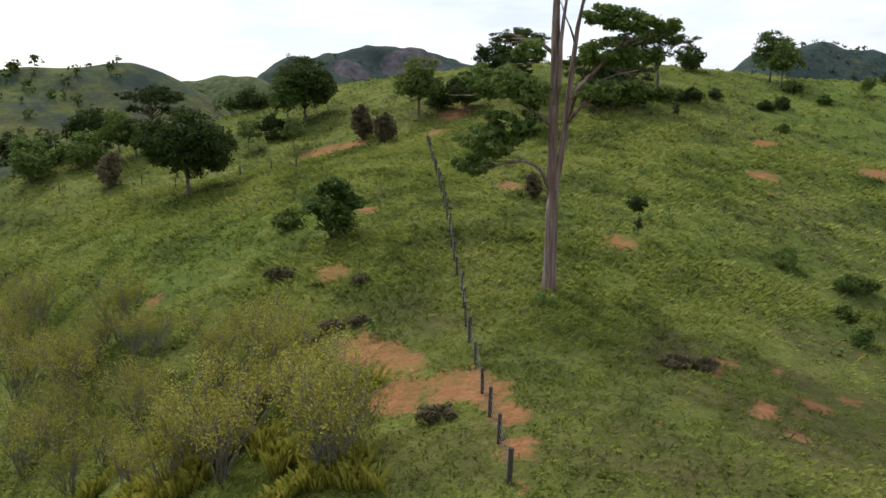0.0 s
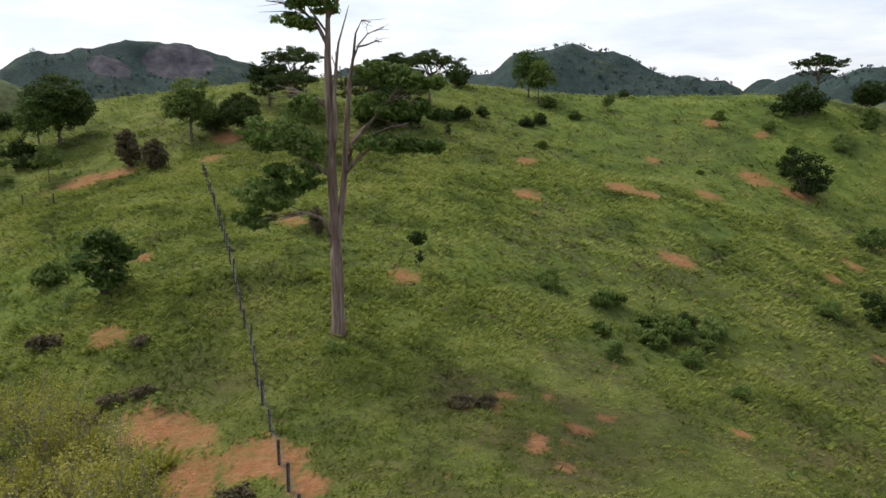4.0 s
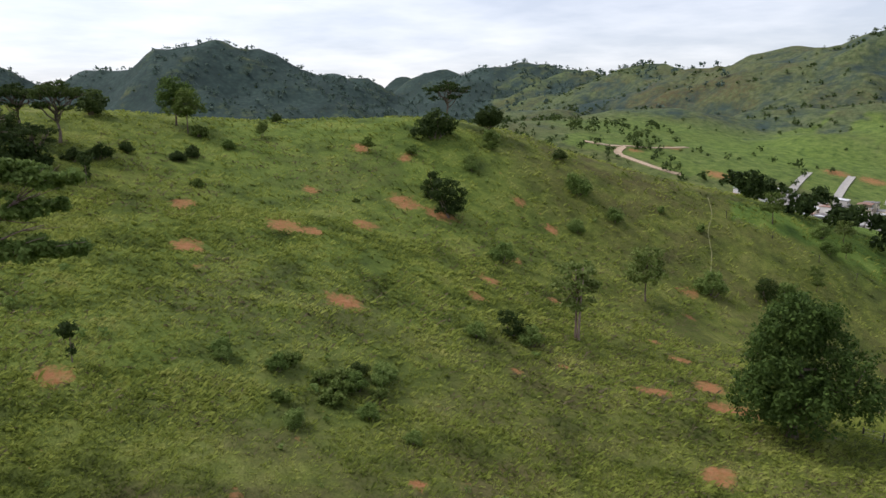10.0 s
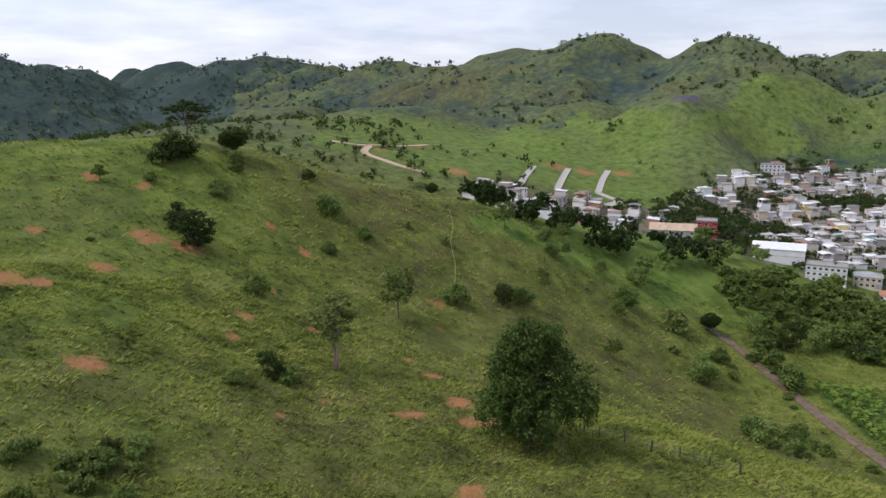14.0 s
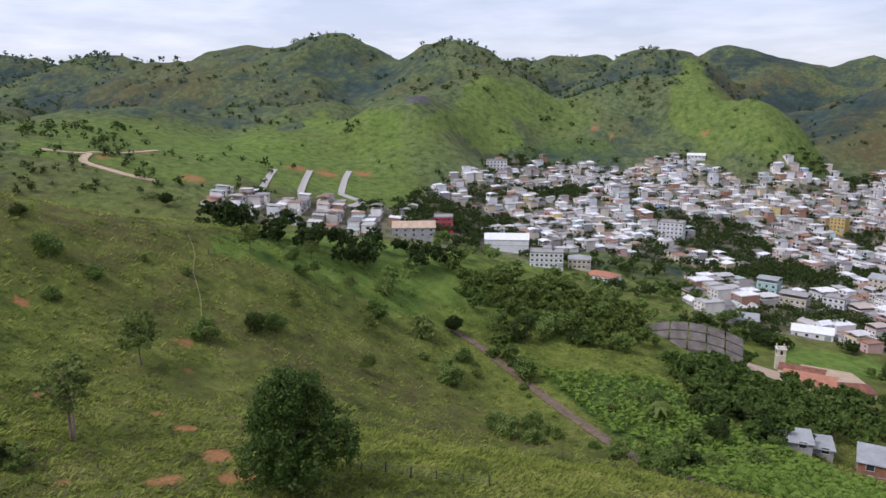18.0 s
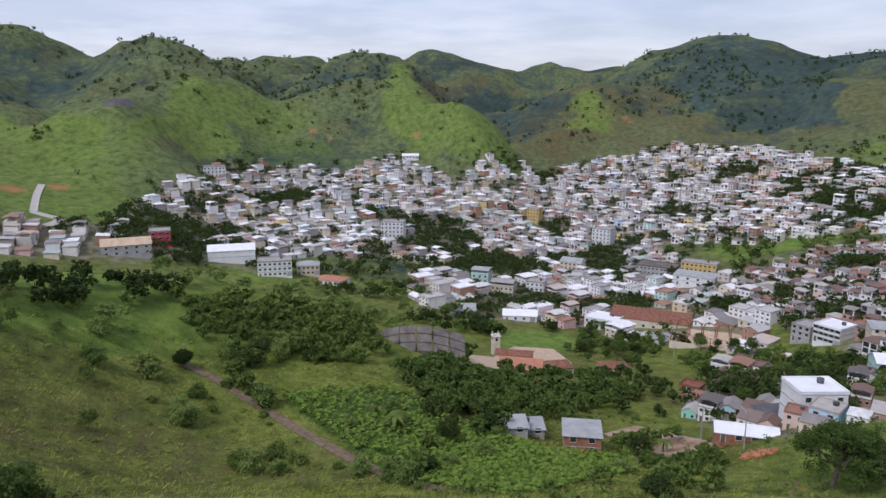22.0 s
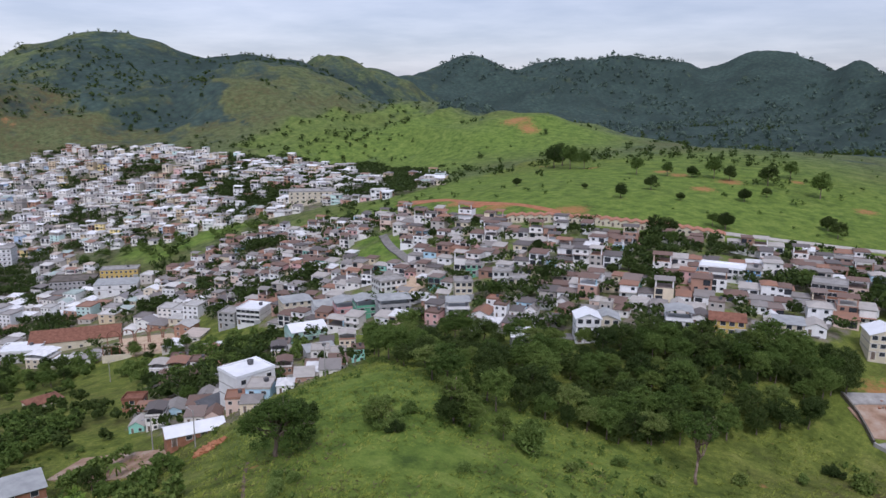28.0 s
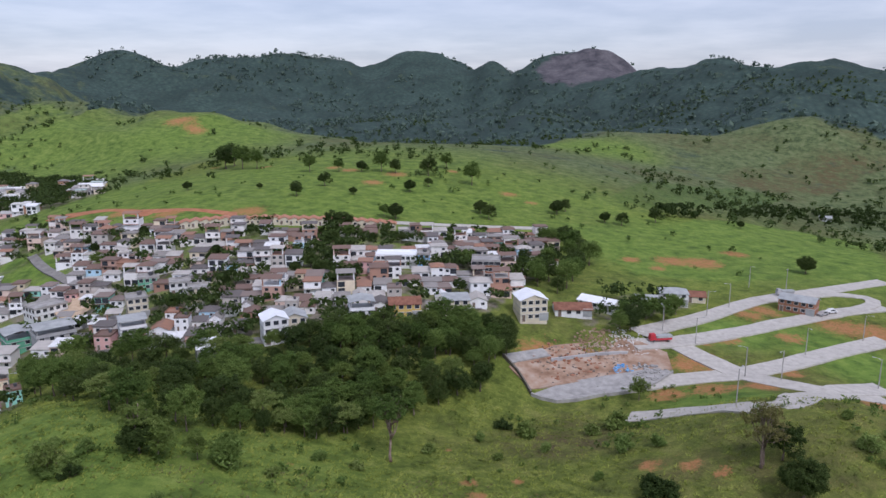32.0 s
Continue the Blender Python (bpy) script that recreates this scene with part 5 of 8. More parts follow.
plant(SHRUB_A, 48.5, 103.6, .7)
plant(SHRUB_C, 46.7, 109.7, 1.5)
plant(YOUNG, 56.4, 107.3, .6)
plant(THICKET, 5.2, 56.6, .55)
plant(MALLOW, -5.4, 36.8, .6)
plant(MALLOW, -6.8, 36.6, .65)
plant(MALLOW, -7.9, 35.5, .7)
plant(MALLOW, 9.4, 31.4, .7)
plant(MALLOW, 10.7, 31.4, .6)
plant(MALLOW, -0.8, 25.6, .7)
plant(MALLOW, -6.1, 42.0, .6)
plant(MALLOW, -11.3, 43.8, .9)
plant(SHRUB_A, 21.4, 48.7, .6)
plant(YOUNG, -6.5, 96.6, 1.7)
plant(MANGO, -0.6, 97.2, .55)
plant(FOREST_B, 3.4, 105.5, .72)
plant(UMBRELLA, 6.3, 105.4, .85)
plant(FOREST_C, 6.3, 82.1, .62)
plant(THICKET, -9.5, 86.2, .9)
plant(UMBRELLA, 25.5, 102.9, .85)
plant(UMBRELLA, 21.8, 106.2, .7)
plant(UMBRELLA, 500.8, 1604.7, .6)
plant(SHRUB_B, 34.2, 118.8, 2)
plant(MANGO, 15.2, 89.5, .5)
plant(FOREST_B, 18.1, 99.5, .6)
plant(SHRUB_B, 504.1, 1477.4, 1.6)
plant(SHRUB_B, 81.7, 94.4, 2.6)
plant(MANGO, 93.1, 93.0, .62)
plant(SHRUB_D, 69.0, 80.5, 1.3, wide=0.7)
plant(SHRUB_D, 68.1, 76.0, 1.75)
plant(SHRUB_A, 66.4, 63.7, 1.25)
plant(SLIM, 60.4, 46.8, 1.5)
plant(SHRUB_D, 50.9, 47.5, .85)
plant(SHRUB_A, 46.5, 48.0, .75)
plant(SHRUB_A, 51.9, 45.8, .95)
plant(SHRUB_C, 25.3, 46.4, .9)
plant(SHRUB_C, 28.1, 43.3, 1)
plant(SHRUB_B, 29.8, 43.6, .65)
plant(SHRUB_A, 32.3, 42.8, .6)
plant(SHRUB_A, 21.9, 39.1, .55)
plant(SHRUB_A, 27.0, 38.3, .55)
plant(SHRUB_C, 26.5, 43.8, .8)
plant(SHRUB_C, 22.5, 42.4, .7)
plant(SHRUB_C, 25.6, 41.1, .9)
plant(SHRUB_C, 29.6, 40.8, .7)
plant(SHRUB_A, 27.9, 34.6, .45)
plant(SHRUB_A, 21.1, 48.0, .45)
plant(SHRUB_A, 96.3, 75.0, 1.5)
plant(SHRUB_A, 88.9, 69.5, .9)
plant(SHRUB_A, 81.2, 85.2, .8)
plant(SHRUB_A, 48.7, 103.5, .7)
plant(YOUNG, 55.8, 106.7, .5)
plant(YOUNG, 68.0, 95.0, .6)
plant(SHRUB_B, 42.2, 101.6, .8)
plant(SHRUB_B, 39.2, 99.3, .7)
plant(SHRUB_A, 74.2, 91.8, .8)
plant(SHRUB_C, 89.5, 88.8, 1.2)
plant(SHRUB_B, 63.7, 116.5, .8)
plant(SHRUB_B, 100.9, 83.3, 1)
plant(SHRUB_B, 705.1, 1365.7, 2)
plant(SHRUB_B, 748.7, 1325.1, 1.2)
plant(SHRUB_B, 868.8, 1343.6, 2)
plant(SHRUB_B, 619.4, 1373.8, 1.2)
plant(UMBRELLA, 89.6, 100.2, .8)
plant(FOREST_B, 1394.6, 1713.1, .7)
plant(SAPLING, 25.0, 91.0, 1.2)
plant(SHRUB_C, 37.2, 88.5, .9)
plant(SHRUB_C, 56.4, 82.1, .5)
plant(BIGTREE, 57.3, 22.4, 1.16, wide=0.93)
plant(YOUNG, 83.6, 53.5, 1.7)
plant(SHRUB_A, 98.7, 52.2, 1.7)
plant(SHRUB_D, 108.3, 48.2, 1.2)
plant(SHRUB_A, 112.5, 46.5, 1.6)
plant(YOUNG, 116.9, 31.4, .9)
plant(YOUNG, 131.4, 34.5, .7)
plant(SHRUB_A, 140.2, 35.4, 2.0)
plant(YOUNG, 121.4, 46.0, .6)
plant(SHRUB_A, 128.9, 18.7, 1.7)
plant(SHRUB_A, 113.0, 6.5, 1.9)
plant(SHRUB_C, 144.3, 26.3, 2.6)
plant(SHRUB_A, 141.9, 4.9, 2.2)
plant(SHRUB_A, 96.6, 75.9, 1.5)
plant(SHRUB_A, 89.0, 70.0, .9)
plant(SHRUB_A, 97.9, 68.8, .8)
plant(SHRUB_A, 82.4, 86.6, .8)
plant(SHRUB_A, 91.0, 90.5, 1.1)
plant(SHRUB_A, 112.2, 61.9, .7)
plant(SHRUB_A, 108.8, 67.5, .6)
plant(SHRUB_A, 24.3, 45.9, .6)
plant(SHRUB_A, 28.5, 42.0, .7)
plant(SHRUB_A, 31.1, 42.2, .8)
plant(SHRUB_C, 26.9, 42.1, .9)
plant(SHRUB_A, 21.4, 38.9, .5)
plant(YOUNG, 143.8, 42.1, .8)
plant(YOUNG, 139.2, 48.3, .7)
plant(SHRUB_A, 135.7, 50.0, 1.2)
plant(YOUNG, 132.3, 35.1, .8)
plant(SHRUB_A, 129.7, 18.2, 1.9)
plant(SHRUB_B, 142.5, 4.8, 1.9)
plant(SHRUB_C, 145.4, 26.3, 2.4)
plant(SHRUB_A, 152.9, 37.0, 2)
plant(SHRUB_A, 147.0, 43.4, 1)
plant(YOUNG, 123.4, 47.1, .7)
plant(YOUNG, 145.7, 51.3, 1.0)
plant(YOUNG, 130.9, 58.3, 1.3)
plant(SHRUB_A, 139.9, 53.3, 1.4)
plant(MANGO, 153.5, 21.4, .5)
plant(SHRUB_D, 162.1, 6.6, 2)
plant(SHRUB_A, 168.2, 1.3, 2.4)
plant(SHRUB_A, 163.6, 13.4, 2)
plant(SHRUB_A, 111.2, -7.9, .7)
plant(BANANA, 126.4, -19.7, 1.3)
plant(SHRUB_A, 97.3, -16.9, 1.8)
plant(SHRUB_B, 101.8, -21.0, 1.8)
plant(SHRUB_A, 170.3, -16.7, 2.2)
plant(SHRUB_B, 168.5, -6.9, 2)
plant(MANGO, 358.8, 207.0, .9)
plant(SHRUB_A, 97.5, 68.6, 1.2)
plant(SHRUB_A, 341.1, 213.2, 1.0)
plant(SPREAD, 79.4, -76.4, 1.08)
plant(FOREST_B, 78.7, -80.6, .9)
plant(YOUNG, 68.8, -89.8, 1.3)
plant(SHRUB_B, 80.1, -48.4, 1.6)
plant(FOREST_B, 131.4, -74.0, .6)
plant(SHRUB_A, 114.7, -61.1, 1.4)
plant(BANANA, 133.0, -80.7, 1.2)
plant(FOREST_B, 120.8, -28.8, .55)
plant(SHRUB_B, 132.7, -40.0, 2.4)
plant(SHRUB_B, 109.4, -21.1, 1.6)
plant(BANANA, 128.5, -20.6, 1.2)
plant(SHRUB_A, 114.6, 8.6, 1.6)
plant(SHRUB_B, 145.2, 6.1, 1.8)
plant(SHRUB_A, 132.7, 19.8, 1.8)
plant(SHRUB_C, 147.7, 27.1, 2.5)
plant(SHRUB_A, 111.1, -7.4, .6)
plant(SHRUB_A, 67.1, -63.9, 1.2)
plant(SHRUB_A, 68.0, -68.8, .6)
plant(SHRUB_A, 70.0, -90.5, 1.2)
plant(SHRUB_B, 65.4, -90.0, 1.1)
plant(SHRUB_A, 68.8, -99.4, 1.1)
plant(SHRUB_B, 82.1, -50.8, 1.6)
plant(SLIM, 62.5, -103.5, 1.5)
plant(YOUNG, 59.3, -104.0, 1.5)
plant(FOREST_B, 63.0, -105.1, .55)
plant(MANGO, 61.5, -102.4, .75)
plant(YOUNG, 57.7, -101.9, 1.4)
plant(FOREST_A, 47.7, -106.7, .6)
plant(SHRUB_A, 68.7, -89.6, 1.1)
plant(SHRUB_A, 66.6, -90.7, 1.1)
plant(SHRUB_A, 69.9, -66.9, 1.0)
plant(SHRUB_A, 68.0, -68.3, .8)
plant(SHRUB_A, 50.4, -87.6, .9)
plant(SHRUB_A, 36.5, -121.0, 1.1)
plant(LONE, 24.2, -128.8, 1.12)
plant(OCHRE, -43.4, -120.5, 1.1)
plant(FOREST_B, -47.0, -121.3, .8)
plant(SHRUB_B, -23.9, -115.1, 2)
plant(SHRUB_B, -26.5, -114.2, 1.6)
plant(MANGO, -47.3, -111.4, .9)
plant(SHRUB_A, -6.5, -140.5, 1)
plant(SHRUB_A, -21.9, -135.2, 1.6)
plant(SHRUB_A, -28.2, -134.2, 1.2)
plant(YOUNG, -30.0, -174.1, 1.4)
plant(SHRUB_C, -23.3, -157.2, 3)
plant(SHRUB_C, -2.1, -153.7, 2.6)
plant(SHRUB_A, 69.6, -99.8, 1.0)
plant(SHRUB_A, 75.7, -101.3, .8)
plant(SHRUB_A, 71.7, -91.7, 1.6)
plant(SHRUB_A, 66.7, -92.0, 1.3)
plant(MANGO, 63.8, -105.2, .5)
plant(YOUNG, 59.0, -105.7, 1.3)
plant(SHRUB_A, 48.5, -106.8, 2.5)
plant(YOUNG, 53.2, -106.2, 1.2)
plant(SHRUB_A, 36.1, -121.5, .8)
plant(SHRUB_C, 40.5, -106.8, 1.4)
plant(SHRUB_C, 17.7, -137.3, 1.6)
plant(SHRUB_A, 7.7, -146.9, 1)
plant(SHRUB_B, 3.1, -155.2, 1.4)
plant(SHRUB_C, -17.3, -152.6, 2)
plant(SHRUB_A, -62.0, -123.4, 1.6)
plant(SHRUB_C, -62.0, -133.5, 1.2)
plant(SHRUB_C, 3.3, -134.3, 1.2)
plant(SHRUB_A, -15.9, -122.2, .8)
plant(SHRUB_C, 29.4, -121.0, 1.4)
plant(FOREST_B, 211.5, -478.7, 1.9)
plant(FOREST_B, 212.2, -494.7, 1.9)
plant(FOREST_A, 193.0, -463.8, 1.5)
plant(FOREST_A, 178.9, -453.4, 1.2)
plant(FOREST_B, 118.3, -352.6, .9)
plant(FOREST_A, 135.2, -427.7, 1)
plant(FOREST_B, 111.8, -380.8, .9)
plant(MANGO, 103.4, -430.5, .8)
plant(FOREST_A, 91.8, -433.2, 1.2)
plant(FOREST_B, 62.7, -432.5, 1.3)
plant(FOREST_A, 35.2, -420.7, 1.3)
plant(MANGO, 65.9, -386.0, .8)
plant(FOREST_B, 58.2, -402.8, .6)
plant(FOREST_A, 54.9, -457.8, 1)
plant(MANGO, 188.9, -376.5, .6)
plant(MANGO, 143.3, -366.8, .4)
plant(FOREST_B, 82.8, -432.0, 1)
plant(FOREST_A, 116.6, -427.0, .8)
plant(MANGO, 92.3, -365.9, .5)
plant(MANGO, 25.4, -361.8, .8)
plant(FOREST_B, 20.3, -351.3, .9)
plant(MANGO, -13.3, -380.0, .9)
plant(MANGO, 62.6, -329.2, .9)
plant(FOREST_A, 68.0, -329.3, .6)
plant(FOREST_B, 78.9, -298.6, 1)
plant(FOREST_B, 83.9, -298.5, 1)
plant(MANGO, -113.0, -304.6, .9)
plant(MANGO, -115.3, -413.6, .5)
plant(FOREST_B, -18.0, -387.8, .8)
plant(FOREST_B, -46.4, -374.4, .8)
plant(FOREST_B, -65.8, -391.1, .9)
plant(FOREST_B, -77.3, -416.0, .8)
plant(MANGO, -37.9, -375.7, .7)
plant(BROOM_A, -32.3, 49.1, 0.95)
plant(BROOM_B, -35.2, 52.5, 0.95)
plant(BROOM_A, -4.9, 23.5, 1.13)
plant(BROOM_B, -20.1, 41.8, 0.89)
plant(BROOM_A, -33.6, 51.2, 0.86)
plant(BROOM_B, -4.4, 23.2, 1.15)
plant(BROOM_A, -21.1, 35.4, 0.90)
plant(BROOM_B, -9.2, 29.0, 1.18)
plant(BROOM_A, -24.1, 36.4, 1.05)
plant(BROOM_B, -13.5, 31.2, 0.84)
plant(BROOM_A, -29.1, 44.0, 1.22)
plant(BROOM_B, -10.0, 26.6, 0.90)
plant(BROOM_A, -9.1, 25.6, 1.19)
plant(BROOM_B, -11.1, 27.4, 0.96)
plant(BROOM_A, -16.5, 34.3, 0.83)
plant(BROOM_B, -12.5, 35.5, 0.77)
plant(BROOM_A, -22.0, 46.2, 0.89)
plant(BROOM_B, -16.5, 35.1, 0.92)
plant(BROOM_A, -18.3, 31.0, 0.96)
plant(BROOM_B, -18.3, 40.9, 0.89)
plant(BROOM_A, -13.0, 35.3, 0.91)
plant(BROOM_B, -7.0, 28.4, 0.80)
plant(BROOM_A, -31.8, 51.8, 1.13)
plant(BROOM_B, -22.1, 38.0, 0.92)
plant(BROOM_A, -23.2, 44.7, 0.77)
plant(BROOM_B, -5.5, 26.2, 1.23)
plant(BROOM_A, -4.1, 24.9, 0.76)
plant(BROOM_B, -10.1, 34.6, 1.14)
plant(BROOM_A, -8.4, 31.3, 1.06)
plant(BROOM_B, -17.4, 32.4, 0.85)
plant(BROOM_A, -27.8, 43.5, 0.94)
plant(BROOM_B, -14.4, 28.6, 0.75)
plant(BROOM_A, -34.1, 53.7, 1.14)
plant(BROOM_B, -24.4, 42.7, 0.80)
plant(BROOM_A, -11.6, 26.4, 0.85)
plant(BROOM_B, -37.6, 55.7, 0.83)
plant(BROOM_A, -24.2, 38.6, 0.77)
plant(BROOM_B, -23.8, 40.8, 1.25)
plant(BROOM_A, -22.5, 45.1, 1.14)
plant(BROOM_B, -7.7, 31.1, 0.99)
plant(BROOM_A, -23.3, 43.8, 0.77)
plant(BROOM_B, -24.7, 42.1, 1.19)
plant(BROOM_A, -11.6, 28.1, 0.77)
plant(BROOM_B, -27.5, 46.0, 0.85)
plant(SHRUB_A, 141.5, 17.6, 1.44)
plant(SHRUB_A, 102.8, -15.3, 1.27)
plant(SHRUB_C, 151.6, -9.0, 0.79)
plant(SHRUB_C, 98.6, -26.1, 1.43)
plant(SHRUB_A, 111.8, 2.3, 1.32)
plant(SHRUB_C, 99.7, -14.2, 1.08)
plant(SHRUB_C, 111.5, -16.5, 0.84)
plant(SHRUB_A, 92.1, -26.9, 0.67)
plant(SHRUB_C, 94.6, -29.9, 1.20)
plant(SHRUB_A, 105.7, -10.9, 1.43)
plant(SHRUB_C, 149.3, 12.6, 1.43)
plant(SHRUB_C, 97.3, -21.2, 1.10)
plant(SHRUB_A, 134.7, -20.6, 1.40)
plant(SHRUB_C, 128.4, -26.6, 1.07)
plant(SHRUB_C, 134.6, 25.0, 1.14)
plant(SHRUB_C, 150.0, -17.8, 0.93)
plant(SHRUB_C, 124.6, -25.4, 0.61)
plant(SHRUB_A, 104.5, -25.6, 0.68)
plant(SHRUB_C, 129.4, -11.3, 1.31)
plant(SHRUB_C, 137.3, 4.8, 1.04)
plant(SHRUB_C, 131.5, -34.7, 0.99)
plant(SHRUB_A, 109.7, -27.9, 0.66)
plant(SHRUB_C, 137.4, 14.6, 1.04)
plant(SHRUB_A, 119.8, 2.4, 1.41)
plant(SHRUB_C, 118.9, 4.1, 1.04)
plant(SHRUB_A, 125.6, -22.2, 0.67)
plant(SHRUB_A, 128.1, -40.7, 1.21)
plant(SHRUB_C, 134.9, -16.3, 1.42)
plant(SHRUB_C, 118.8, -25.6, 1.00)
plant(SHRUB_A, 111.8, 0.7, 0.72)
plant(SHRUB_C, 131.8, 20.5, 1.33)
plant(SHRUB_A, 117.8, 0.2, 0.92)
plant(SHRUB_C, 133.4, 3.6, 0.62)
plant(SHRUB_A, 106.5, -25.6, 1.33)
plant(SHRUB_C, 122.8, -13.4, 1.12)
plant(SHRUB_A, 114.3, -33.7, 1.47)
plant(SHRUB_C, 107.8, -17.2, 1.16)
plant(SHRUB_A, 146.0, -34.1, 1.44)
plant(SHRUB_C, 116.6, -1.8, 1.41)
plant(SHRUB_C, 138.4, -23.4, 0.81)


def grove(poly, count, models, low, high, seed, gap=3.0):
    r = np.random.default_rng(seed)
    p = np.array(poly)
    done = []
    for _ in range(count * 30):
        x, y = p.min(0) + r.random(2) * (p.max(0) - p.min(0))
        if inside(poly, np.array([x]), np.array([y]))[0] and all((x - a) ** 2 + (y - b) ** 2 > gap**2 for a, b in done):
            done.append((x, y))
            plant(models[r.integers(len(models))], x, y, low + (high - low) * r.random(), wide=0.85 + 0.4 * r.random())
        if len(done) >= count:
            break


def far_grove(poly, count, low, high, seed, gap, material, label):
    """Trees too far to tell apart: one mesh of leaf sprays on short trunks."""
    r = np.random.default_rng(seed)
    p = np.array(poly)
    done = []
    for _ in range(count * 30):
        x, y = p.min(0) + r.random(2) * (p.max(0) - p.min(0))
        if len(done) < count and inside(poly, np.array([x]), np.array([y]))[0] and all((x - a) ** 2 + (y - b) ** 2 > gap**2 for a, b in done):
            done.append((x, y))
    c, rad = [], []
    for x, y in done:
        s, z = low + (high - low) * r.random(), ground_at(x, y)
        lobes = [(x, y, z + 5.6 * s, 3.2 * s, 3.2 * s, 2.6 * s), *[(x + a * s, y + b * s, z + e * s, 2.0 * s, 2.0 * s, 1.8 * s) for a, b, e in r.normal(size=(4, 3)) * (2.0, 2.0, 0.8) + (0, 0, 5)]]
        c.append(clumps(lobes, 44, int(r.integers(9999))))
        rad.append(np.full(44, 0.95 * s))
    q = leaf_cloud(np.concatenate(c), np.concatenate(rad), 10, 0.48, 0.8, seed + 1)
    return tagged(new("valley_woods", quads_mesh("valley_woods", q, material)), label, "woods", kind="stuff")


grove([(142.0, -177.5), (99.5, -170.6), (65.5, -173.0), (12.8, -204.1), (5.8, -192.5), (7.9, -163.9), (19.1, -149.1), (38.2, -137.2), (48.4, -118.6), (70.9, -117.8), (95.6, -128.0)], 125, [FOREST_A, FOREST_B, FOREST_A, FOREST_C, FOREST_B], 0.5, 0.9, 505, 4)
grove([(2.3, -298.0), (-19.2, -338.9), (-25.4, -292.4), (-13.4, -237.9), (0.1, -246.1)], 22, [FOREST_B, FOREST_A], 0.7, 1.0, 506, 5)
grove([(-23.2, -217.6), (-49.2, -240.6), (-50.8, -229.2), (-25.8, -207.3)], 14, [FOREST_B, FOREST_A, BANANA], 0.5, 0.8, 507, 4)
grove([(303.9, -176.8), (231.3, -155.7), (186.0, -172.6), (207.9, -181.7), (270.8, -184.4)], 14, [FOREST_B, FOREST_A], 0.5, 0.7, 508, 5)
grove([(335.8, -144.4), (299.5, -165.0), (254.2, -135.3), (276.2, -121.8)], 14, [FOREST_A, FOREST_B], 0.6, 0.9, 509, 5)
grove([(57.8, -178.4), (4.0, -202.0), (3.3, -188.0), (51.3, -167.5)], 30, [FOREST_A, FOREST_B], 0.6, 0.9, 514, 4)
grove([(57, -156), (40, -166), (28, -160), (25, -146), (36, -134), (47, -128)], 26, [FOREST_A, FOREST_B], 0.5, 0.8, 515, 3)
far_grove([(353.8, 191.4), (150.2, 65.0), (176.7, 48.9), (192.7, 26.7), (180.2, 26.4), (163.7, 40.1), (149.9, 50.3), (130.4, 67.5)], 55, 0.5, 0.85, 600, 4, M_LEAF_DARK, "dark strip of trees at the foot of the pasture")
far_grove([(154.2, 43.0), (411.3, -12.0), (341.6, -59.5), (163.6, -18.8), (171.0, 11.2), (155.4, 33.1)], 80, 0.3, 0.75, 601, 4, M_LEAF_FEATHER, "scrubby trees across the green valley bottom")
far_grove([(182.3, -35.9), (185.0, -59.1), (237.6, -112.1), (182.0, -101.4), (158.0, -65.6), (123.5, -37.3), (142.3, -23.0)], 75, 0.32, 0.58, 602, 3.5, M_LEAF_MID, "leafy trees round the chapel")
far_grove([(464.5, -7.4), (464.1, -77.5), (491.8, -173.9), (438.0, -155.1), (403.9, -54.2), (428.4, -12.4)], 34, 0.6, 0.95, 603, 5, M_LEAF_DARK, "row of dark trees at the edge of town")
far_grove([(404.7, -47.9), (414.5, -82.3), (327.2, -104.2), (273.5, -77.3), (306.5, -70.7), (340.8, -56.2)], 22, 0.65, 1.0, 604, 5, M_LEAF_MID, "dark trees beside the lined slope")
far_grove([(434.7, -297.6), (380.5, -360.1), (359.2, -334.6), (403.2, -285.1)], 14, 0.6, 1, 610, 6, M_LEAF_MID, "trees on the green bank in town")
far_grove([(486.9, -284.2), (416.4, -348.4), (412.2, -289.7), (470.7, -270.3)], 14, 0.6, 1.0, 611, 6, M_LEAF_MID, "trees along the town stream")
far_grove([(183.0, 27.0), (198.9, 0.6), (196.0, -22.8), (175.1, -25.7), (172.1, 2.5), (171.2, 18.0)], 60, 0.35, 0.7, 612, 4, M_LEAF_PALE, "bushy trees in the green valley")
far_grove([(168.3, -32.5), (236.0, -56.1), (189.0, -78.3), (220.3, -116.0), (167.8, -91.2), (162.6, -66.8), (137.9, -34.8)], 26, 0.35, 0.55, 613, 4, M_LEAF_MID, "leafy trees behind the farm")
far_grove([(208.7, -92.2), (259.8, -137.2), (187.6, -118.3), (158.2, -94.2), (157.8, -79.2), (173.1, -75.9)], 32, 0.35, 0.6, 621, 3.2, M_LEAF_DARK, "dark garden trees between the chapel and the houses")
far_grove([(359.9, -74.2), (353.7, -108.1), (323.1, -102.7), (295.1, -70.7), (206.2, -41.1)], 16, 0.4, 0.65, 622, 3.2, M_LEAF_DARK, "dark trees behind the chapel")
far_grove([(295.8, -131.7), (291.2, -172.0), (248.2, -148.9), (260.6, -120.3)], 12, 0.35, 0.6, 623, 3.2, M_LEAF_MID, "leafy trees beside the town houses")
far_grove([(151.5, -28.7), (163.9, -41.1), (154.5, -50.7), (133.3, -39.2), (128.3, -26.8)], 22, 0.3, 0.5, 624, 3.2, M_LEAF_DARK, "bushy trees on the lower valley slope")
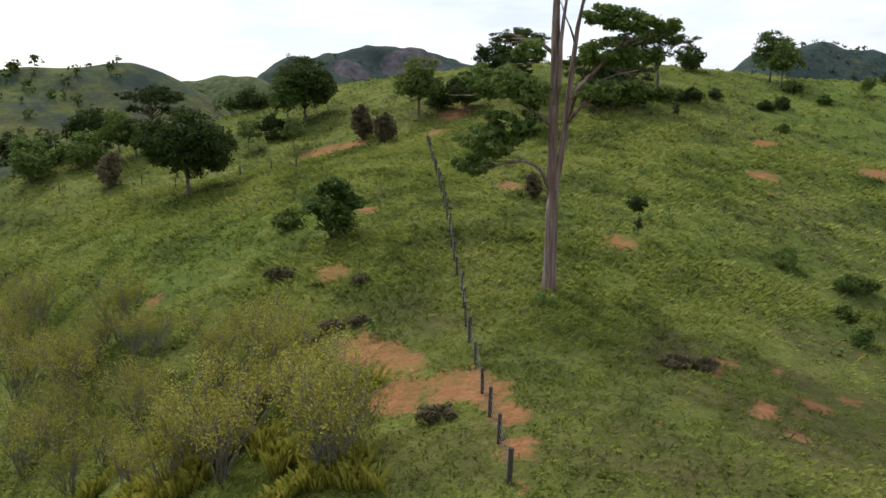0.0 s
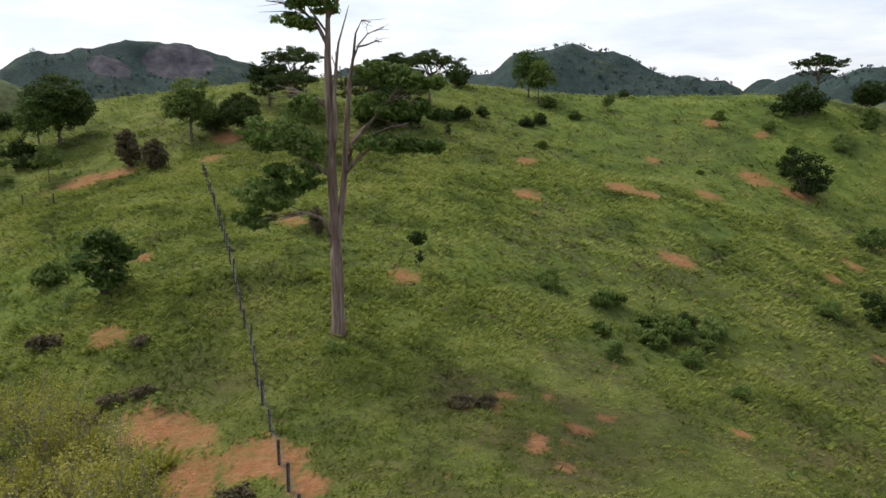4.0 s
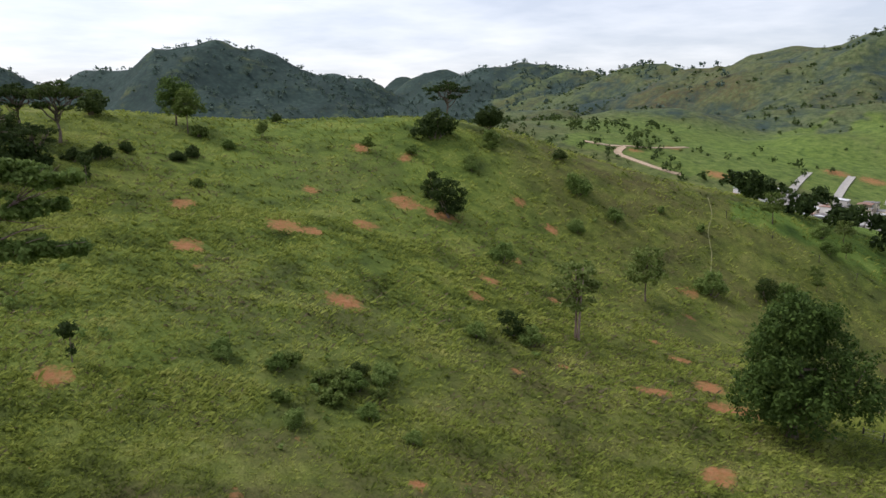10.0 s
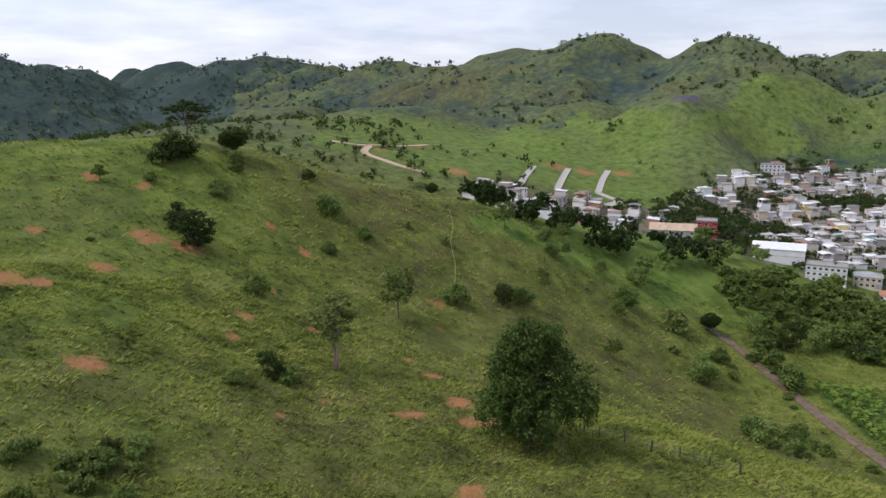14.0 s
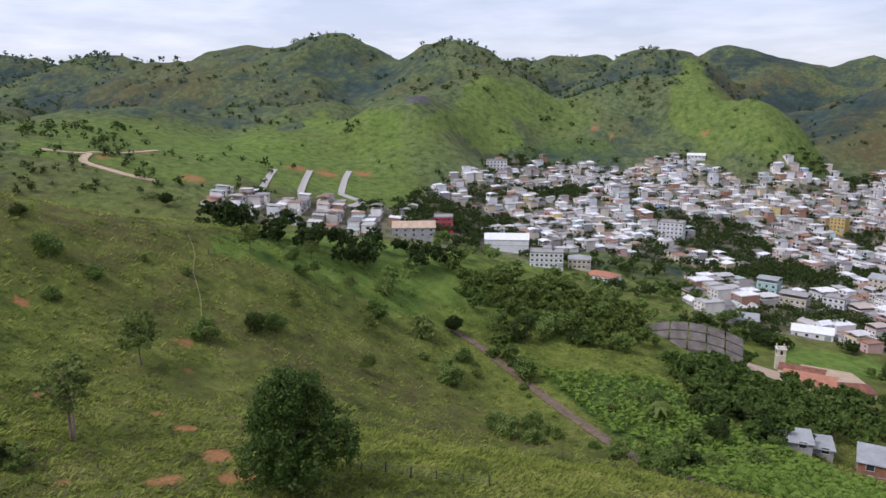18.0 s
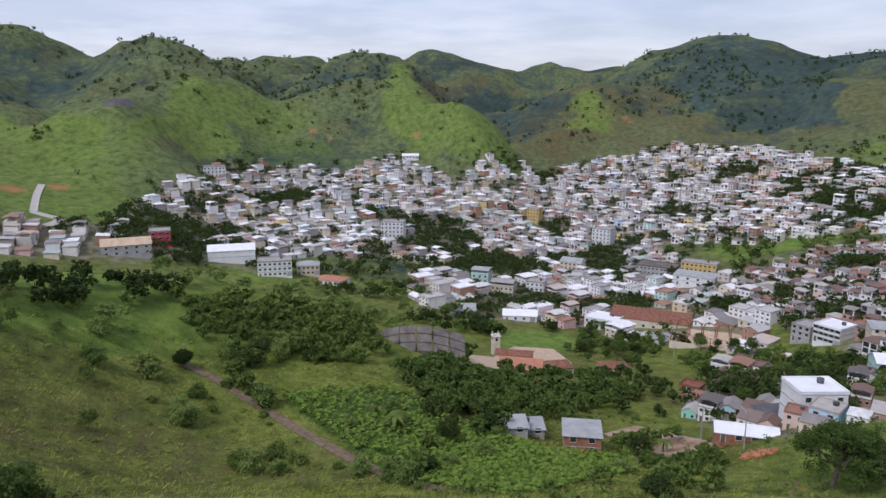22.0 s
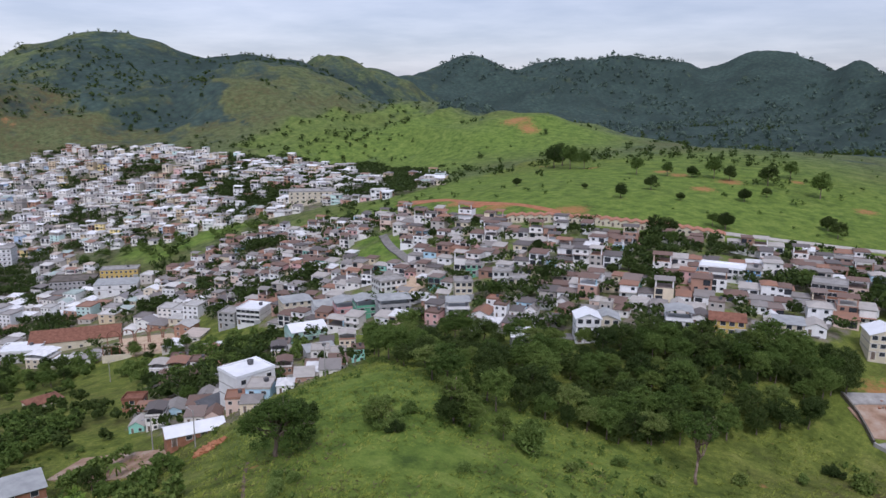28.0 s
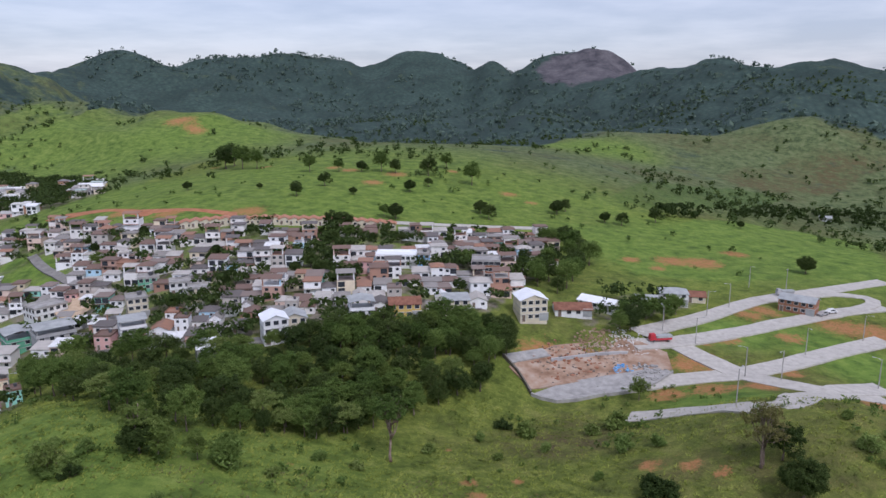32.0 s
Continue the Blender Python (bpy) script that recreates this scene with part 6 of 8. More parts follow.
far_grove([(208.9, -151.8), (212.8, -183.0), (164.4, -175.3), (171.5, -147.6)], 9, 0.35, 0.55, 625, 3.2, M_LEAF_DARK, "garden trees among the lower houses")

far_grove([(-60, -411), (-108, -466), (-170, -523), (-271, -594), (-243, -529), (-155, -473), (-57, -390)], 70, 0.5, 1.0, 631, 5, M_LEAF_DARK, "dark hedge trees along the far stream")
far_grove([(169, -25), (176, -43), (186, -79), (186, -100), (157, -67), (143, -44), (142, -30)], 60, 0.35, 0.65, 632, 4, M_LEAF_MID, "leafy trees between the maize and the chapel")
far_grove([(128, -72), (122, -84), (108, -82), (104, -66), (117, -68)], 14, 0.25, 0.45, 633, 3, M_LEAF_MID, "bushy trees round the farm yard")



def clusters(spots, low, high, seed, material, label):
    """Small knots of trees round the given places."""
    r = np.random.default_rng(seed)
    c, rad = [], []
    for px, py in spots:
        for _ in range(5):
            x, y = np.array((px, py)) + r.normal(size=2) * 4.5
            s, z = low + (high - low) * r.random(), ground_at(x, y)
            lobes = [(x, y, z + 5.0 * s, 3.0 * s, 3.0 * s, 2.6 * s), *[(x + a * s, y + b * s, z + e * s, 1.9 * s, 1.9 * s, 1.7 * s) for a, b, e in r.normal(size=(4, 3)) * (2.0, 2.0, 0.9) + (0, 0, 4.2)]]
            c.append(clumps(lobes, 46, int(r.integers(9999))))
            rad.append(np.full(46, 0.95 * s))
    q = leaf_cloud(np.concatenate(c), np.concatenate(rad), 12, 0.40, 0.8, seed + 1)
    return tagged(new("garden_trees", quads_mesh("garden_trees", q, material)), label, "trees", kind="stuff")


clusters([(298, -140), (290, -130), (316, -155), (285, -156), (294, -168), (241, -154), (224, -153), (226, -180), (213, -166), (193, -160), (162, -162), (203, -152), (184, -161), (245, -154), (221, -176), (205, -178)], 0.5, 0.8, 641, M_LEAF_MID, "dark leafy trees between the lower houses")
clusters([(326, -234), (332, -260), (364, -306), (227, -239), (274, -232), (357, -246), (363, -222), (382, -204), (364, -244), (349, -153), (333, -134)], 0.5, 0.8, 642, M_LEAF_DARK, "dark trees along the town bank")
clusters([(468, -89), (465, -108), (477, -135), (479, -156), (480, -52), (489, -23), (459, 52), (427, 54), (386, -29), (383, -48), (396, -69), (332, -92), (323, -98), (333, -69)], 0.65, 1.0, 643, M_LEAF_DARK, "dark trees at the foot of the old town")
clusters([(196, -104), (192, -93), (146, -80), (140, -83), (178, -16), (171, -7), (173, 5), (170, 16), (152, 8), (93, -57), (108, -17)], 0.35, 0.6, 644, M_LEAF_MID, "bushy trees on the valley slope")


# ---- grass and far woods ----
def tufts(count, near, far, seed, size, material, name, label, bare, span=(-38, 212), broad=0.3, spread=1.0):
    r = np.random.default_rng(seed)
    d = near + (far - near) * r.random(count) ** 0.8
    a = np.radians(r.uniform(*span, count))
    x, y = d * np.sin(a), d * np.cos(a)
    keep = fbm(x, y, 9, 3, seed) + 0.5 * fbm(x, y, 2.2, 2, seed + 3) > bare
    for px, py, rr, q in SOIL:
        keep &= (x - px) ** 2 + (y - py) ** 2 > (rr * 0.8) ** 2
    thin = np.zeros(count)
    for px, py, rr, much in DRY:
        if px * px + py * py < 40000:
            thin = np.maximum(thin, much * np.exp(-((x - px) ** 2 + (y - py) ** 2) / rr**2))
    keep &= np.degrees(a) < span[1] - 26 * np.abs(fbm(x, y, 5, 3, seed + 8)) if material is M_STRAW else keep
    keep &= r.random(count) > thin * (0.75 if material is M_GRASS else 0.0)
    x, y = x[keep], y[keep]
    z = ground(x, y)
    n, b = len(x), 3
    X, Y, Z = (np.repeat(q, b) for q in (x, y, z))
    m = n * b
    s = size * (0.5 + r.random(m)) * np.repeat(0.6 + 0.8 * r.random(n), b)
    s = s * np.clip(np.hypot(X, Y) / 60, 0.5, 1.0)
    t = r.random(m) * 6.283
    lean = np.stack([np.cos(t), np.sin(t), np.zeros(m)], 1) * (s * (0.9 + 1.0 * r.random(m)) * spread)[:, None]
    side = np.stack([-np.sin(t), np.cos(t), np.zeros(m)], 1) * (s * broad)[:, None]
    base = np.stack([X, Y, Z - 0.04], 1) + lean * 0.15
    up = np.array([0, 0, 1.0]) * s[:, None]
    v = np.stack([base - side, base + side, base + lean * 0.5 + up * 0.75 + side * 0.8, base + lean + up * 0.85 - side * 0.2], 1)
    ob = new(name, quads_mesh(name, v, material))
    return tagged(ob, label, "grass", kind="stuff")


tufts(170000, 16, 90, 3, 0.22, M_GRASS, "pasture_grass", "tufted green pasture grass on the near slopes", -0.5, broad=0.17)
tufts(80000, 13, 50, 9, 0.34, M_GRASS, "meadow_grass", "thick green grass tussocks on the nearest slope", -0.3, broad=0.1, spread=0.8)
tufts(70000, 60, 170, 4, 0.3, M_GRASS, "rough_grass", "rough green grass on the farther slopes", -0.3, broad=0.2)
tufts(36000, 14, 120, 6, 0.24, M_BRUSH, "dead_grass", "withered brown grass among the green", 0.06, broad=0.14)


tufts(60000, 14, 34, 8, 1.25, M_STRAW, "tall_straw_grass", "tall yellowing grass on the near bank", -0.2, (-46, -6), 0.011, 0.22)


def maize(poly, seed):
    """Rows of maize: arching leaves on short stalks."""
    r = np.random.default_rng(seed)
    p = np.array(poly)
    a = p[1] - p[0]
    a = a / np.linalg.norm(a)
    b = np.array([-a[1], a[0]])
    c = p.mean(0)
    u, w = np.meshgrid(np.arange(-60, 60, 0.9), np.arange(-60, 60, 1.3))
    q = c + u.reshape(-1, 1) * a + w.reshape(-1, 1) * b + r.normal(size=(u.size, 2)) * 0.18
    q = q[inside(poly, q[:, 0], q[:, 1]) & (r.random(len(q)) > 0.3 + 0.9 * fbm(q[:, 0], q[:, 1], 14, 2, 77))]
    z = ground(q[:, 0], q[:, 1])
    n, k = len(q), 6
    t = r.random(n * k) * 6.283
    s = 1.0 + 0.6 * r.random(n * k)
    out = np.stack([np.cos(t), np.sin(t), 0 * t], 1)
    side = np.stack([-np.sin(t), np.cos(t), 0 * t], 1) * 0.13
    base = np.repeat(np.column_stack([q, z]), k, 0) + np.array([0, 0, 1.0]) * (0.3 + 0.9 * r.random((n * k, 1)))
    v = np.stack([base - side, base + side, base + out * s[:, None] * 0.45 + (0, 0, 0.42) + side, base + out * s[:, None] * 0.85 + (0, 0, 0.2) - side * 0.2], 1)
    return tagged(new("maize_field", quads_mesh("maize_field", v, M_LEAF_MAIZE)), "rows of young green maize on the valley slope", "crop", kind="stuff")


maize(CORN, 12)


def far_woods(count, seed, name, label, near, far, low, high, want, material, azimuths=(-40, 214), sprays=22):
    r = np.random.default_rng(seed)
    d = np.sqrt(near**2 + (far**2 - near**2) * r.random(count))
    az = r.uniform(*azimuths, count)
    a = np.radians(az)
    x, y = d * np.sin(a), d * np.cos(a)
    keep = want(x, y, d, az) & (np.abs(fbm(x, y, 25, 2, seed)) < 0.32)
    for poly in TOWN:
        keep &= ~inside(poly, x, y)
    for px, py, rr in ROCK:
        keep &= (x - px) ** 2 + (y - py) ** 2 > (0.9 * rr) ** 2
    x, y, d = x[keep], y[keep], d[keep]
    z = ground(x, y)
    n = len(x)
    s = (low + (high - low) * r.random(n) ** 2)
    c = np.stack([x, y, z + s * 0.45], 1)
    q = leaf_cloud(c, s * 0.5, sprays, 1.0, 0.8, seed + 9)
    k = np.repeat(s, sprays)[:, None, None]
    mid = q.mean(1, keepdims=True)
    q = mid + (q - mid) * k * 0.19 * math.sqrt(22 / sprays)
    ob = new(name, quads_mesh(name, q, material))
    return tagged(ob, label, "woods", kind="stuff")


far_woods(22000, 71, "hillside_trees", "scattered small dark trees on far green hillsides", 420, 1400, 3, 7.5, lambda x, y, d, az: (fbm(x, y, 110, 4, 44) > 0.03) | (fbm(x, y, 30, 2, 45) > 0.27), M_LEAF_DARK, (30, 214))
far_woods(30000, 73, "mountain_forest", "dense dark forest on the far mountain ridges", 840, 2300, 6, 14, lambda x, y, d, az: ((az > 147) | (az < 62)) & (fbm(x, y, 160, 4, 48) > -0.12), M_LEAF_HAZED, sprays=10)
far_woods(1500, 75, "field_bushes", "small bushes dotted over the bright green hill", 300, 640, 1.5, 4.5, lambda x, y, d, az: (az > 132) & (fbm(x, y, 40, 3, 49) > 0.1), M_LEAF_MID)
far_woods(1900, 77, "gully_woods", "dark scrub in the gullies behind the pasture hill", 130, 620, 3, 9, lambda x, y, d, az: ((az < -12) & (fbm(x, y, 50, 3, 51) > -0.08)) | ((az < 62) & (d > 200) & (fbm(x, y, 50, 3, 52) > 0.05)), M_LEAF_DARK, (-40, 62))
far_woods(2600, 79, "spur_bushes", "small green bushes and weeds dotted over the grassy spur", 75, 185, 0.5, 2.2, lambda x, y, d, az: fbm(x, y, 18, 3, 53) > 0.08, M_LEAF_MID, (100, 212))
far_woods(1500, 81, "pasture_weeds", "low leafy weeds scattered over the pasture slope", 34, 150, 0.3, 1.1, lambda x, y, d, az: fbm(x, y, 14, 3, 57) > 0.12, M_LEAF_FEATHER, (-30, 100))

# ---- buildings ----
def window_shape(w=1.3, h=1.15, t=0.08):
    """One closed window: a raised frame round a pane set back in it."""
    def loop(a, y):
        return [(-w / 2 - a, y, -a), (w / 2 + a, y, -a), (w / 2 + a, y, h + a), (-w / 2 - a, y, h + a)]

    s = Shape()
    v = loop(t, 0.0) + loop(t, -0.13) + loop(0, -0.13) + loop(0, -0.05)
    f = []
    for r in range(3):
        f += [(4 * r + k, 4 * r + (k + 1) % 4, 4 * r + 4 + (k + 1) % 4, 4 * r + 4 + k) for k in range(4)]
    s.add(v, f, 0)
    s.f.append((12, 13, 14, 15))
    s.k.append(1)
    return s


WINDOW = window_shape().mesh("window", M_FRAME, M_GLASS)
WINDOW_WIDE = window_shape(2.2, 1.2).mesh("window", M_FRAME, M_GLASS)
def split_window(w, h=1.15):
    """The same window as a frame mesh and a pane mesh of its own."""
    s = window_shape(w, h)
    a, b = Shape(), Shape()
    a.add(s.v, s.f[:-1])
    b.add([s.v[i] for i in s.f[-1]] + [(x, y + 0.03, z) for x, y, z in (s.v[i] for i in s.f[-1])], [(0, 1, 2, 3), (7, 6, 5, 4), (0, 4, 5, 1), (1, 5, 6, 2), (2, 6, 7, 3), (3, 7, 4, 0)])
    return a.mesh("window", M_FRAME), b.mesh("pane", M_GLASS)


FRAME_ONLY, PANE = split_window(1.3)
FRAME_WIDE, PANE_WIDE = split_window(2.2)
DOOR = Shape().box(-0.5, -0.08, 0, 0.5, -0.02, 2.1, 0).box(-0.6, -0.12, 0, -0.5, -0.02, 2.2, 1).box(0.5, -0.12, 0, 0.6, -0.02, 2.2, 1).box(-0.6, -0.12, 2.1, 0.6, -0.02, 2.2, 1).mesh("door", M_BARK, M_FRAME)
GARAGE = Shape().box(-1.4, -0.07, 0, 1.4, -0.02, 2.4, 0).box(-1.5, -0.1, 2.4, 1.5, -0.02, 2.55, 1).mesh("garage_door", M_SHEET, M_FRAME)
SH = 2.85


def pane(mesh, name, parent, side, u, z, w, d):
    o = new(name, mesh)
    o.parent = parent
    o.matrix_basis = {"s": pose(u, -d / 2, z), "n": pose(u, d / 2, z, 0, 0, 180), "w": pose(-w / 2, u, z, 0, 0, -90), "e": pose(w / 2, u, z, 0, 0, 90)}[side]
    return o


def roof_shape(kind, w, d, h, over=0.35):
    s = Shape()
    x, y = w / 2 + over, d / 2 + over
    if kind == "flat":
        s.box(-x + 0.15, -y + 0.15, h, x - 0.15, y - 0.15, h + 0.18)
        for a in ((-x + 0.2, -y + 0.2, x - 0.2, -y + 0.38), (-x + 0.2, y - 0.38, x - 0.2, y - 0.2), (-x + 0.2, -y + 0.39, -x + 0.38, y - 0.39), (x - 0.38, -y + 0.39, x - 0.2, y - 0.39)):
            s.box(a[0], a[1], h + 0.18, a[2], a[3], h + 0.75)
    elif kind == "gable":
        s.gable(-x, -y, x, y, h + 0.15, d * 0.16 + 0.4, 0.16, "x" if w > d else "y")
    elif kind == "hip":
        s.hip(-x, -y, x, y, h + 0.15, min(w, d) * 0.2)
    elif kind == "shed":
        s.shed(-x, -y, x, y, h + 0.25, h + 0.9)
    elif kind == "terrace":
        s.box(-x + 0.1, -y + 0.1, h, x - 0.1, y - 0.1, h + 0.16)
        s.gable(-x, -y, x, y, h + 2.6, 0.8, 0.1, "x" if w > d else "y")
    return s


def building(name, label, category, w, d, storeys, roof, wall, roofing, x=0.0, y=0.0, turn=0.0, sides="sew", every=2.7, group="", sh=SH, wide=False, z=None, sparse=1.0, seed=0, doors=True, below=5.0):
    """A house with walls, roof and each window and door as parts; its front looks to local -y."""
    r = np.random.default_rng(seed)
    h = storeys * sh
    zz = ground_at(x, y) if z is None else z
    t = thing(name, label, category, x, y, zz, turn, group)
    s = Shape()
    rise = d * 0.16 + 0.3
    if roof == "gable" and w > d:
        pro = [(-d / 2, -below), (d / 2, -below), (d / 2, h), (0, h + rise), (-d / 2, h)]
        s.add([(-w / 2, a, b) for a, b in pro] + [(w / 2, a, b) for a, b in pro], [(4, 3, 2, 1, 0), (5, 6, 7, 8, 9), (0, 1, 6, 5), (1, 2, 7, 6), (2, 3, 8, 7), (3, 4, 9, 8), (4, 0, 5, 9)])
    elif roof == "gable":
        pro = [(-w / 2, -below), (w / 2, -below), (w / 2, h), (0, h + rise), (-w / 2, h)]
        s.add([(a, -d / 2, b) for a, b in pro] + [(a, d / 2, b) for a, b in pro], [(0, 1, 2, 3, 4), (9, 8, 7, 6, 5), (1, 0, 5, 6), (2, 1, 6, 7), (3, 2, 7, 8), (4, 3, 8, 9), (0, 4, 9, 5)])
    elif roof == "shed":
        v = [(-w / 2, -d / 2, -below), (w / 2, -d / 2, -below), (w / 2, d / 2, -below), (-w / 2, d / 2, -below), (-w / 2, -d / 2, h + 0.1), (w / 2, -d / 2, h + 0.1), (w / 2, d / 2, h + 0.72), (-w / 2, d / 2, h + 0.72)]
        s.add(v, [(3, 2, 1, 0), (4, 5, 6, 7), (0, 1, 5, 4), (1, 2, 6, 5), (2, 3, 7, 6), (3, 0, 4, 7)])
    else:
        s.box(-w / 2, -d / 2, -below, w / 2, d / 2, h)
    part("wall", s, wall, t)
    if category == "building":
        for k in range(1, storeys):
            part("floor_band", Shape().box(-w / 2 - 0.08, -d / 2 - 0.08, k * sh - 0.12, w / 2 + 0.08, d / 2 + 0.08, k * sh + 0.06), M_CONCRETE, t)
    part("roof", roof_shape(roof, w, d, h), roofing, t)
    if roof == "terrace":
        for px in (-w / 2 + 0.3, w / 2 - 0.3):
            for py in (-d / 2 + 0.3, 0.0, d / 2 - 0.3):
                part("roof_post", Shape().box(px - 0.12, py - 0.12, h + 0.16, px + 0.12, py + 0.12, h + 2.65), M_GREYWALL, t)
        rail = Shape()
        rail.box(-w / 2, -d / 2, h + 0.16, w / 2, -d / 2 + 0.12, h + 1.0).box(-w / 2, -d / 2 + 0.13, h + 0.16, -w / 2 + 0.12, d / 2, h + 1.0).box(w / 2 - 0.12, -d / 2 + 0.13, h + 0.16, w / 2, d / 2, h + 1.0)
        part("parapet", rail, wall, t)
    if roof == "flat" and storeys > 1 and seed % 3 == 0:
        tank = Shape().tube([(w * 0.2, d * 0.2, h + 0.2), (w * 0.2, d * 0.2, h + 1.3), (w * 0.2, d * 0.2, h + 1.45)], [0.75, 0.85, 0.3], 12)
        part("water_tank", tank, M_SHEET_DARK, t, "dark water tank")
    for side in sides:
        L = w if side in "sn" else d
        n = max(1, int(L / every))
        for k in range(storeys):
            for q in range(n):
                u = (q + 0.5) / n * L - L / 2
                if r.random() > sparse:
                    continue
                if k == 0 and side == "s" and doors and q == 0:
                    pane(DOOR, "door", t, side, u, 0.02, w, d)
                elif k == 0 and side == "s" and doors and q == n - 1 and n > 2:
                    pane(GARAGE, "garage_door", t, side, u, 0.02, w, d)
                else:
                    if category == "house":
                        pane(WINDOW_WIDE if wide else WINDOW, "window", t, side, u, k * sh + 1.0, w, d)
                    else:
                        fr = pane(FRAME_WIDE if wide else FRAME_ONLY, "window", t, side, u, k * sh + 1.0, w, d)
                        new("pane", PANE_WIDE if wide else PANE).parent = fr
    return t


MODELS = [
    building("bungalow", "low one-storey house with hipped roof", "house", 9, 11, 1, "hip", M_WALLS, M_ROOFS, sides="se", every=3.6, group="town houses", seed=1),
    building("two_storey_house", "two-storey plastered house with flat concrete roof", "house", 8, 10, 2, "flat", M_WALLS, M_ROOFS, sides="sw", every=3.6, group="town houses", seed=2),
    building("terrace_house", "two-storey house with covered roof terrace", "house", 9, 11, 2, "terrace", M_WALLS, M_ROOFS, sides="s", every=2.9, group="town houses", seed=3),
    building("small_house", "small one-storey house with sheet roof", "house", 7, 9, 1, "shed", M_WALLS, M_ROOFS, sides="sw", every=3.2, group="town houses", seed=4),
    building("apartment_house", "three-storey apartment house with flat roof", "house", 10, 12, 3, "flat", M_WALLS, M_ROOFS, sides="s", every=2.6, group="town houses", seed=5),
    building("gabled_house", "two-storey house under a pitched tiled roof", "house", 9, 10, 2, "gable", M_WALLS, M_ROOFS, sides="sw", every=3.4, group="town houses", seed=6),
    building("long_house", "long low building with pitched roof", "house", 14, 10, 1, "gable", M_WALLS, M_ROOFS, sides="s", every=3.0, group="town houses", seed=7),
]
HILL_MODELS = [
    building("hill_bungalow", "small hillside house with hipped tile roof", "house", 7.5, 8.5, 1, "hip", M_WALLS_HILL, M_ROOFS_HILL, sides="sw", every=3.2, group="hillside houses", seed=11),
    building("hill_house", "two-storey hillside house with flat roof", "house", 7, 8, 2, "flat", M_WALLS_HILL, M_ROOFS_HILL, sides="sw", every=3.3, group="hillside houses", seed=12),
    building("hill_terrace_house", "hillside house with covered roof terrace", "house", 7.5, 8.5, 2, "terrace", M_WALLS_HILL, M_ROOFS_HILL, sides="s", every=2.5, group="hillside houses", seed=13),
    building("brick_house", "one-storey hillside house with sheet roof", "house", 6.5, 8, 1, "shed", M_WALLS_HILL, M_ROOFS_HILL, sides="sw", every=3.0, group="hillside houses", seed=14),
    building("hill_gabled_house", "hillside house under a pitched brown roof", "house", 7, 9, 1, "gable", M_WALLS_HILL, M_ROOFS_HILL, sides="sw", every=3.0, group="hillside houses", seed=15),
]
HILL_LOW = [HILL_MODELS[i] for i in (0, 3, 4, 1, 0, 3, 4, 2)]
TAKEN = []


def free(x, y, r):
    return all((x - a) ** 2 + (y - b) ** 2 > (r + q) ** 2 for a, b, q in TAKEN)


def facing(x, y):
    """The turn that brings a front round to the pasture hill."""
    return math.degrees(math.atan2(-x, y))


def house(model, x, y, turn, scale=1.0):
    m = pose(x, y, ground_at(x, y) + 0.1, 0, 0, turn) @ Matrix.Diagonal((scale, scale, 0.70 if "hill" in model.name or "brick" in model.name else 0.76, 1))
    if model.name not in FIRST:
        FIRST[model.name] = True
        model.matrix_world = m
    else:
        copy_thing(model, m).matrix_basis = m


def landmark(name, label, x, y, w, d, storeys, roof, wall, roofing, turn=0.0, **more):
    if "sh" not in more and 140 < math.hypot(x, y) < 315:
        w, d, more["sh"] = 0.85 * w, 0.85 * d, 2.15
    TAKEN.append((x, y, 0.52 * max(w, d)))
    return building(name, label, more.pop("category", "building"), w, d, storeys, roof, wall, roofing, x, y, facing(x, y) + turn, **more)


landmark("red_store", "red panelled block with a white side wing", 456.8, 71.5, 12, 12, 3, "flat", M_RED, M_CONCRETE, sides="s", every=3.2, wide=True, seed=1, doors=False)
landmark("white_warehouse", "long white warehouse with a white sheet roof", 443.4, 29.7, 27, 15, 2, "gable", M_WHITE, M_SHEET_WHITE, sides="e", every=7, sh=3.6, seed=2, doors=False)
landmark("white_block", "white three-storey building with many windows", 417.4, 4.5, 19, 12, 3, "flat", M_WHITE, M_CONCRETE, sides="sw", every=2.6, seed=3)
landmark("cream_block", "cream two-storey house with balconies", 426.2, -14.7, 13, 10, 2, "hip", M_CREAM, M_SHEET, sides="sw", every=2.6, seed=4)
landmark("storage_hall", "hall with a rust-coloured arched sheet roof", 429.9, 85.7, 26, 16, 2, "gable", M_GREYWALL, M_SAND, sides="s", every=5, seed=5, doors=False)
landmark("office_block", "tall white block with a dark glazed front", 223.4, -203.6, 12, 13, 3, "flat", M_WHITE, M_SHEET_WHITE, turn=-28, sides="sw", every=2.0, wide=True, seed=6)
landmark("dark_fronted_house", "grey three-storey house beside the white block", 236.9, -202.8, 9, 11, 3, "flat", M_GREYWALL, M_CONCRETE, turn=-28, sides="sw", every=2.4, seed=16)
landmark("mint_building", "mint green two-storey hall with a white roof", 171.6, -180.0, 15, 11, 2, "gable", M_MINT, M_SHEET_WHITE, turn=18, sides="se", every=2.6, seed=7)
landmark("green_roofed_house", "cream house with a pale green sheet roof", 200.0, -204.3, 14, 10, 3, "shed", M_CREAM, M_SHEET, turn=15, sides="se", every=2.6, seed=8)
landmark("twin_gabled_house", "white house with a grey sheet roof", 180.8, -201.5, 12, 10, 2, "gable", M_WHITE, M_SHEET, turn=12, sides="se", every=2.6, seed=9)
landmark("pink_row_house", "pink house with a covered terrace", 167.7, -197.1, 9, 10, 2, "terrace", M_PINK, M_SHEET, turn=12, sides="se", every=2.6, seed=10)
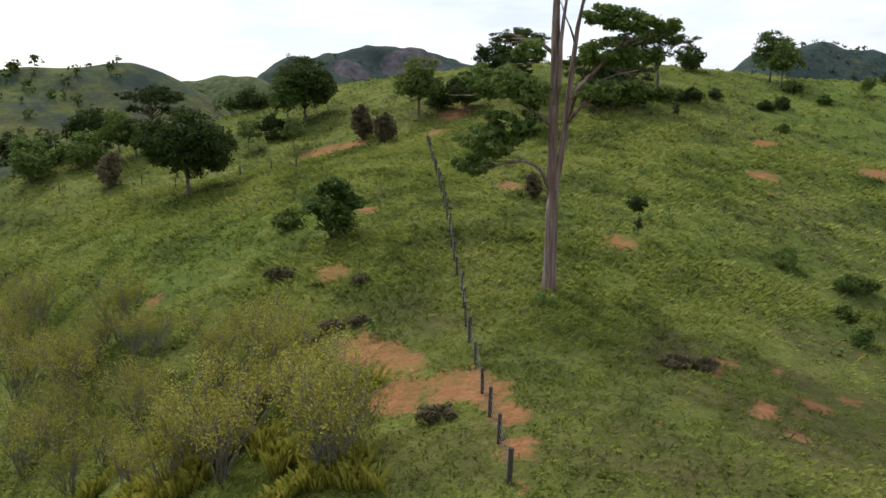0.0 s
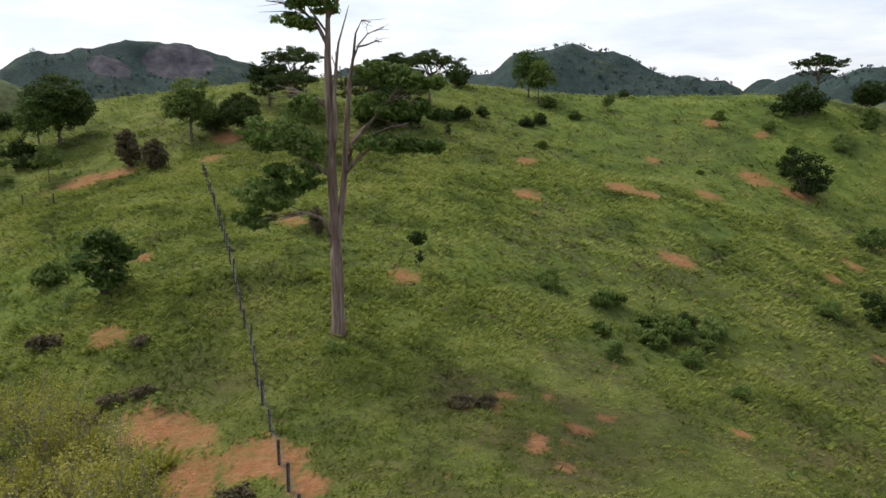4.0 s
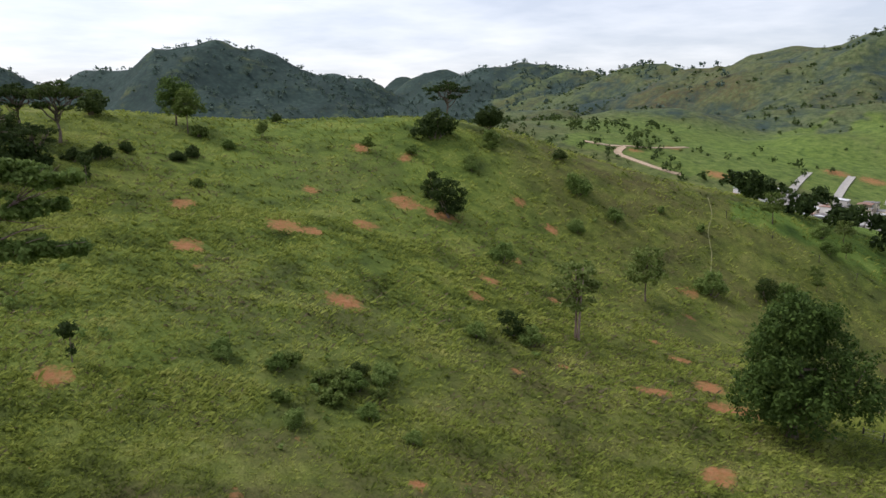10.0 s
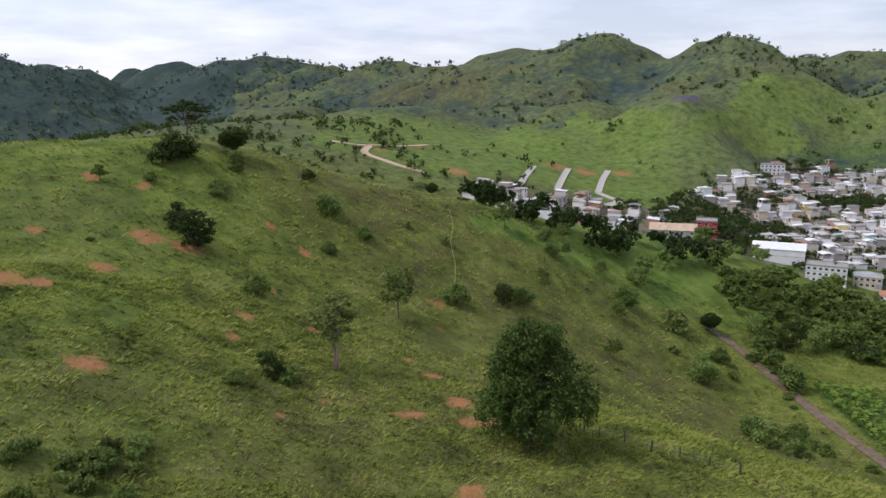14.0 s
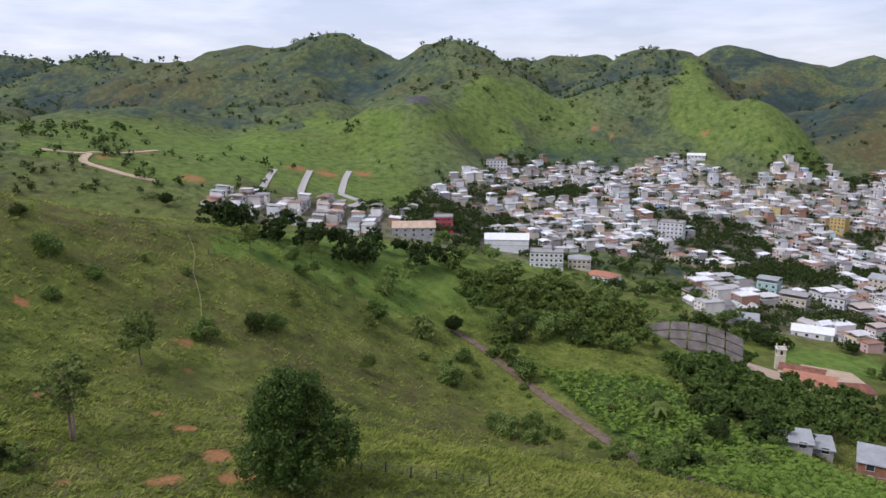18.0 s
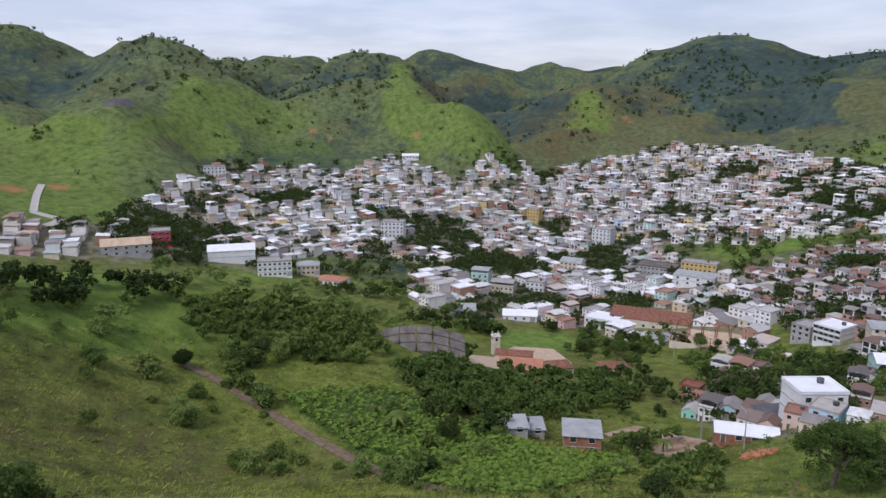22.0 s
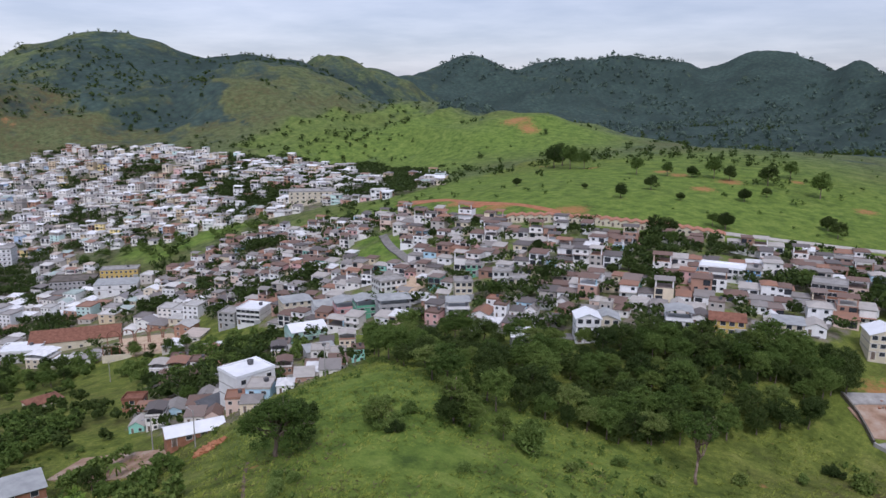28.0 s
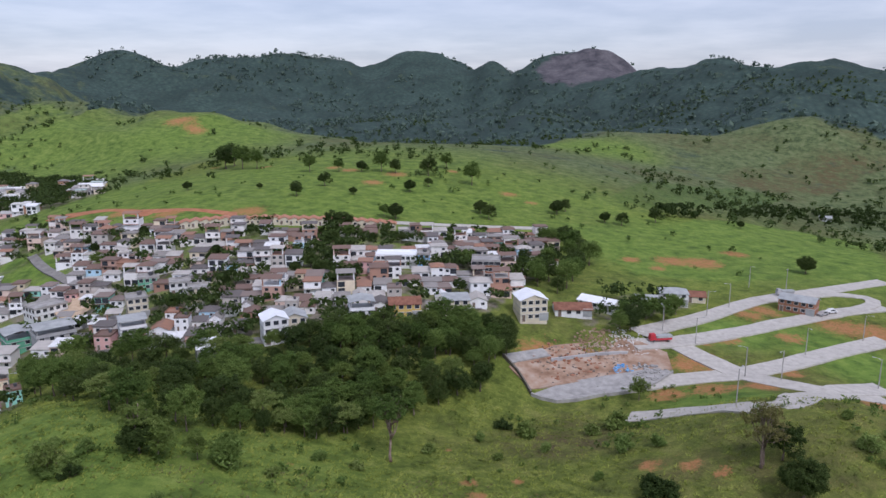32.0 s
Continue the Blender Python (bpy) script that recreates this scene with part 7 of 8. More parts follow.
landmark("green_row_house", "green house with a sheet-roofed terrace", 158.0, -196.8, 9, 10, 2, "terrace", M_GREEN, M_SHEET, turn=12, sides="se", every=2.6, seed=11)
landmark("grey_row_house", "grey house with a sheet-roofed terrace", 144.5, -195.7, 13, 10, 2, "terrace", M_GREYWALL, M_SHEET, turn=12, sides="se", every=2.6, seed=12)
landmark("white_corner_house", "white corner house with rows of dark windows", 164.1, -219.4, 13, 10, 2, "flat", M_WHITE, M_CONCRETE, turn=25, sides="sew", every=2.1, seed=13)
landmark("grey_shed", "low shed with a grey sheet roof above the pasture", 150.3, -163.8, 11, 7, 1, "shed", M_GREYWALL, M_SHEET, turn=14, sides="s", every=3, seed=14)
landmark("tall_white_house", "tall grey-white house with a white roof and water tank", 134.8, -119.7, 11, 9, 3, "flat", M_WHITE, M_SHEET_WHITE, turn=30, sides="se", every=3.0, sh=2.9, seed=15, sparse=0.8)
landmark("white_roofed_shed", "open brown shed under a bright white sheet roof", 127.5, -97.0, 15, 7, 1, "gable", M_BRICK, M_SHEET_WHITE, turn=8, sides="s", every=3, seed=17)
landmark("dark_roofed_shed", "low workshop with dark roof sheets", 144.0, -117.5, 11, 7, 1, "shed", M_GREYWALL, M_SHEET_DARK, turn=35, sides="s", every=3, seed=18)
landmark("red_brick_shell", "roofless unfinished red brick house", 184.6, -120.0, 7, 6, 2, "flat", M_BRICK, M_TILE_RED, turn=-20, sides="se", every=3, seed=19)
landmark("sports_hall", "long hall with a rust-red tiled roof", 333.2, -188.8, 40, 20, 1, "gable", M_CREAM, M_TILE_RED, turn=-8, sides="se", every=5, sh=4.4, seed=20)
landmark("white_corner_shop", "white two-storey shop with a flat white roof", 336.6, -163.5, 17, 13, 2, "flat", M_WHITE, M_SHEET_WHITE, turn=-20, sides="se", every=2.8, seed=21)
landmark("blue_grey_shed", "shed with a blue-grey roof", 361.9, -92.0, 16, 12, 1, "shed", M_GREYWALL, M_SHEET, sides="s", every=4, seed=22)
landmark("arched_shed", "low hall with a white curved roof", 356.2, -123.5, 18, 11, 1, "gable", M_WHITE, M_SHEET_WHITE, sides="s", every=4, seed=23)
landmark("yellow_building", "yellow two-storey building beside the avenue", 407.5, -262.6, 22, 10, 2, "flat", M_YELLOW, M_CONCRETE, turn=-12, sides="sew", every=2.6, seed=24)
landmark("market_hall", "dark grey two-storey market building", 428.8, -244.8, 26, 16, 2, "flat", M_GREYWALL, M_CONCRETE_DARK, turn=-12, sides="se", every=2.6, seed=25)
landmark("pale_blue_hall", "pale blue-grey hall with sheet roof", 388.5, -247.8, 24, 14, 2, "shed", M_WHITE, M_SHEET, turn=-12, sides="s", every=5, seed=26)
landmark("school", "large cream school block with flat roofs", 368.5, -397.3, 34, 16, 3, "flat", M_CREAM, M_CONCRETE, sides="s", every=4, seed=27)
landmark("pink_tower_block", "tall pale pink apartment block", 527.0, -251.0, 15, 12, 5, "flat", M_WHITE, M_CONCRETE, turn=-20, sides="sw", every=2.6, seed=28)
landmark("yellow_tower_block", "narrow yellow apartment block", 604.8, -220.7, 11, 10, 4, "flat", M_YELLOW, M_CONCRETE, turn=-20, sides="s", every=2.6, seed=29)
landmark("white_tower_block", "white four-storey block with blank walls", 530.2, -82.1, 17, 12, 4, "flat", M_WHITE, M_CONCRETE, turn=-10, sides="s", every=2.8, seed=30)
landmark("green_house", "pale green three-storey house", 425.8, -121.7, 11, 10, 3, "terrace", M_MINT, M_SHEET, turn=-15, sides="se", every=2.8, seed=31)
landmark("cream_house", "cream two-storey house with balconies", 410.3, -131.4, 14, 10, 2, "terrace", M_CREAM, M_CONCRETE, turn=-15, sides="se", every=2.6, seed=32)
landmark("white_house_low", "white three-storey house near the trees", 409.4, -152.1, 11, 9, 3, "flat", M_WHITE, M_CONCRETE, turn=-15, sides="se", every=2.6, seed=33)
landmark("cream_shop", "cream building with a grey roof by the avenue", 462.1, -198.1, 15, 12, 3, "gable", M_CREAM, M_SHEET, turn=-18, sides="se", every=2.8, seed=34)
landmark("slim_white_house", "slim white three-storey house on the slope", 66.0, -177.6, 6.5, 6.8, 3, "gable", M_WHITE, M_SHEET_WHITE, turn=10, sides="se", every=2.1, seed=40, below=3, sh=2.15)
landmark("grey_gabled_house", "cream house with a grey sheet roof", 63.1, -184.6, 6.8, 6.8, 2, "gable", M_CREAM, M_SHEET, turn=6, sides="se", every=2.2, seed=41, sh=2.15)
landmark("cream_tall_house", "cream three-storey house with balconies", 123.6, -208.4, 6.1, 6.8, 3, "flat", M_CREAM, M_CONCRETE, turn=6, sides="se", every=1.8, seed=42, sh=2.15)
landmark("terraced_shop", "house with covered terrace and coloured shop front", 113.7, -188.6, 7.2, 6.8, 2, "terrace", M_WHITE, M_SHEET, turn=6, sides="se", every=1.9, seed=43, sh=2.15)
landmark("long_white_house", "long white two-storey house with rows of windows", 47.6, -254.7, 14.4, 8.4, 2, "flat", M_WHITE, M_SHEET_WHITE, turn=-4, sides="s", every=1.8, seed=44, sh=2.15)
landmark("blue_house", "pale blue house with pillars", 39.2, -260.7, 6.1, 6.8, 2, "flat", M_BLUE, M_CONCRETE, sides="s", every=1.8, seed=45, sh=2.15)
landmark("brick_building", "unfinished three-storey bare brick building", 14.4, -251.9, 9.9, 8.4, 3, "flat", M_BRICK, M_CONCRETE, sides="s", every=1.8, wide=True, seed=46, sh=2.15)
landmark("cream_slope_house", "cream three-storey house beside the wood", -1.9, -214.1, 8.4, 8.4, 3, "gable", M_CREAM, M_SHEET_WHITE, turn=18, sides="se", every=1.8, seed=47, sh=2.15)
landmark("red_roofed_hall", "low white hall with a red sheet roof", -15.0, -221.4, 11.4, 6.8, 1, "gable", M_WHITE, M_TILE_RED, turn=10, sides="s", every=2.4, seed=48, sh=2.15)
landmark("yellow_slope_house", "yellow house with white balcony", 34.6, -200.2, 9.1, 6.8, 2, "gable", M_YELLOW, M_TILE_RED, turn=5, sides="s", every=1.9, seed=49, sh=2.15)
landmark("pale_yellow_house", "pale yellow house with a sheet roof", 20.4, -208.4, 7.6, 6.1, 2, "shed", M_CREAM, M_SHEET, turn=8, sides="s", every=2.1, seed=50, sh=2.15)
landmark("white_terrace_house", "white two-storey house with stairs", 45.5, -192.0, 6.8, 6.8, 2, "terrace", M_WHITE, M_SHEET, turn=6, sides="s", every=1.9, seed=51, sh=2.15)
landmark("white_gabled_house", "white-roofed house at the slope's foot", 27.9, -192.4, 8.4, 6.1, 1, "gable", M_WHITE, M_SHEET_WHITE, turn=8, sides="s", every=2.4, seed=52, sh=2.15)
landmark("street_shed", "tall narrow shed with a white roof by the wood", 78.8, -164.1, 5.3, 6.1, 2, "shed", M_GREYWALL, M_SHEET_WHITE, turn=6, sides="s", every=2.4, seed=53, sh=2.15)
landmark("green_fronted_house", "green house with a white band", 131.8, -230.0, 6.1, 6.1, 2, "flat", M_GREEN, M_CONCRETE, sides="s", every=1.9, seed=54, sh=2.15)
landmark("white_pair_house", "white house with plain walls", 116.1, -223.2, 6.8, 6.1, 2, "flat", M_WHITE, M_CONCRETE, sides="s", every=2.1, seed=55, sh=2.15)
landmark("cream_pair_house", "cream house with covered front", 106.1, -216.6, 6.8, 6.1, 2, "flat", M_CREAM, M_CONCRETE, sides="s", every=2.1, seed=56, sh=2.15)
landmark("river_house", "low house with a long white roof", -24.0, -229.6, 12.2, 6.1, 1, "gable", M_WHITE, M_SHEET_WHITE, turn=-25, sides="s", every=2.4, seed=57, sh=2.15)
landmark("row_house", "pale house in a row above the new road", -40.8, -240.4, 8.4, 6.1, 1, "gable", M_CREAM, M_SHEET, turn=10, sides="s", every=2.4, seed=58, sh=2.15)
landmark("row_house", "white house with a hipped roof above the new road", -50.0, -245.7, 9.1, 6.8, 2, "hip", M_WHITE, M_SHEET, turn=10, sides="s", every=2.4, seed=59, sh=2.15)
landmark("row_house", "small house with a brown roof above the new road", -58.5, -252.5, 6.8, 6.1, 1, "gable", M_CREAM, M_TILE_RED, turn=10, sides="s", every=2.4, seed=60, sh=2.15)
landmark("site_house", "unfinished brick house with a blue-grey sheet roof", -93.3, -252.6, 11.4, 6.8, 2, "gable", M_BRICK, M_SHEET, turn=-12, sides="s", every=2.1, seed=61, sh=2.15)
landmark("farmhouse", "small white farmhouse among trees", -200.9, -524.6, 7.6, 6.1, 1, "gable", M_WHITE, M_SHEET, sides="s", every=2.4, seed=62, sh=2.15)
landmark("hilltop_house", "white house above the town", 712.1, -127.9, 16, 9, 1, "gable", M_WHITE, M_SHEET_WHITE, sides="s", every=3, seed=63)
landmark("hillside_block", "white three-storey block at the upper edge of town", 642.4, 53.1, 18, 10, 3, "flat", M_WHITE, M_CONCRETE, sides="s", every=3, seed=64)
landmark("barn_house", "brick two-storey house under a grey sheet roof", 137.2, -63.0, 9.5, 8.5, 2, "shed", M_BRICK, M_SHEET, turn=4, sides="se", every=2.8, seed=65)
landmark("farm_shed", "low farm shed with stained roof sheets", 137.0, -46.2, 7, 5, 1, "shed", M_GREYWALL, M_SHEET, turn=10, sides="s", every=3, sh=1.7, seed=66)
landmark("farm_shed", "small lean-to shed beside the barn house", 140.5, -51.9, 6, 5, 1, "shed", M_CONCRETE, M_SHEET, turn=10, sides="s", every=3, sh=1.6, seed=67)
landmark("chapel", "low chapel hall with an orange tiled roof", 203.2, -71.5, 13, 10, 1, "gable", M_CREAM, M_TILE_ORANGE, turn=-4, sides="s", every=2.8, sh=2.6, seed=68, category="church")
landmark("chapel_wing", "chapel wing with a dark red hipped roof", 229.1, -93.4, 11, 8, 1, "hip", M_CREAM, M_TILE_RED, turn=20, sides="s", every=2.8, sh=2.4, seed=69, category="church")
landmark("chapel_wing", "chapel wing with weathered red roof tiles", 251.6, -85.6, 14, 6, 1, "gable", M_CREAM, M_TILE_RED, turn=-6, sides="s", every=2.8, sh=3.2, seed=70, category="church")
landmark("tiled_house", "house with a red tiled roof and awning", 244.7, -123.7, 13, 9, 1, "hip", M_CREAM, M_TILE_RED, turn=20, sides="s", every=2.8, seed=71)
landmark("red_tiled_villa", "villa with a broad red tiled roof", 409.6, -27.3, 18, 10, 1, "hip", M_WHITE, M_TILE_ORANGE, turn=-25, sides="s", every=3, seed=72)



class Many:
    """Plain far houses gathered into one mesh."""

    def __init__(self):
        self.s = Shape()

    def put(self, x, y, turn, w, d, h, kind, r):
        s = Shape()
        s.box(-w / 2, -d / 2, -7, w / 2, d / 2, h, 0)
        o = 0.3
        if kind == 0:
            s.box(-w / 2 - o, -d / 2 - o, h, w / 2 + o, d / 2 + o, h + 0.3, 1)
        elif kind == 1:
            s.hip(-w / 2 - o, -d / 2 - o, w / 2 + o, d / 2 + o, h + 0.15, min(w, d) * 0.2, slot=1)
        elif kind == 2:
            s.shed(-w / 2 - o, -d / 2 - o, w / 2 + o, d / 2 + o, h + 0.3, h + 1.0, slot=1)
        else:
            s.box(-w / 2, -d / 2, h, w / 2, d / 2, h + 0.15, 1)
            s.gable(-w / 2 - o, -d / 2 - o, w / 2 + o, d / 2 + o, h + 2.5, 0.7, 0.12, slot=1)
            for px in (-w / 2 + 0.3, w / 2 - 0.3):
                s.box(px - 0.2, -d / 2 + 0.1, h + 0.15, px + 0.2, -d / 2 + 0.5, h + 2.55, 0)
        n = max(2, int(w / 3))
        for k in range(int(round(h / 2.15))):
            for q in range(n):
                if r.random() < 0.8:
                    # Wide dark panels stand for the shade in balconies and open fronts.
                    u, big = (q + 0.5) / n * w - w / 2, r.random() < 0.3
                    half, low, top = (1.05, 0.1, 1.85) if big else (0.55, 0.75, 1.65)
                    s.box(u - half, -d / 2 - 0.05, 2.15 * k + low, u + half, -d / 2 + 0.05, 2.15 * k + top, 2)
            if k and r.random() < 0.45:
                s.box(-w / 2 - 0.1, -d / 2 - 0.9, 2.15 * k - 0.15, w / 2 + 0.1, -d / 2, 2.15 * k, 1)
        m = pose(x, y, ground_at(x, y) + 0.1, 0, 0, turn)
        p = s.placed(m)
        self.s.add(p.v, p.f)
        self.s.k[-len(p.f):] = p.k


def steep(x, y):
    """How far the ground rises over ten metres, both ways."""
    z = ground(np.array([x + 5, x - 5, x, x]), np.array([y, y, y + 5, y - 5]))
    return abs(z[0] - z[1]) + abs(z[2] - z[3])


def quarter(poly, heading, lot, deep, street, models, seed, near_only, many, skip=0.05, tall=0.3, jitter=0.6, green=0.0, wild=0.2):
    """Rows of houses back to back along streets, inside a boundary."""
    r = np.random.default_rng(seed)
    p = np.array(poly)
    c, lo, hi = p.mean(0), p.min(0), p.max(0)
    a = math.radians(heading)
    U, V = np.array([math.cos(a), math.sin(a)]), np.array([-math.sin(a), math.cos(a)])
    reach = np.abs(p - c).max() * 1.5
    made = 0
    v, row = -reach, 0
    while v < reach:
        u = -reach + r.random() * lot
        block = 0.0
        while u < reach:
            w = lot * (0.75 + 0.5 * r.random())
            x, y = c + U * (u + w / 2) + V * (v + jitter * r.normal())
            if block > 75:
                u += street
                block = 0.0
                continue
            ok = lo[0] < x < hi[0] and lo[1] < y < hi[1] and inside(poly, np.array([x]), np.array([y]))[0]
            flat = ok and steep(x, y) < 15
            leafy = ok and fbm(np.array([x]), np.array([y]), 46 if wild < 0.25 else 26, 3, seed + 5)[0] > wild
            if ok and flat and not leafy and r.random() > skip and (green == 0 or fbm(np.array([x]), np.array([y]), 70, 2, seed)[0] > green - 0.6) and free(x, y, min(w, deep) * 0.5):
                turn = heading + (180 if row % 2 else 0) + r.normal() * 2
                if math.cos(math.radians(turn - facing(x, y))) < 0:
                    turn += 180
                dist = math.hypot(x, y)
                if dist < near_only:
                    model = models[r.integers(len(models))]
                    house(model, x, y, turn, (w - 0.4) / max(8.0, model_width[model.name]))
                else:
                    h = 2.15 * (1 + (r.random() < tall + 0.25) + (r.random() < tall) + (r.random() < tall * 0.25))
                    many.put(x, y, turn, w - 0.3, deep - 1.0, h, int(r.choice([0, 0, 0, 1, 2, 2, 3])), r)
                made += 1
            elif ok and free(x, y, 3):
                TREES.append((x, y))
                if leafy:
                    TREES.append((x + 3 * r.normal(), y + 3 * r.normal()))
            u += w
            block += w
        v += deep + (street if row % 2 else 0.6)
        row += 1
    return made


TREES = []
model_width = {"bungalow": 9, "two_storey_house": 8, "terrace_house": 9, "small_house": 8, "apartment_house": 10, "gabled_house": 9, "long_house": 14,
               "hill_bungalow": 8, "hill_house": 8, "hill_terrace_house": 8, "brick_house": 8, "hill_gabled_house": 8}
far_a, far_b = Many(), Many()
# open green banks inside the hillside quarter
TAKEN += [(276, -188, 12), (264, -186, 9), (291, -189, 10), (280, -196, 8), (202.2, -264.2, 11), (183.6, -249.2, 8), (223.0, -280.9, 8), (166.1, -215.8, 9), (176.1, -218.6, 7), (156.5, -215.0, 6), (410.6, -295.4, 8), (408.3, -313.6, 8), (402.8, -330.2, 8), (396.7, -346.7, 8), (391.4, -361.6, 7)]
ROW_HOUSE = building("row_house", "small new house with an orange tile roof in a row", "house", 5.4, 6.5, 1, "gable", M_CREAM, M_TILE_ORANGE, sides="s", every=2.6, group="row of new houses", seed=21)
row_a, row_b = np.array((147.9, -292.6)), np.array((61.9, -312.7))
for k in range(22):
    x, y = row_a + (row_b - row_a) * k / 21
    house(ROW_HOUSE, float(x), float(y), facing(x, y), 1.0)
    TAKEN.append((float(x), float(y), 2.5))
quarter(NEAR_TOWN, 24, 8.0, 8.4, 6.0, MODELS, 41, 900, far_a)
quarter(LOW_QUARTER, 40, 5.8, 6.4, 5.0, HILL_LOW, 42, 900, far_b, skip=0.34)
quarter(SLOPE_QUARTER, 12, 5.6, 6.6, 3.6, HILL_LOW, 43, 225, far_b, skip=0.22, tall=0.06, green=0.0, wild=0.26)
quarter(RIVER_ROW, 30, 9, 9, 6, HILL_MODELS, 45, 900, far_b, skip=0.1)
quarter(OLD_TOWN, 24, 6.6, 7.2, 4.6, MODELS, 44, 375, far_a, skip=0.17, tall=0.24)
quarter(EAST_END, 20, 6.8, 7.4, 4.8, MODELS, 47, 100, far_a, skip=0.15, tall=0.2)
quarter(WEST_END, 8, 7.5, 8, 5, MODELS, 46, 300, far_a, skip=0.08, tall=0.1)
tagged(new("distant_houses", far_a.s.mesh("distant_houses", M_WALLS_FAR, M_ROOFS_FAR, M_GLASS)), "densely packed distant white and grey town houses", "houses", kind="stuff")
M_HILL_FAR_W, M_HILL_FAR_R = varied("far_hill_walls", HILL_STOPS, False), varied("far_hill_roofs", HILLROOF_STOPS, False, 0.75, 0.6, 1.0)
tagged(new("distant_hill_houses", far_b.s.mesh("distant_hill_houses", M_HILL_FAR_W, M_HILL_FAR_R, M_GLASS)), "densely packed distant brick and plaster hillside houses", "houses", kind="stuff")
rt = np.random.default_rng(9)
near_trees = [p for p in TREES if math.hypot(*p) < 330][::3][:75]
for x, y in near_trees:
    plant([FOREST_B, FOREST_A, MANGO, SHRUB_B][rt.integers(4)], x, y, 0.4 + 0.35 * rt.random(), "dark green garden tree between houses")
used = set(near_trees)
rest = np.array([p for p in TREES if p not in used])
zz = ground(rest[:, 0], rest[:, 1])
ss = 0.5 + 0.4 * rt.random(len(rest))
cc = np.concatenate([np.stack([rest[:, 0] + rt.normal(size=len(rest)) * 2.0, rest[:, 1] + rt.normal(size=len(rest)) * 2.0, zz + ss * (4 + 2.5 * rt.random(len(rest)))], 1) for _ in range(12)])
tagged(new("town_trees", quads_mesh("town_trees", leaf_cloud(cc, np.tile(ss, 12) * 2.0, 9, 0.72, 0.8, 33), M_LEAF_DARK)), "dark garden trees scattered among the town houses", "trees", kind="stuff")

# ---- roads, tracks, fences and yards ----
def ribbon(name, label, category, pts, width, material, lift=0.14, step=4.0, thick=0.5, kind="structure"):
    """A road laid over the ground along a line of points."""
    P = [np.array(p, float) for p in pts]
    line = []
    for k in range(len(P) - 1):
        a, b, c, d = P[max(k - 1, 0)], P[k], P[k + 1], P[min(k + 2, len(P) - 1)]
        n = max(2, int(np.linalg.norm(c - b) / step))
        for q in range(n):
            t = q / n
            line.append(0.5 * (2 * b + (c - a) * t + (2 * a - 5 * b + 4 * c - d) * t * t + (3 * b - a - 3 * c + d) * t**3))
    line.append(P[-1])
    line = np.array(line)
    tan = np.gradient(line, axis=0)
    tan /= np.linalg.norm(tan, axis=1)[:, None] + 1e-9
    nor = np.stack([-tan[:, 1], tan[:, 0]], 1)
    cross = [-0.5, -0.25, 0, 0.25, 0.5]
    V = []
    for c in cross:
        q = line + nor * width * c
        V.append(np.column_stack([q, ground(q[:, 0], q[:, 1])]))
    V = np.stack(V, 1)
    V[:, :, 2] = np.maximum(V[:, :, 2], V[:, :, 2].mean(1, keepdims=True)) + lift
    n, m = len(line), len(cross)
    low = V[:, [0, -1]] - (0, 0, thick)
    s = Shape()
    verts = list(V.reshape(-1, 3)) + list(low.reshape(-1, 3))
    o = n * m
    f = []
    for i in range(n - 1):
        for j in range(m - 1):
            f.append((i * m + j + 1, i * m + j, (i + 1) * m + j, (i + 1) * m + j + 1))
        f.append((i * m, o + 2 * i, o + 2 * i + 2, (i + 1) * m))
        f.append((i * m + m - 1, (i + 1) * m + m - 1, o + 2 * i + 3, o + 2 * i + 1))
    s.add([tuple(v) for v in verts], f)
    return tagged(new(name, s.mesh(name, material, smooth=False)), label, category, kind=kind)


def pad(name, label, category, pts, material, lift=0.18, kind="structure", level=False):
    """A flat or draped patch of ground inside a boundary."""
    P = np.array(pts)
    c = P.mean(0)
    rings = [P * (k / 5) + c * (1 - k / 5) for k in range(1, 6)]
    z0 = float(np.mean(ground(P[:, 0], P[:, 1])))
    v = [(c[0], c[1], (z0 if level else ground_at(*c)) + lift)]
    for R in rings:
        z = ground(R[:, 0], R[:, 1])
        v += [(a, b, (z0 if level else q) + lift) for (a, b), q in zip(R, z)]
    n = len(P)
    f = [(0, 1 + k, 1 + (k + 1) % n) for k in range(n)]
    for r in range(4):
        f += [(1 + r * n + k, 1 + (r + 1) * n + k, 1 + (r + 1) * n + (k + 1) % n, 1 + r * n + (k + 1) % n) for k in range(n)]
    b = len(v)
    v += [(a, bb, q - 1.2) for a, bb, q in v[1 + 4 * n:]]
    f += [(1 + 4 * n + k, b + k, b + (k + 1) % n, 1 + 4 * n + (k + 1) % n) for k in range(n)]
    return tagged(new(name, Shape().add(v, f).mesh(name, material)), label, category, kind=kind)


ribbon("road", "pale paved road on the new estate", "road", [(-34.5, -212.2), (-54.4, -229.7), (-71.5, -249.4), (-83.5, -262.2), (-106.7, -276.7), (-141.7, -299.8)], 7, M_ROAD)
ribbon("road", "pale paved estate road between clay plots", "road", [(-32.0, -204.9), (-45.7, -209.9), (-64.7, -221.8), (-87.1, -239.9), (-106.0, -252.9), (-126.1, -263.4)], 7, M_ROAD, lift=0.16)
ribbon("road", "pale paved crossroad of the estate", "road", [(-44.7, -208.8), (-50.3, -200.7), (-58.5, -190.7), (-68.8, -182.3), (-77.6, -180.2), (-92.4, -184.2)], 7.5, M_ROAD, lift=0.18)
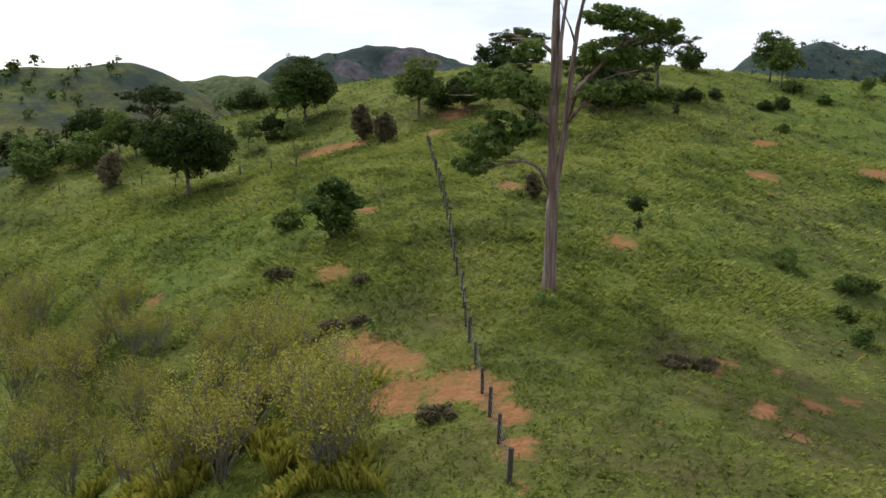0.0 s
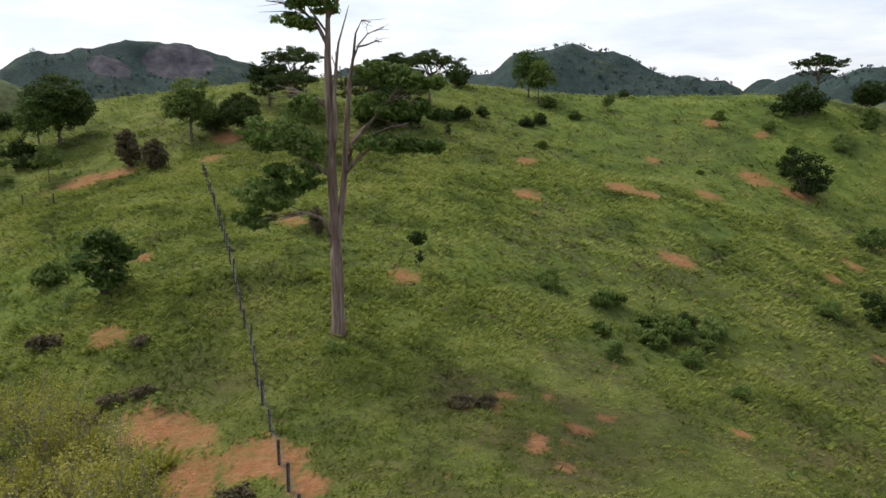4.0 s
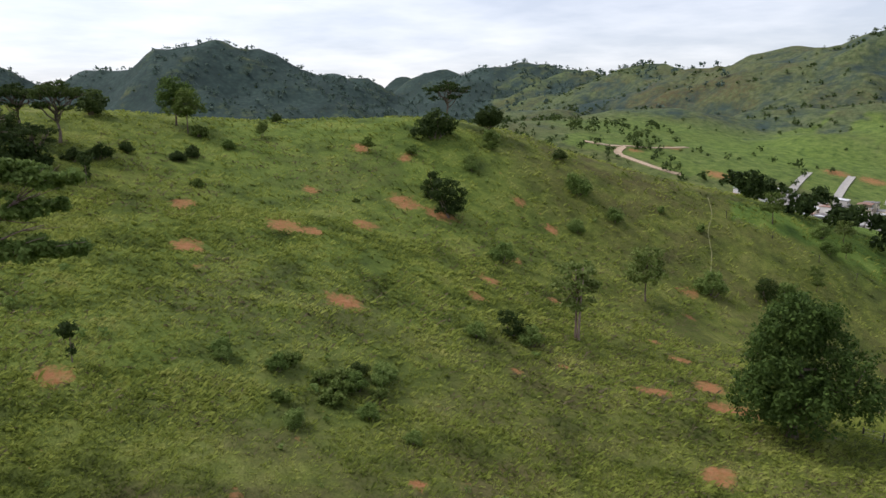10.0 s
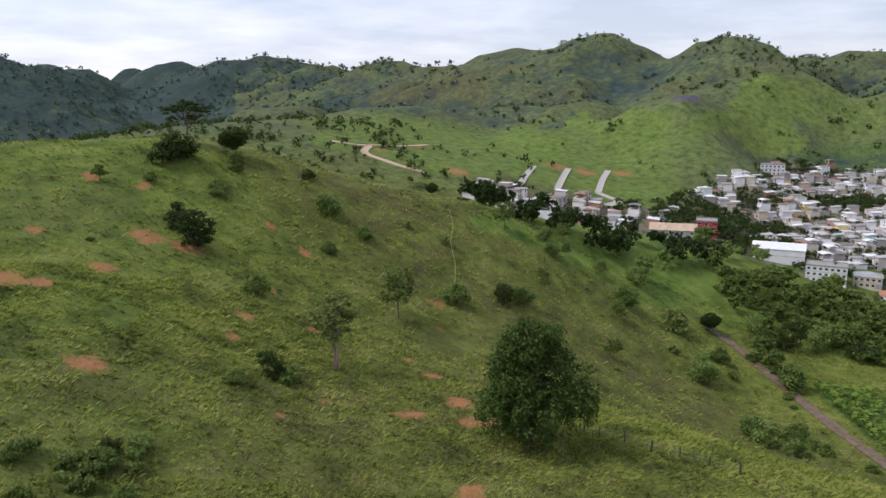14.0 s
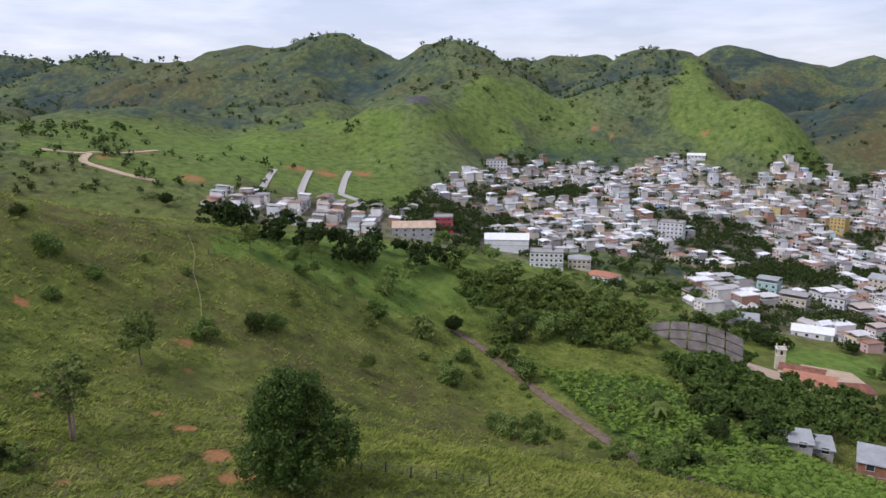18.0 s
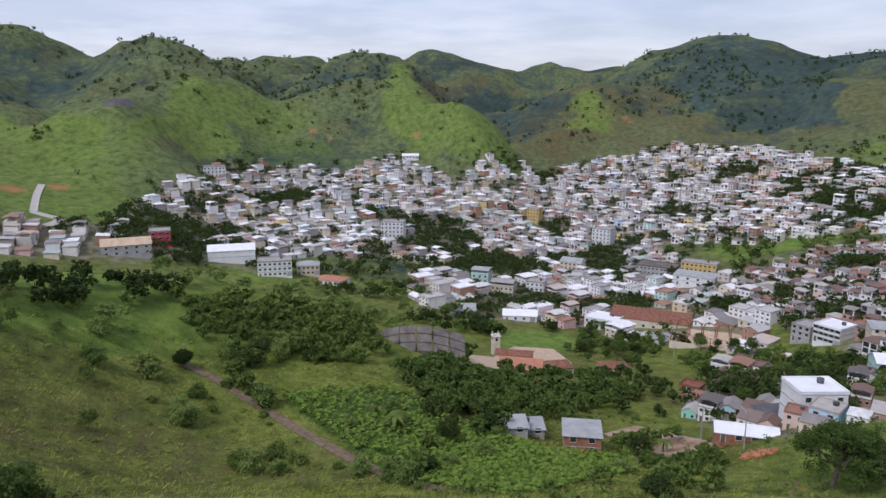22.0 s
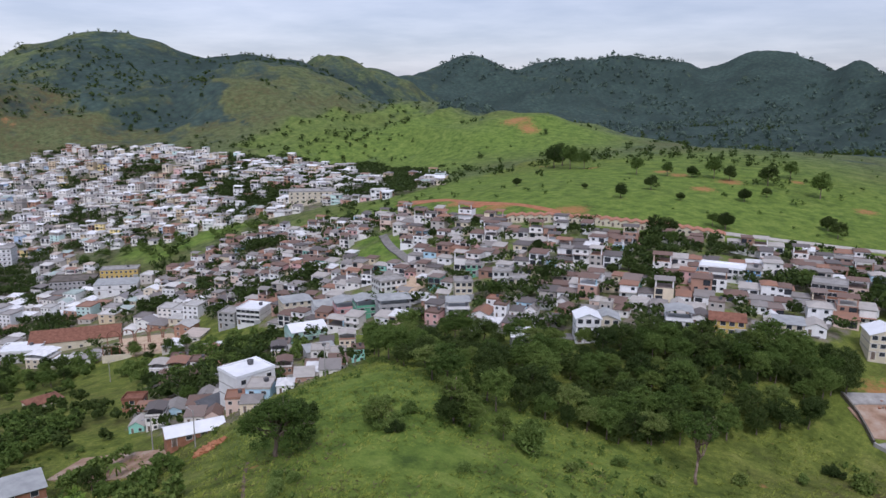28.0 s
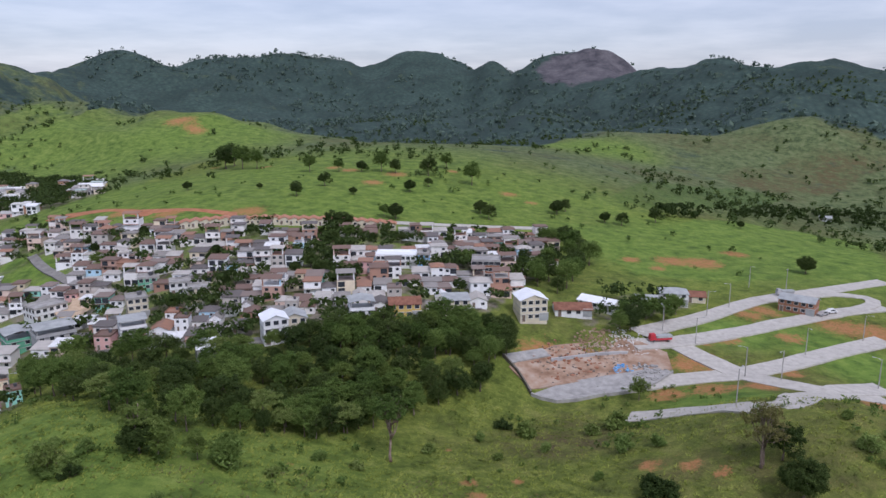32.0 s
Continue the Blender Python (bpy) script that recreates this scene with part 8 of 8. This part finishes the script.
ribbon("road", "pale paved estate road climbing the plots", "road", [(-58.3, -189.9), (-75.2, -202.1), (-96.8, -219.1), (-111.9, -229.9)], 7, M_ROAD, lift=0.2)
ribbon("road", "pale paved road along the building site", "road", [(-58.3, -189.9), (-44.5, -186.0), (-32.5, -183.0), (-23.7, -181.3)], 7, M_ROAD, lift=0.22)
ribbon("road", "pale paved lower estate road", "road", [(-25.9, -162.9), (-36.4, -157.9), (-46.0, -148.9), (-54.8, -141.9), (-77.5, -179.9), (-95.9, -192.3)], 7.5, M_ROAD, lift=0.24)
ribbon("road", "paved turning loop of the estate", "road", [(-83.5, -262.2), (-95.6, -267.0), (-112.1, -275.0), (-123.8, -274.5), (-123.1, -265.6), (-110.7, -255.7)], 5, M_ROAD, lift=0.26)
ribbon("road", "road cut in the far green hillside", "road", [(394.2, 304.7), (402.1, 289.1), (409.0, 284.6), (390.0, 275.1), (386.9, 258.4), (387.1, 241.5), (390.4, 230.3)], 5, M_SAND)
ribbon("road", "access road along a red clay terrace", "road", [(411.4, 286.3), (433.3, 275.1), (466.9, 271.8)], 4, M_SAND)
ribbon("road", "steep paved estate street on the hillside", "road", [(431.0, 183.1), (463.2, 191.6), (492.6, 198.9)], 4.5, M_ROAD)
ribbon("road", "steep paved estate street on the hillside", "road", [(451.0, 165.1), (480.2, 172.5), (518.4, 181.6)], 4.5, M_ROAD)
ribbon("road", "steep paved estate street on the hillside", "road", [(476.6, 145.4), (511.7, 153.6), (547.4, 159.9)], 4.5, M_ROAD)
ribbon("road", "street leading up to the hillside estate", "road", [(476.4, 146.1), (472.7, 137.4), (468.9, 128.8), (452.5, 131.8)], 6, M_ROAD)
ribbon("track", "worn brown dirt track across the valley slope", "track", [(155.0, 22.3), (151.8, 14.9), (139.7, 4.4), (125.8, -4.5), (108.7, -13.2), (96, -18), (84, -26)], 2.2, M_DIRT)
ribbon("path", "narrow pale footpath down the pasture", "path", [(125.2, 68.0), (119.6, 64.0), (113.8, 61.4), (109.5, 58.2), (103.9, 55.2)], 0.16, M_PATHDIRT, step=2.0, lift=0.08)
ribbon("path", "worn red footpath over the spur", "path", [(66.1, -57.2), (72.4, -62.8), (79.1, -69.1), (84.5, -74.5)], 0.5, M_DIRT, step=2.0, lift=0.06)
ribbon("street", "narrow street down the hillside quarter", "street", [(60.8, -215.6), (55.0, -202.3), (48.4, -191.7)], 4, M_STREET)
ribbon("street", "street at the edge of the hillside quarter", "street", [(15.3, -212.9), (13.3, -225.1), (7.7, -248.2)], 5, M_STREET)
ribbon("street", "forecourt street in the hillside quarter", "street", [(105.2, -211.2), (94.4, -200.1), (86.4, -181.7)], 6, M_ROAD)
ribbon("street", "street along the foot of the hillside quarter", "street", [(122.3, -185.9), (97.3, -179.2), (76.3, -176.7), (58.0, -179.2)], 4.5, M_STREET)
ribbon("street", "street curving into the hillside quarter", "street", [(160.6, -224.2), (150.6, -215.6), (155.4, -228.4), (165.6, -237.3)], 8, M_SAND)
ribbon("street", "steep lane beside the green bank", "street", [(169.5, -242.9), (198.0, -265.7), (217.0, -284.4)], 4, M_STREET)
ribbon("street", "long street behind the hillside quarter", "street", [(76.1, -317.6), (46.3, -328.0), (15.5, -340.0), (-6.0, -348.1)], 5, M_ROAD)
ribbon("street", "lane through the lower houses", "street", [(157.2, -118.1), (173.3, -144.2), (200.6, -161.4)], 4, M_STREET)
ribbon("avenue", "avenue through the old town", "street", [(378.4, -224.2), (439.4, -244.3), (510.9, -263.3), (583.0, -273.1)], 9, M_STREET)
ribbon("street", "old town street climbing to the hills", "street", [(411.9, -164.9), (483.3, -179.7), (568.5, -190.8)], 7, M_STREET)
ribbon("street", "old town street", "street", [(503.5, -3.2), (548.5, -7.3), (599.5, -7.9)], 6, M_STREET)
ribbon("street", "old town street at the west end", "street", [(553.9, 25.8), (598.7, 31.0), (659.0, 27.6)], 6, M_STREET)
ribbon("site_wall", "low grey concrete retaining wall of the site", "wall", [(-3.1, -174.9), (-9.6, -173.2), (-20.5, -177.3), (-32.2, -180.2), (-40.7, -189.2)], 0.5, M_CONCRETE, lift=0.9, thick=2.2)
ribbon("site_wall", "block wall along the building site", "wall", [(5.0, -189.1), (0.8, -184.0), (-3.1, -175.3)], 0.4, M_CONCRETE_DARK, lift=1.1, thick=2.2)
ribbon("site_wall", "low wall dividing the building site", "wall", [(-8.3, -192.0), (-20.2, -197.0), (-29.9, -199.5)], 0.4, M_GREYWALL, lift=0.9, thick=2)
pad("yard", "bare sandy yard round the chapel", "yard", [(200.7, -47.5), (250.3, -76.8), (295.7, -100.1), (295.2, -118.8), (259.1, -112.7), (219.2, -93.1), (196.3, -65.6), (192.8, -49.3)], M_SAND)
pad("court", "sandy sports court", "court", [(289.5, -177.2), (309.1, -196.3), (277.3, -201.9), (250.7, -188.7), (248.0, -180.4)], M_SAND, lift=0.4)
pad("yard", "bare earth yard beside the farm", "yard", [(151, -75), (136, -78), (121, -82), (130, -93), (146, -92), (157, -87)], M_SITE, lift=0.12)
pad("concrete_slab", "large pale concrete slab on the building site", "slab", [(-3.8, -175.7), (-12.0, -183.1), (-35.1, -191.5), (-40.8, -190.0), (-32.2, -180.6), (-9.6, -174.0)], M_CONCRETE, lift=0.35)
pad("concrete_slab", "broken concrete floor on the building site", "slab", [(5.0, -189.9), (-5.9, -196.9), (-8.3, -194.4), (2.5, -187.2)], M_CONCRETE, lift=0.35)
pad("site_floor", "muddy building site floor", "yard", [(3.2, -185.6), (-9.1, -200.0), (-32.5, -208.9), (-41.2, -201.8), (-41.1, -191.6), (-19.6, -185.8), (-3.1, -177.7)], M_SITE, lift=0.12)
pad("football_pitch", "green playing field beyond the town", "field", [(479.3, -482.2), (460.3, -532.7), (407.5, -498.6), (443.1, -467.3)], M_SAND, lift=0.3)
pad("clay_terrace", "long red clay terrace cut behind the houses", "terrace", [(261.6, -356.1), (182.6, -316.6), (131.1, -307.8), (133.6, -313.7), (188.5, -327.0), (252.5, -362.7)], M_CLAY, lift=0.3)


def fence(name, label, pts, gap, tall, wires=3, seed=1):
    r = np.random.default_rng(seed)
    P = [np.array(p, float) for p in pts]
    spots = []
    for a, b in zip(P[:-1], P[1:]):
        n = max(1, int(np.linalg.norm(b - a) / gap))
        spots += [a + (b - a) * k / n for k in range(n)]
    spots.append(P[-1])
    x, y = np.array(spots)[:, 0], np.array(spots)[:, 1]
    z = ground(x, y)
    t = thing(name, label, "fence", float(x[0]), float(y[0]), float(z[0]))
    tops = []
    for a, b, c in zip(x, y, z):
        h = tall * (0.85 + 0.3 * r.random())
        lx, ly = r.normal(size=2) * 0.05
        o = (a - x[0], b - y[0], c - z[0])
        rad = 0.055 + 0.03 * r.random()
        part("post", Shape().tube([(o[0], o[1], o[2] - 0.4), (o[0] + lx, o[1] + ly, o[2] + h)], [rad * 1.1, rad], 6), M_POST, t)
        tops.append((o, lx, ly, h))
    for w in range(wires):
        s = Shape()
        k = (w + 1) / (wires + 0.3)
        for (o, lx, ly, h), (p, mx, my, g) in zip(tops[:-1], tops[1:]):
            s.tube([(o[0] + lx * k, o[1] + ly * k, o[2] + tall * 0.9 * k), (p[0] + mx * k, p[1] + my * k, p[2] + tall * 0.9 * k)], [0.008, 0.008], 3)
        part("wire", s, M_WIRE, t)
    return t


fence("wire_fence", "weathered post-and-wire fence running up the pasture", [(1.5, 20.8), (0.8, 27.6), (0.3, 33.2), (-0.2, 40.0), (-0.9, 46.8), (-1.6, 54.0), (-2.7, 64.3), (-4.5, 80.7)], 2.0, 1.15, 4, 1)
fence("wire_fence", "post-and-wire fence along the far edge of the pasture", [(-48.3, 84.4), (-38.4, 84.5), (-33.3, 81.9), (-26.3, 83.6), (-22.3, 82.2), (-18.6, 78.6)], 5.0, 1.2, 3, 2)
fence("wire_fence", "short post-and-wire fence under the big tree", [(63.3, 19.2), (63.3, 17.8), (62.5, 12.6), (62.4, 4.9)], 2.0, 1.1, 3, 3)
fence("wire_fence", "old wire fence across the lower pasture", [(121.8, 62.4), (130.6, 49.6), (145.4, 35.9), (155.8, 21.7)], 6.0, 1.2, 2, 4)


def church_tower(x, y):
    z = ground_at(x, y)
    t = thing("bell_tower", "slim cream bell tower with arched openings", "tower", x, y, z, facing(x, y) + 14)
    part("shaft", Shape().box(-1.5, -1.5, -2, 1.5, 1.5, 8.2), M_CREAM, t)
    part("cornice", Shape().box(-1.75, -1.75, 8.2, 1.75, 1.75, 8.5).box(-1.6, -1.6, 6.0, 1.6, 1.6, 6.15), M_WHITE, t)
    crown = Shape()
    for a, b in ((-1.45, -1.45), (1.05, -1.45), (-1.45, 1.05), (1.05, 1.05)):
        crown.box(a, b, 8.5, a + 0.4, b + 0.4, 9.6)
    crown.box(-0.9, -0.9, 8.5, 0.9, 0.9, 8.9)
    part("parapet", crown, M_CREAM, t)
    # Arched openings as solid dark panels, their inner shade put into the colour.
    for turn in range(4):
        n = 8
        pts = [(-0.45, 6.4), (0.45, 6.4), (0.45, 7.4)] + [(0.45 * math.cos(math.pi * k / n), 7.4 + 0.45 * math.sin(math.pi * k / n)) for k in range(1, n)] + [(-0.45, 7.4)]
        v = [(a, -1.53, b) for a, b in pts] + [(a, -1.3, b) for a, b in pts]
        m = len(pts)
        s = Shape().add(v, [tuple(range(m)), tuple(range(2 * m - 1, m - 1, -1))] + [(k, m + k, m + (k + 1) % m, (k + 1) % m) for k in range(m)])
        o = part("opening", s, M_DARK, t)
        o.matrix_basis = pose(0, 0, 0, 0, 0, 90 * turn)
    part("door", Shape().box(-0.6, -1.56, 0, 0.6, -1.45, 2.4), M_DARK, t)
    return t


church_tower(264.2, -81.9)


def arches(x, y):
    """Steel arches and posts over the sand court."""
    z = ground_at(x, y)
    t = thing("court_frame", "brown steel arches over a sandy sports court", "frame", x, y, z, facing(x, y) - 8)
    for k in range(6):
        u = -15 + 6 * k
        pts = [(u - 2.6, 7.5, 0), (u - 2.6, 7.5, 4.0)] + [(u - 2.6 + 2.6 * (1 - math.cos(a)), 7.5, 4.0 + 2.6 * math.sin(a)) for a in (0.5, 1.0, 1.57, 2.1, 2.6)] + [(u + 2.6, 7.5, 4.0), (u + 2.6, 7.5, 0)]
        part("arch", Shape().tube(pts, [0.26] * len(pts), 6), M_STEEL_BROWN, t)
    for k in range(11):
        u = -17 + 3.4 * k
        part("post", Shape().tube([(u, -7.5, -1), (u, -7.5, 4.2)], [0.2, 0.18], 6), M_STEEL_BROWN, t)
    part("rail", Shape().tube([(-17, -7.5, 4.2), (17, -7.5, 4.2)], [0.08, 0.08], 5).tube([(-17, -7.5, 2.0), (17, -7.5, 2.0)], [0.06, 0.06], 5), M_STEEL_BROWN, t)
    part("low_wall", Shape().box(-17.5, -8.0, -3, 17.5, -7.7, 0.5).box(-17.5, -7.7, -3, -17.2, 7.6, 0.5).box(17.2, -7.7, -3, 17.5, 7.6, 0.5), M_CREAM, t)
    return t


arches(276.4, -187.9)


def lamp_post(x, y, seed):
    z = ground_at(x, y)
    t = thing("utility_pole", "slender concrete street pole with a lamp arm", "pole", x, y, z, seed * 47 % 360, "street poles")
    part("pole", Shape().tube([(0, 0, -0.5), (0, 0, 8.5)], [0.16, 0.1], 7), M_CONCRETE, t)
    part("arm", Shape().tube([(0, 0, 8.0), (0.8, 0, 8.5), (1.8, 0, 8.6)], [0.05, 0.045, 0.04], 5), M_GALV, t)
    part("lamp", Shape().box(1.6, -0.14, 8.52, 2.3, 0.14, 8.66), M_GALV, t)
    return t


lamp_post(-59.1, -188.4, 0)
lamp_post(-67.7, -186.6, 1)
lamp_post(-81.5, -209.7, 2)
lamp_post(-104.6, -227.9, 3)
lamp_post(-50.4, -208.9, 4)
lamp_post(-46.6, -150.0, 5)
lamp_post(-41.9, -215.1, 6)
lamp_post(-94.0, -191.8, 7)
lamp_post(-69.4, -248.7, 8)
lamp_post(-96.6, -276.4, 9)
lamp_post(-83.7, -277.9, 10)
lamp_post(-59.1, -235.2, 11)
lamp_post(119.2, -90.7, 0)
lamp_post(148.7, -123.8, 1)
lamp_post(137.4, -92.8, 2)
lamp_post(113.3, -125.6, 3)
lamp_post(122.4, -148.4, 4)
lamp_post(244.9, -149.6, 5)


def lined_slope(x, y):
    """Concrete-faced cut bank in overlapping bands."""
    z = ground_at(x, y)
    t = thing("lined_bank", "stained concrete slope lining split by dark drainage joints", "bank", x, y, z, facing(x, y), scale=0.78)
    for r in range(3):
        for k in range(6):
            a0, a1 = -17 + 6.0 * k, -17 + 6.0 * k + 5.5
            za, zb = 0.9 + 2.2 * r, 0.9 + 2.2 * (r + 1) - 0.35
            bend = lambda u: -0.012 * u * u
            ya, yb = -4 + 3.2 * r, -4 + 3.2 * (r + 1) - 0.3
            v = [(a0, ya, za + bend(a0)), (a1, ya, za + bend(a1)), (a1, yb, zb + bend(a1)), (a0, yb, zb + bend(a0))]
            v += [(p[0], p[1] + 0.4, p[2] - 3.5) for p in v]
            part("slab", Shape().add(v, [(0, 1, 2, 3), (7, 6, 5, 4), (0, 4, 5, 1), (1, 5, 6, 2), (2, 6, 7, 3), (3, 7, 4, 0)]), M_CONCRETE_DARK, t)
    return t


lined_slope(190.6, -35.2)


def rubble(x, y, r, count, material, name, label, seed, size=0.6):
    g = np.random.default_rng(seed)
    s = Shape()
    for _ in range(count):
        a, d = g.random() * 6.283, r * g.random() ** 0.6
        px, py = x + d * math.cos(a), y + d * math.sin(a)
        w, e, h = size * (0.4 + g.random(3))
        b = Shape().box(-w, -e, -0.2, w, e, h * (1.2 - d / r * 0.5))
        q = b.placed(pose(px, py, ground_at(px, py) + 0.1, g.normal() * 8, g.normal() * 8, g.random() * 180))
        s.add(q.v, q.f)
    return tagged(new(name, s.mesh(name, material)), label, "rubble", kind="stuff")


rubble(-23.8, -203.5, 9, 260, M_SITE, "rubble_heap", "heaps of broken concrete and timber", 1, 0.26)
rubble(-32.3, -207.3, 8, 160, M_FRAME, "rubble_heap", "pale heap of broken plaster and blocks", 2, 0.2)
rubble(-12.2, -193.1, 10, 60, M_BRICK, "brick_piles", "stacked bricks and timber on the site", 3, 0.35)
rubble(-28.2, -190.5, 3, 26, M_BLUE, "blue_drums", "blue drums and sacks on the slab", 4, 0.3)
rubble(-16.0, -190.0, 13, 150, M_CONCRETE_DARK, "timber_stacks", "dark timber, sheets and scrap strewn over the site", 7, 0.22)
rubble(109.0, -86.3, 3, 60, M_CLAY, "earth_heap", "heap of red earth and rubble", 5, 0.5)
rubble(-34.9, -189.9, 5, 50, M_CONCRETE, "block_stacks", "stacks of grey concrete blocks", 6, 0.5)


def car(x, y, turn, paint, label, kind="car", long=1.0):
    z = ground_at(x, y) + 0.3
    t = thing(kind, label, "vehicle", x, y, z, turn, scale=1.0)
    h = 0.75 if kind == "car" else 1.1
    L = 2.1 * long
    pro = [(-L, 0.3), (L, 0.3), (L, h), (L * 0.62, h + 0.1), (L * 0.3, h + 0.65), (-L * 0.55, h + 0.68), (-L * 0.85, h + 0.12), (-L, h)] if kind == "car" else [(-L, 0.5), (L, 0.5), (L, 1.3), (L * 0.95, 2.3), (L * 0.55, 2.4), (L * 0.5, 1.2), (-L, 1.2)]
    n = len(pro)
    v = [(a, -0.82, b) for a, b in pro] + [(a, 0.82, b) for a, b in pro]
    part("body", Shape().add(v, [tuple(range(n)), tuple(range(2 * n - 1, n - 1, -1))] + [(k, n + k, n + (k + 1) % n, (k + 1) % n) for k in range(n)]), paint, t)
    if kind == "car":
        for sy in (-0.84, 0.84):
            part("side_window", Shape().box(-L * 0.5, sy - 0.012, h + 0.14, L * 0.28, sy + 0.012, h + 0.56), M_GLASS, t)
    else:
        part("cargo_bed", Shape().box(-L, -0.95, 1.22, L * 0.45, 0.95, 1.9), M_SHEET, t)
    for sx in (-L * 0.62, L * 0.64):
        for sy in (-0.8, 0.8):
            w = part("wheel", Shape().tube([(sx, sy - 0.1, 0.32), (sx, sy + 0.1, 0.32)], [0.32, 0.32], 12), M_DARK, t)
            part("hub", Shape().tube([(sx, sy - 0.12, 0.32), (sx, sy + 0.12, 0.32)], [0.15, 0.15], 8), M_GALV, w)
    return t


car(-103.8, -252.1, 20, M_WHITE, "small white car on the estate road")
car(-100.0, -248.9, 35, M_GREYWALL, "grey car parked on the estate road")
car(-40.3, -208.8, 15, M_RED, "red lorry parked at the site", "lorry", 1.6)
car(-94.0, -269.3, 12, M_GREYWALL, "grey lorry on the upper road", "lorry", 1.5)
car(85.7, -186.1, 70, M_DARK, "dark car parked in the street")
car(51.0, -195.2, 60, M_WHITE, "white car in the narrow street")
car(379.7, -221.8, 60, M_WHITE, "white car on the avenue")
car(410.8, -234.1, 60, M_RED, "red car on the avenue")
car(429.0, -238.4, 60, M_GREYWALL, "grey car on the avenue")


def mast(x, y, tall):
    z = ground_at(x, y)
    t = thing("antenna_mast", "slender steel lattice antenna mast above the roofs", "mast", x, y, z)
    legs = []
    for k in range(3):
        a = 2.094 * k
        lo, hi = (1.1 * math.cos(a), 1.1 * math.sin(a), -1), (0.25 * math.cos(a), 0.25 * math.sin(a), tall)
        legs.append((np.array(lo), np.array(hi)))
        part("leg", Shape().tube([lo, hi], [0.16, 0.1], 5), M_CONCRETE_DARK, t)
    for q in range(12):
        s = Shape()
        for k in range(3):
            a, b = legs[k], legs[(k + 1) % 3]
            s.tube([tuple(a[0] + (a[1] - a[0]) * q / 12), tuple(b[0] + (b[1] - b[0]) * (q + 1) / 12)], [0.07, 0.07], 4)
        part("brace", s, M_CONCRETE_DARK, t)
    return t


mast(534.9, -321.0, 38)
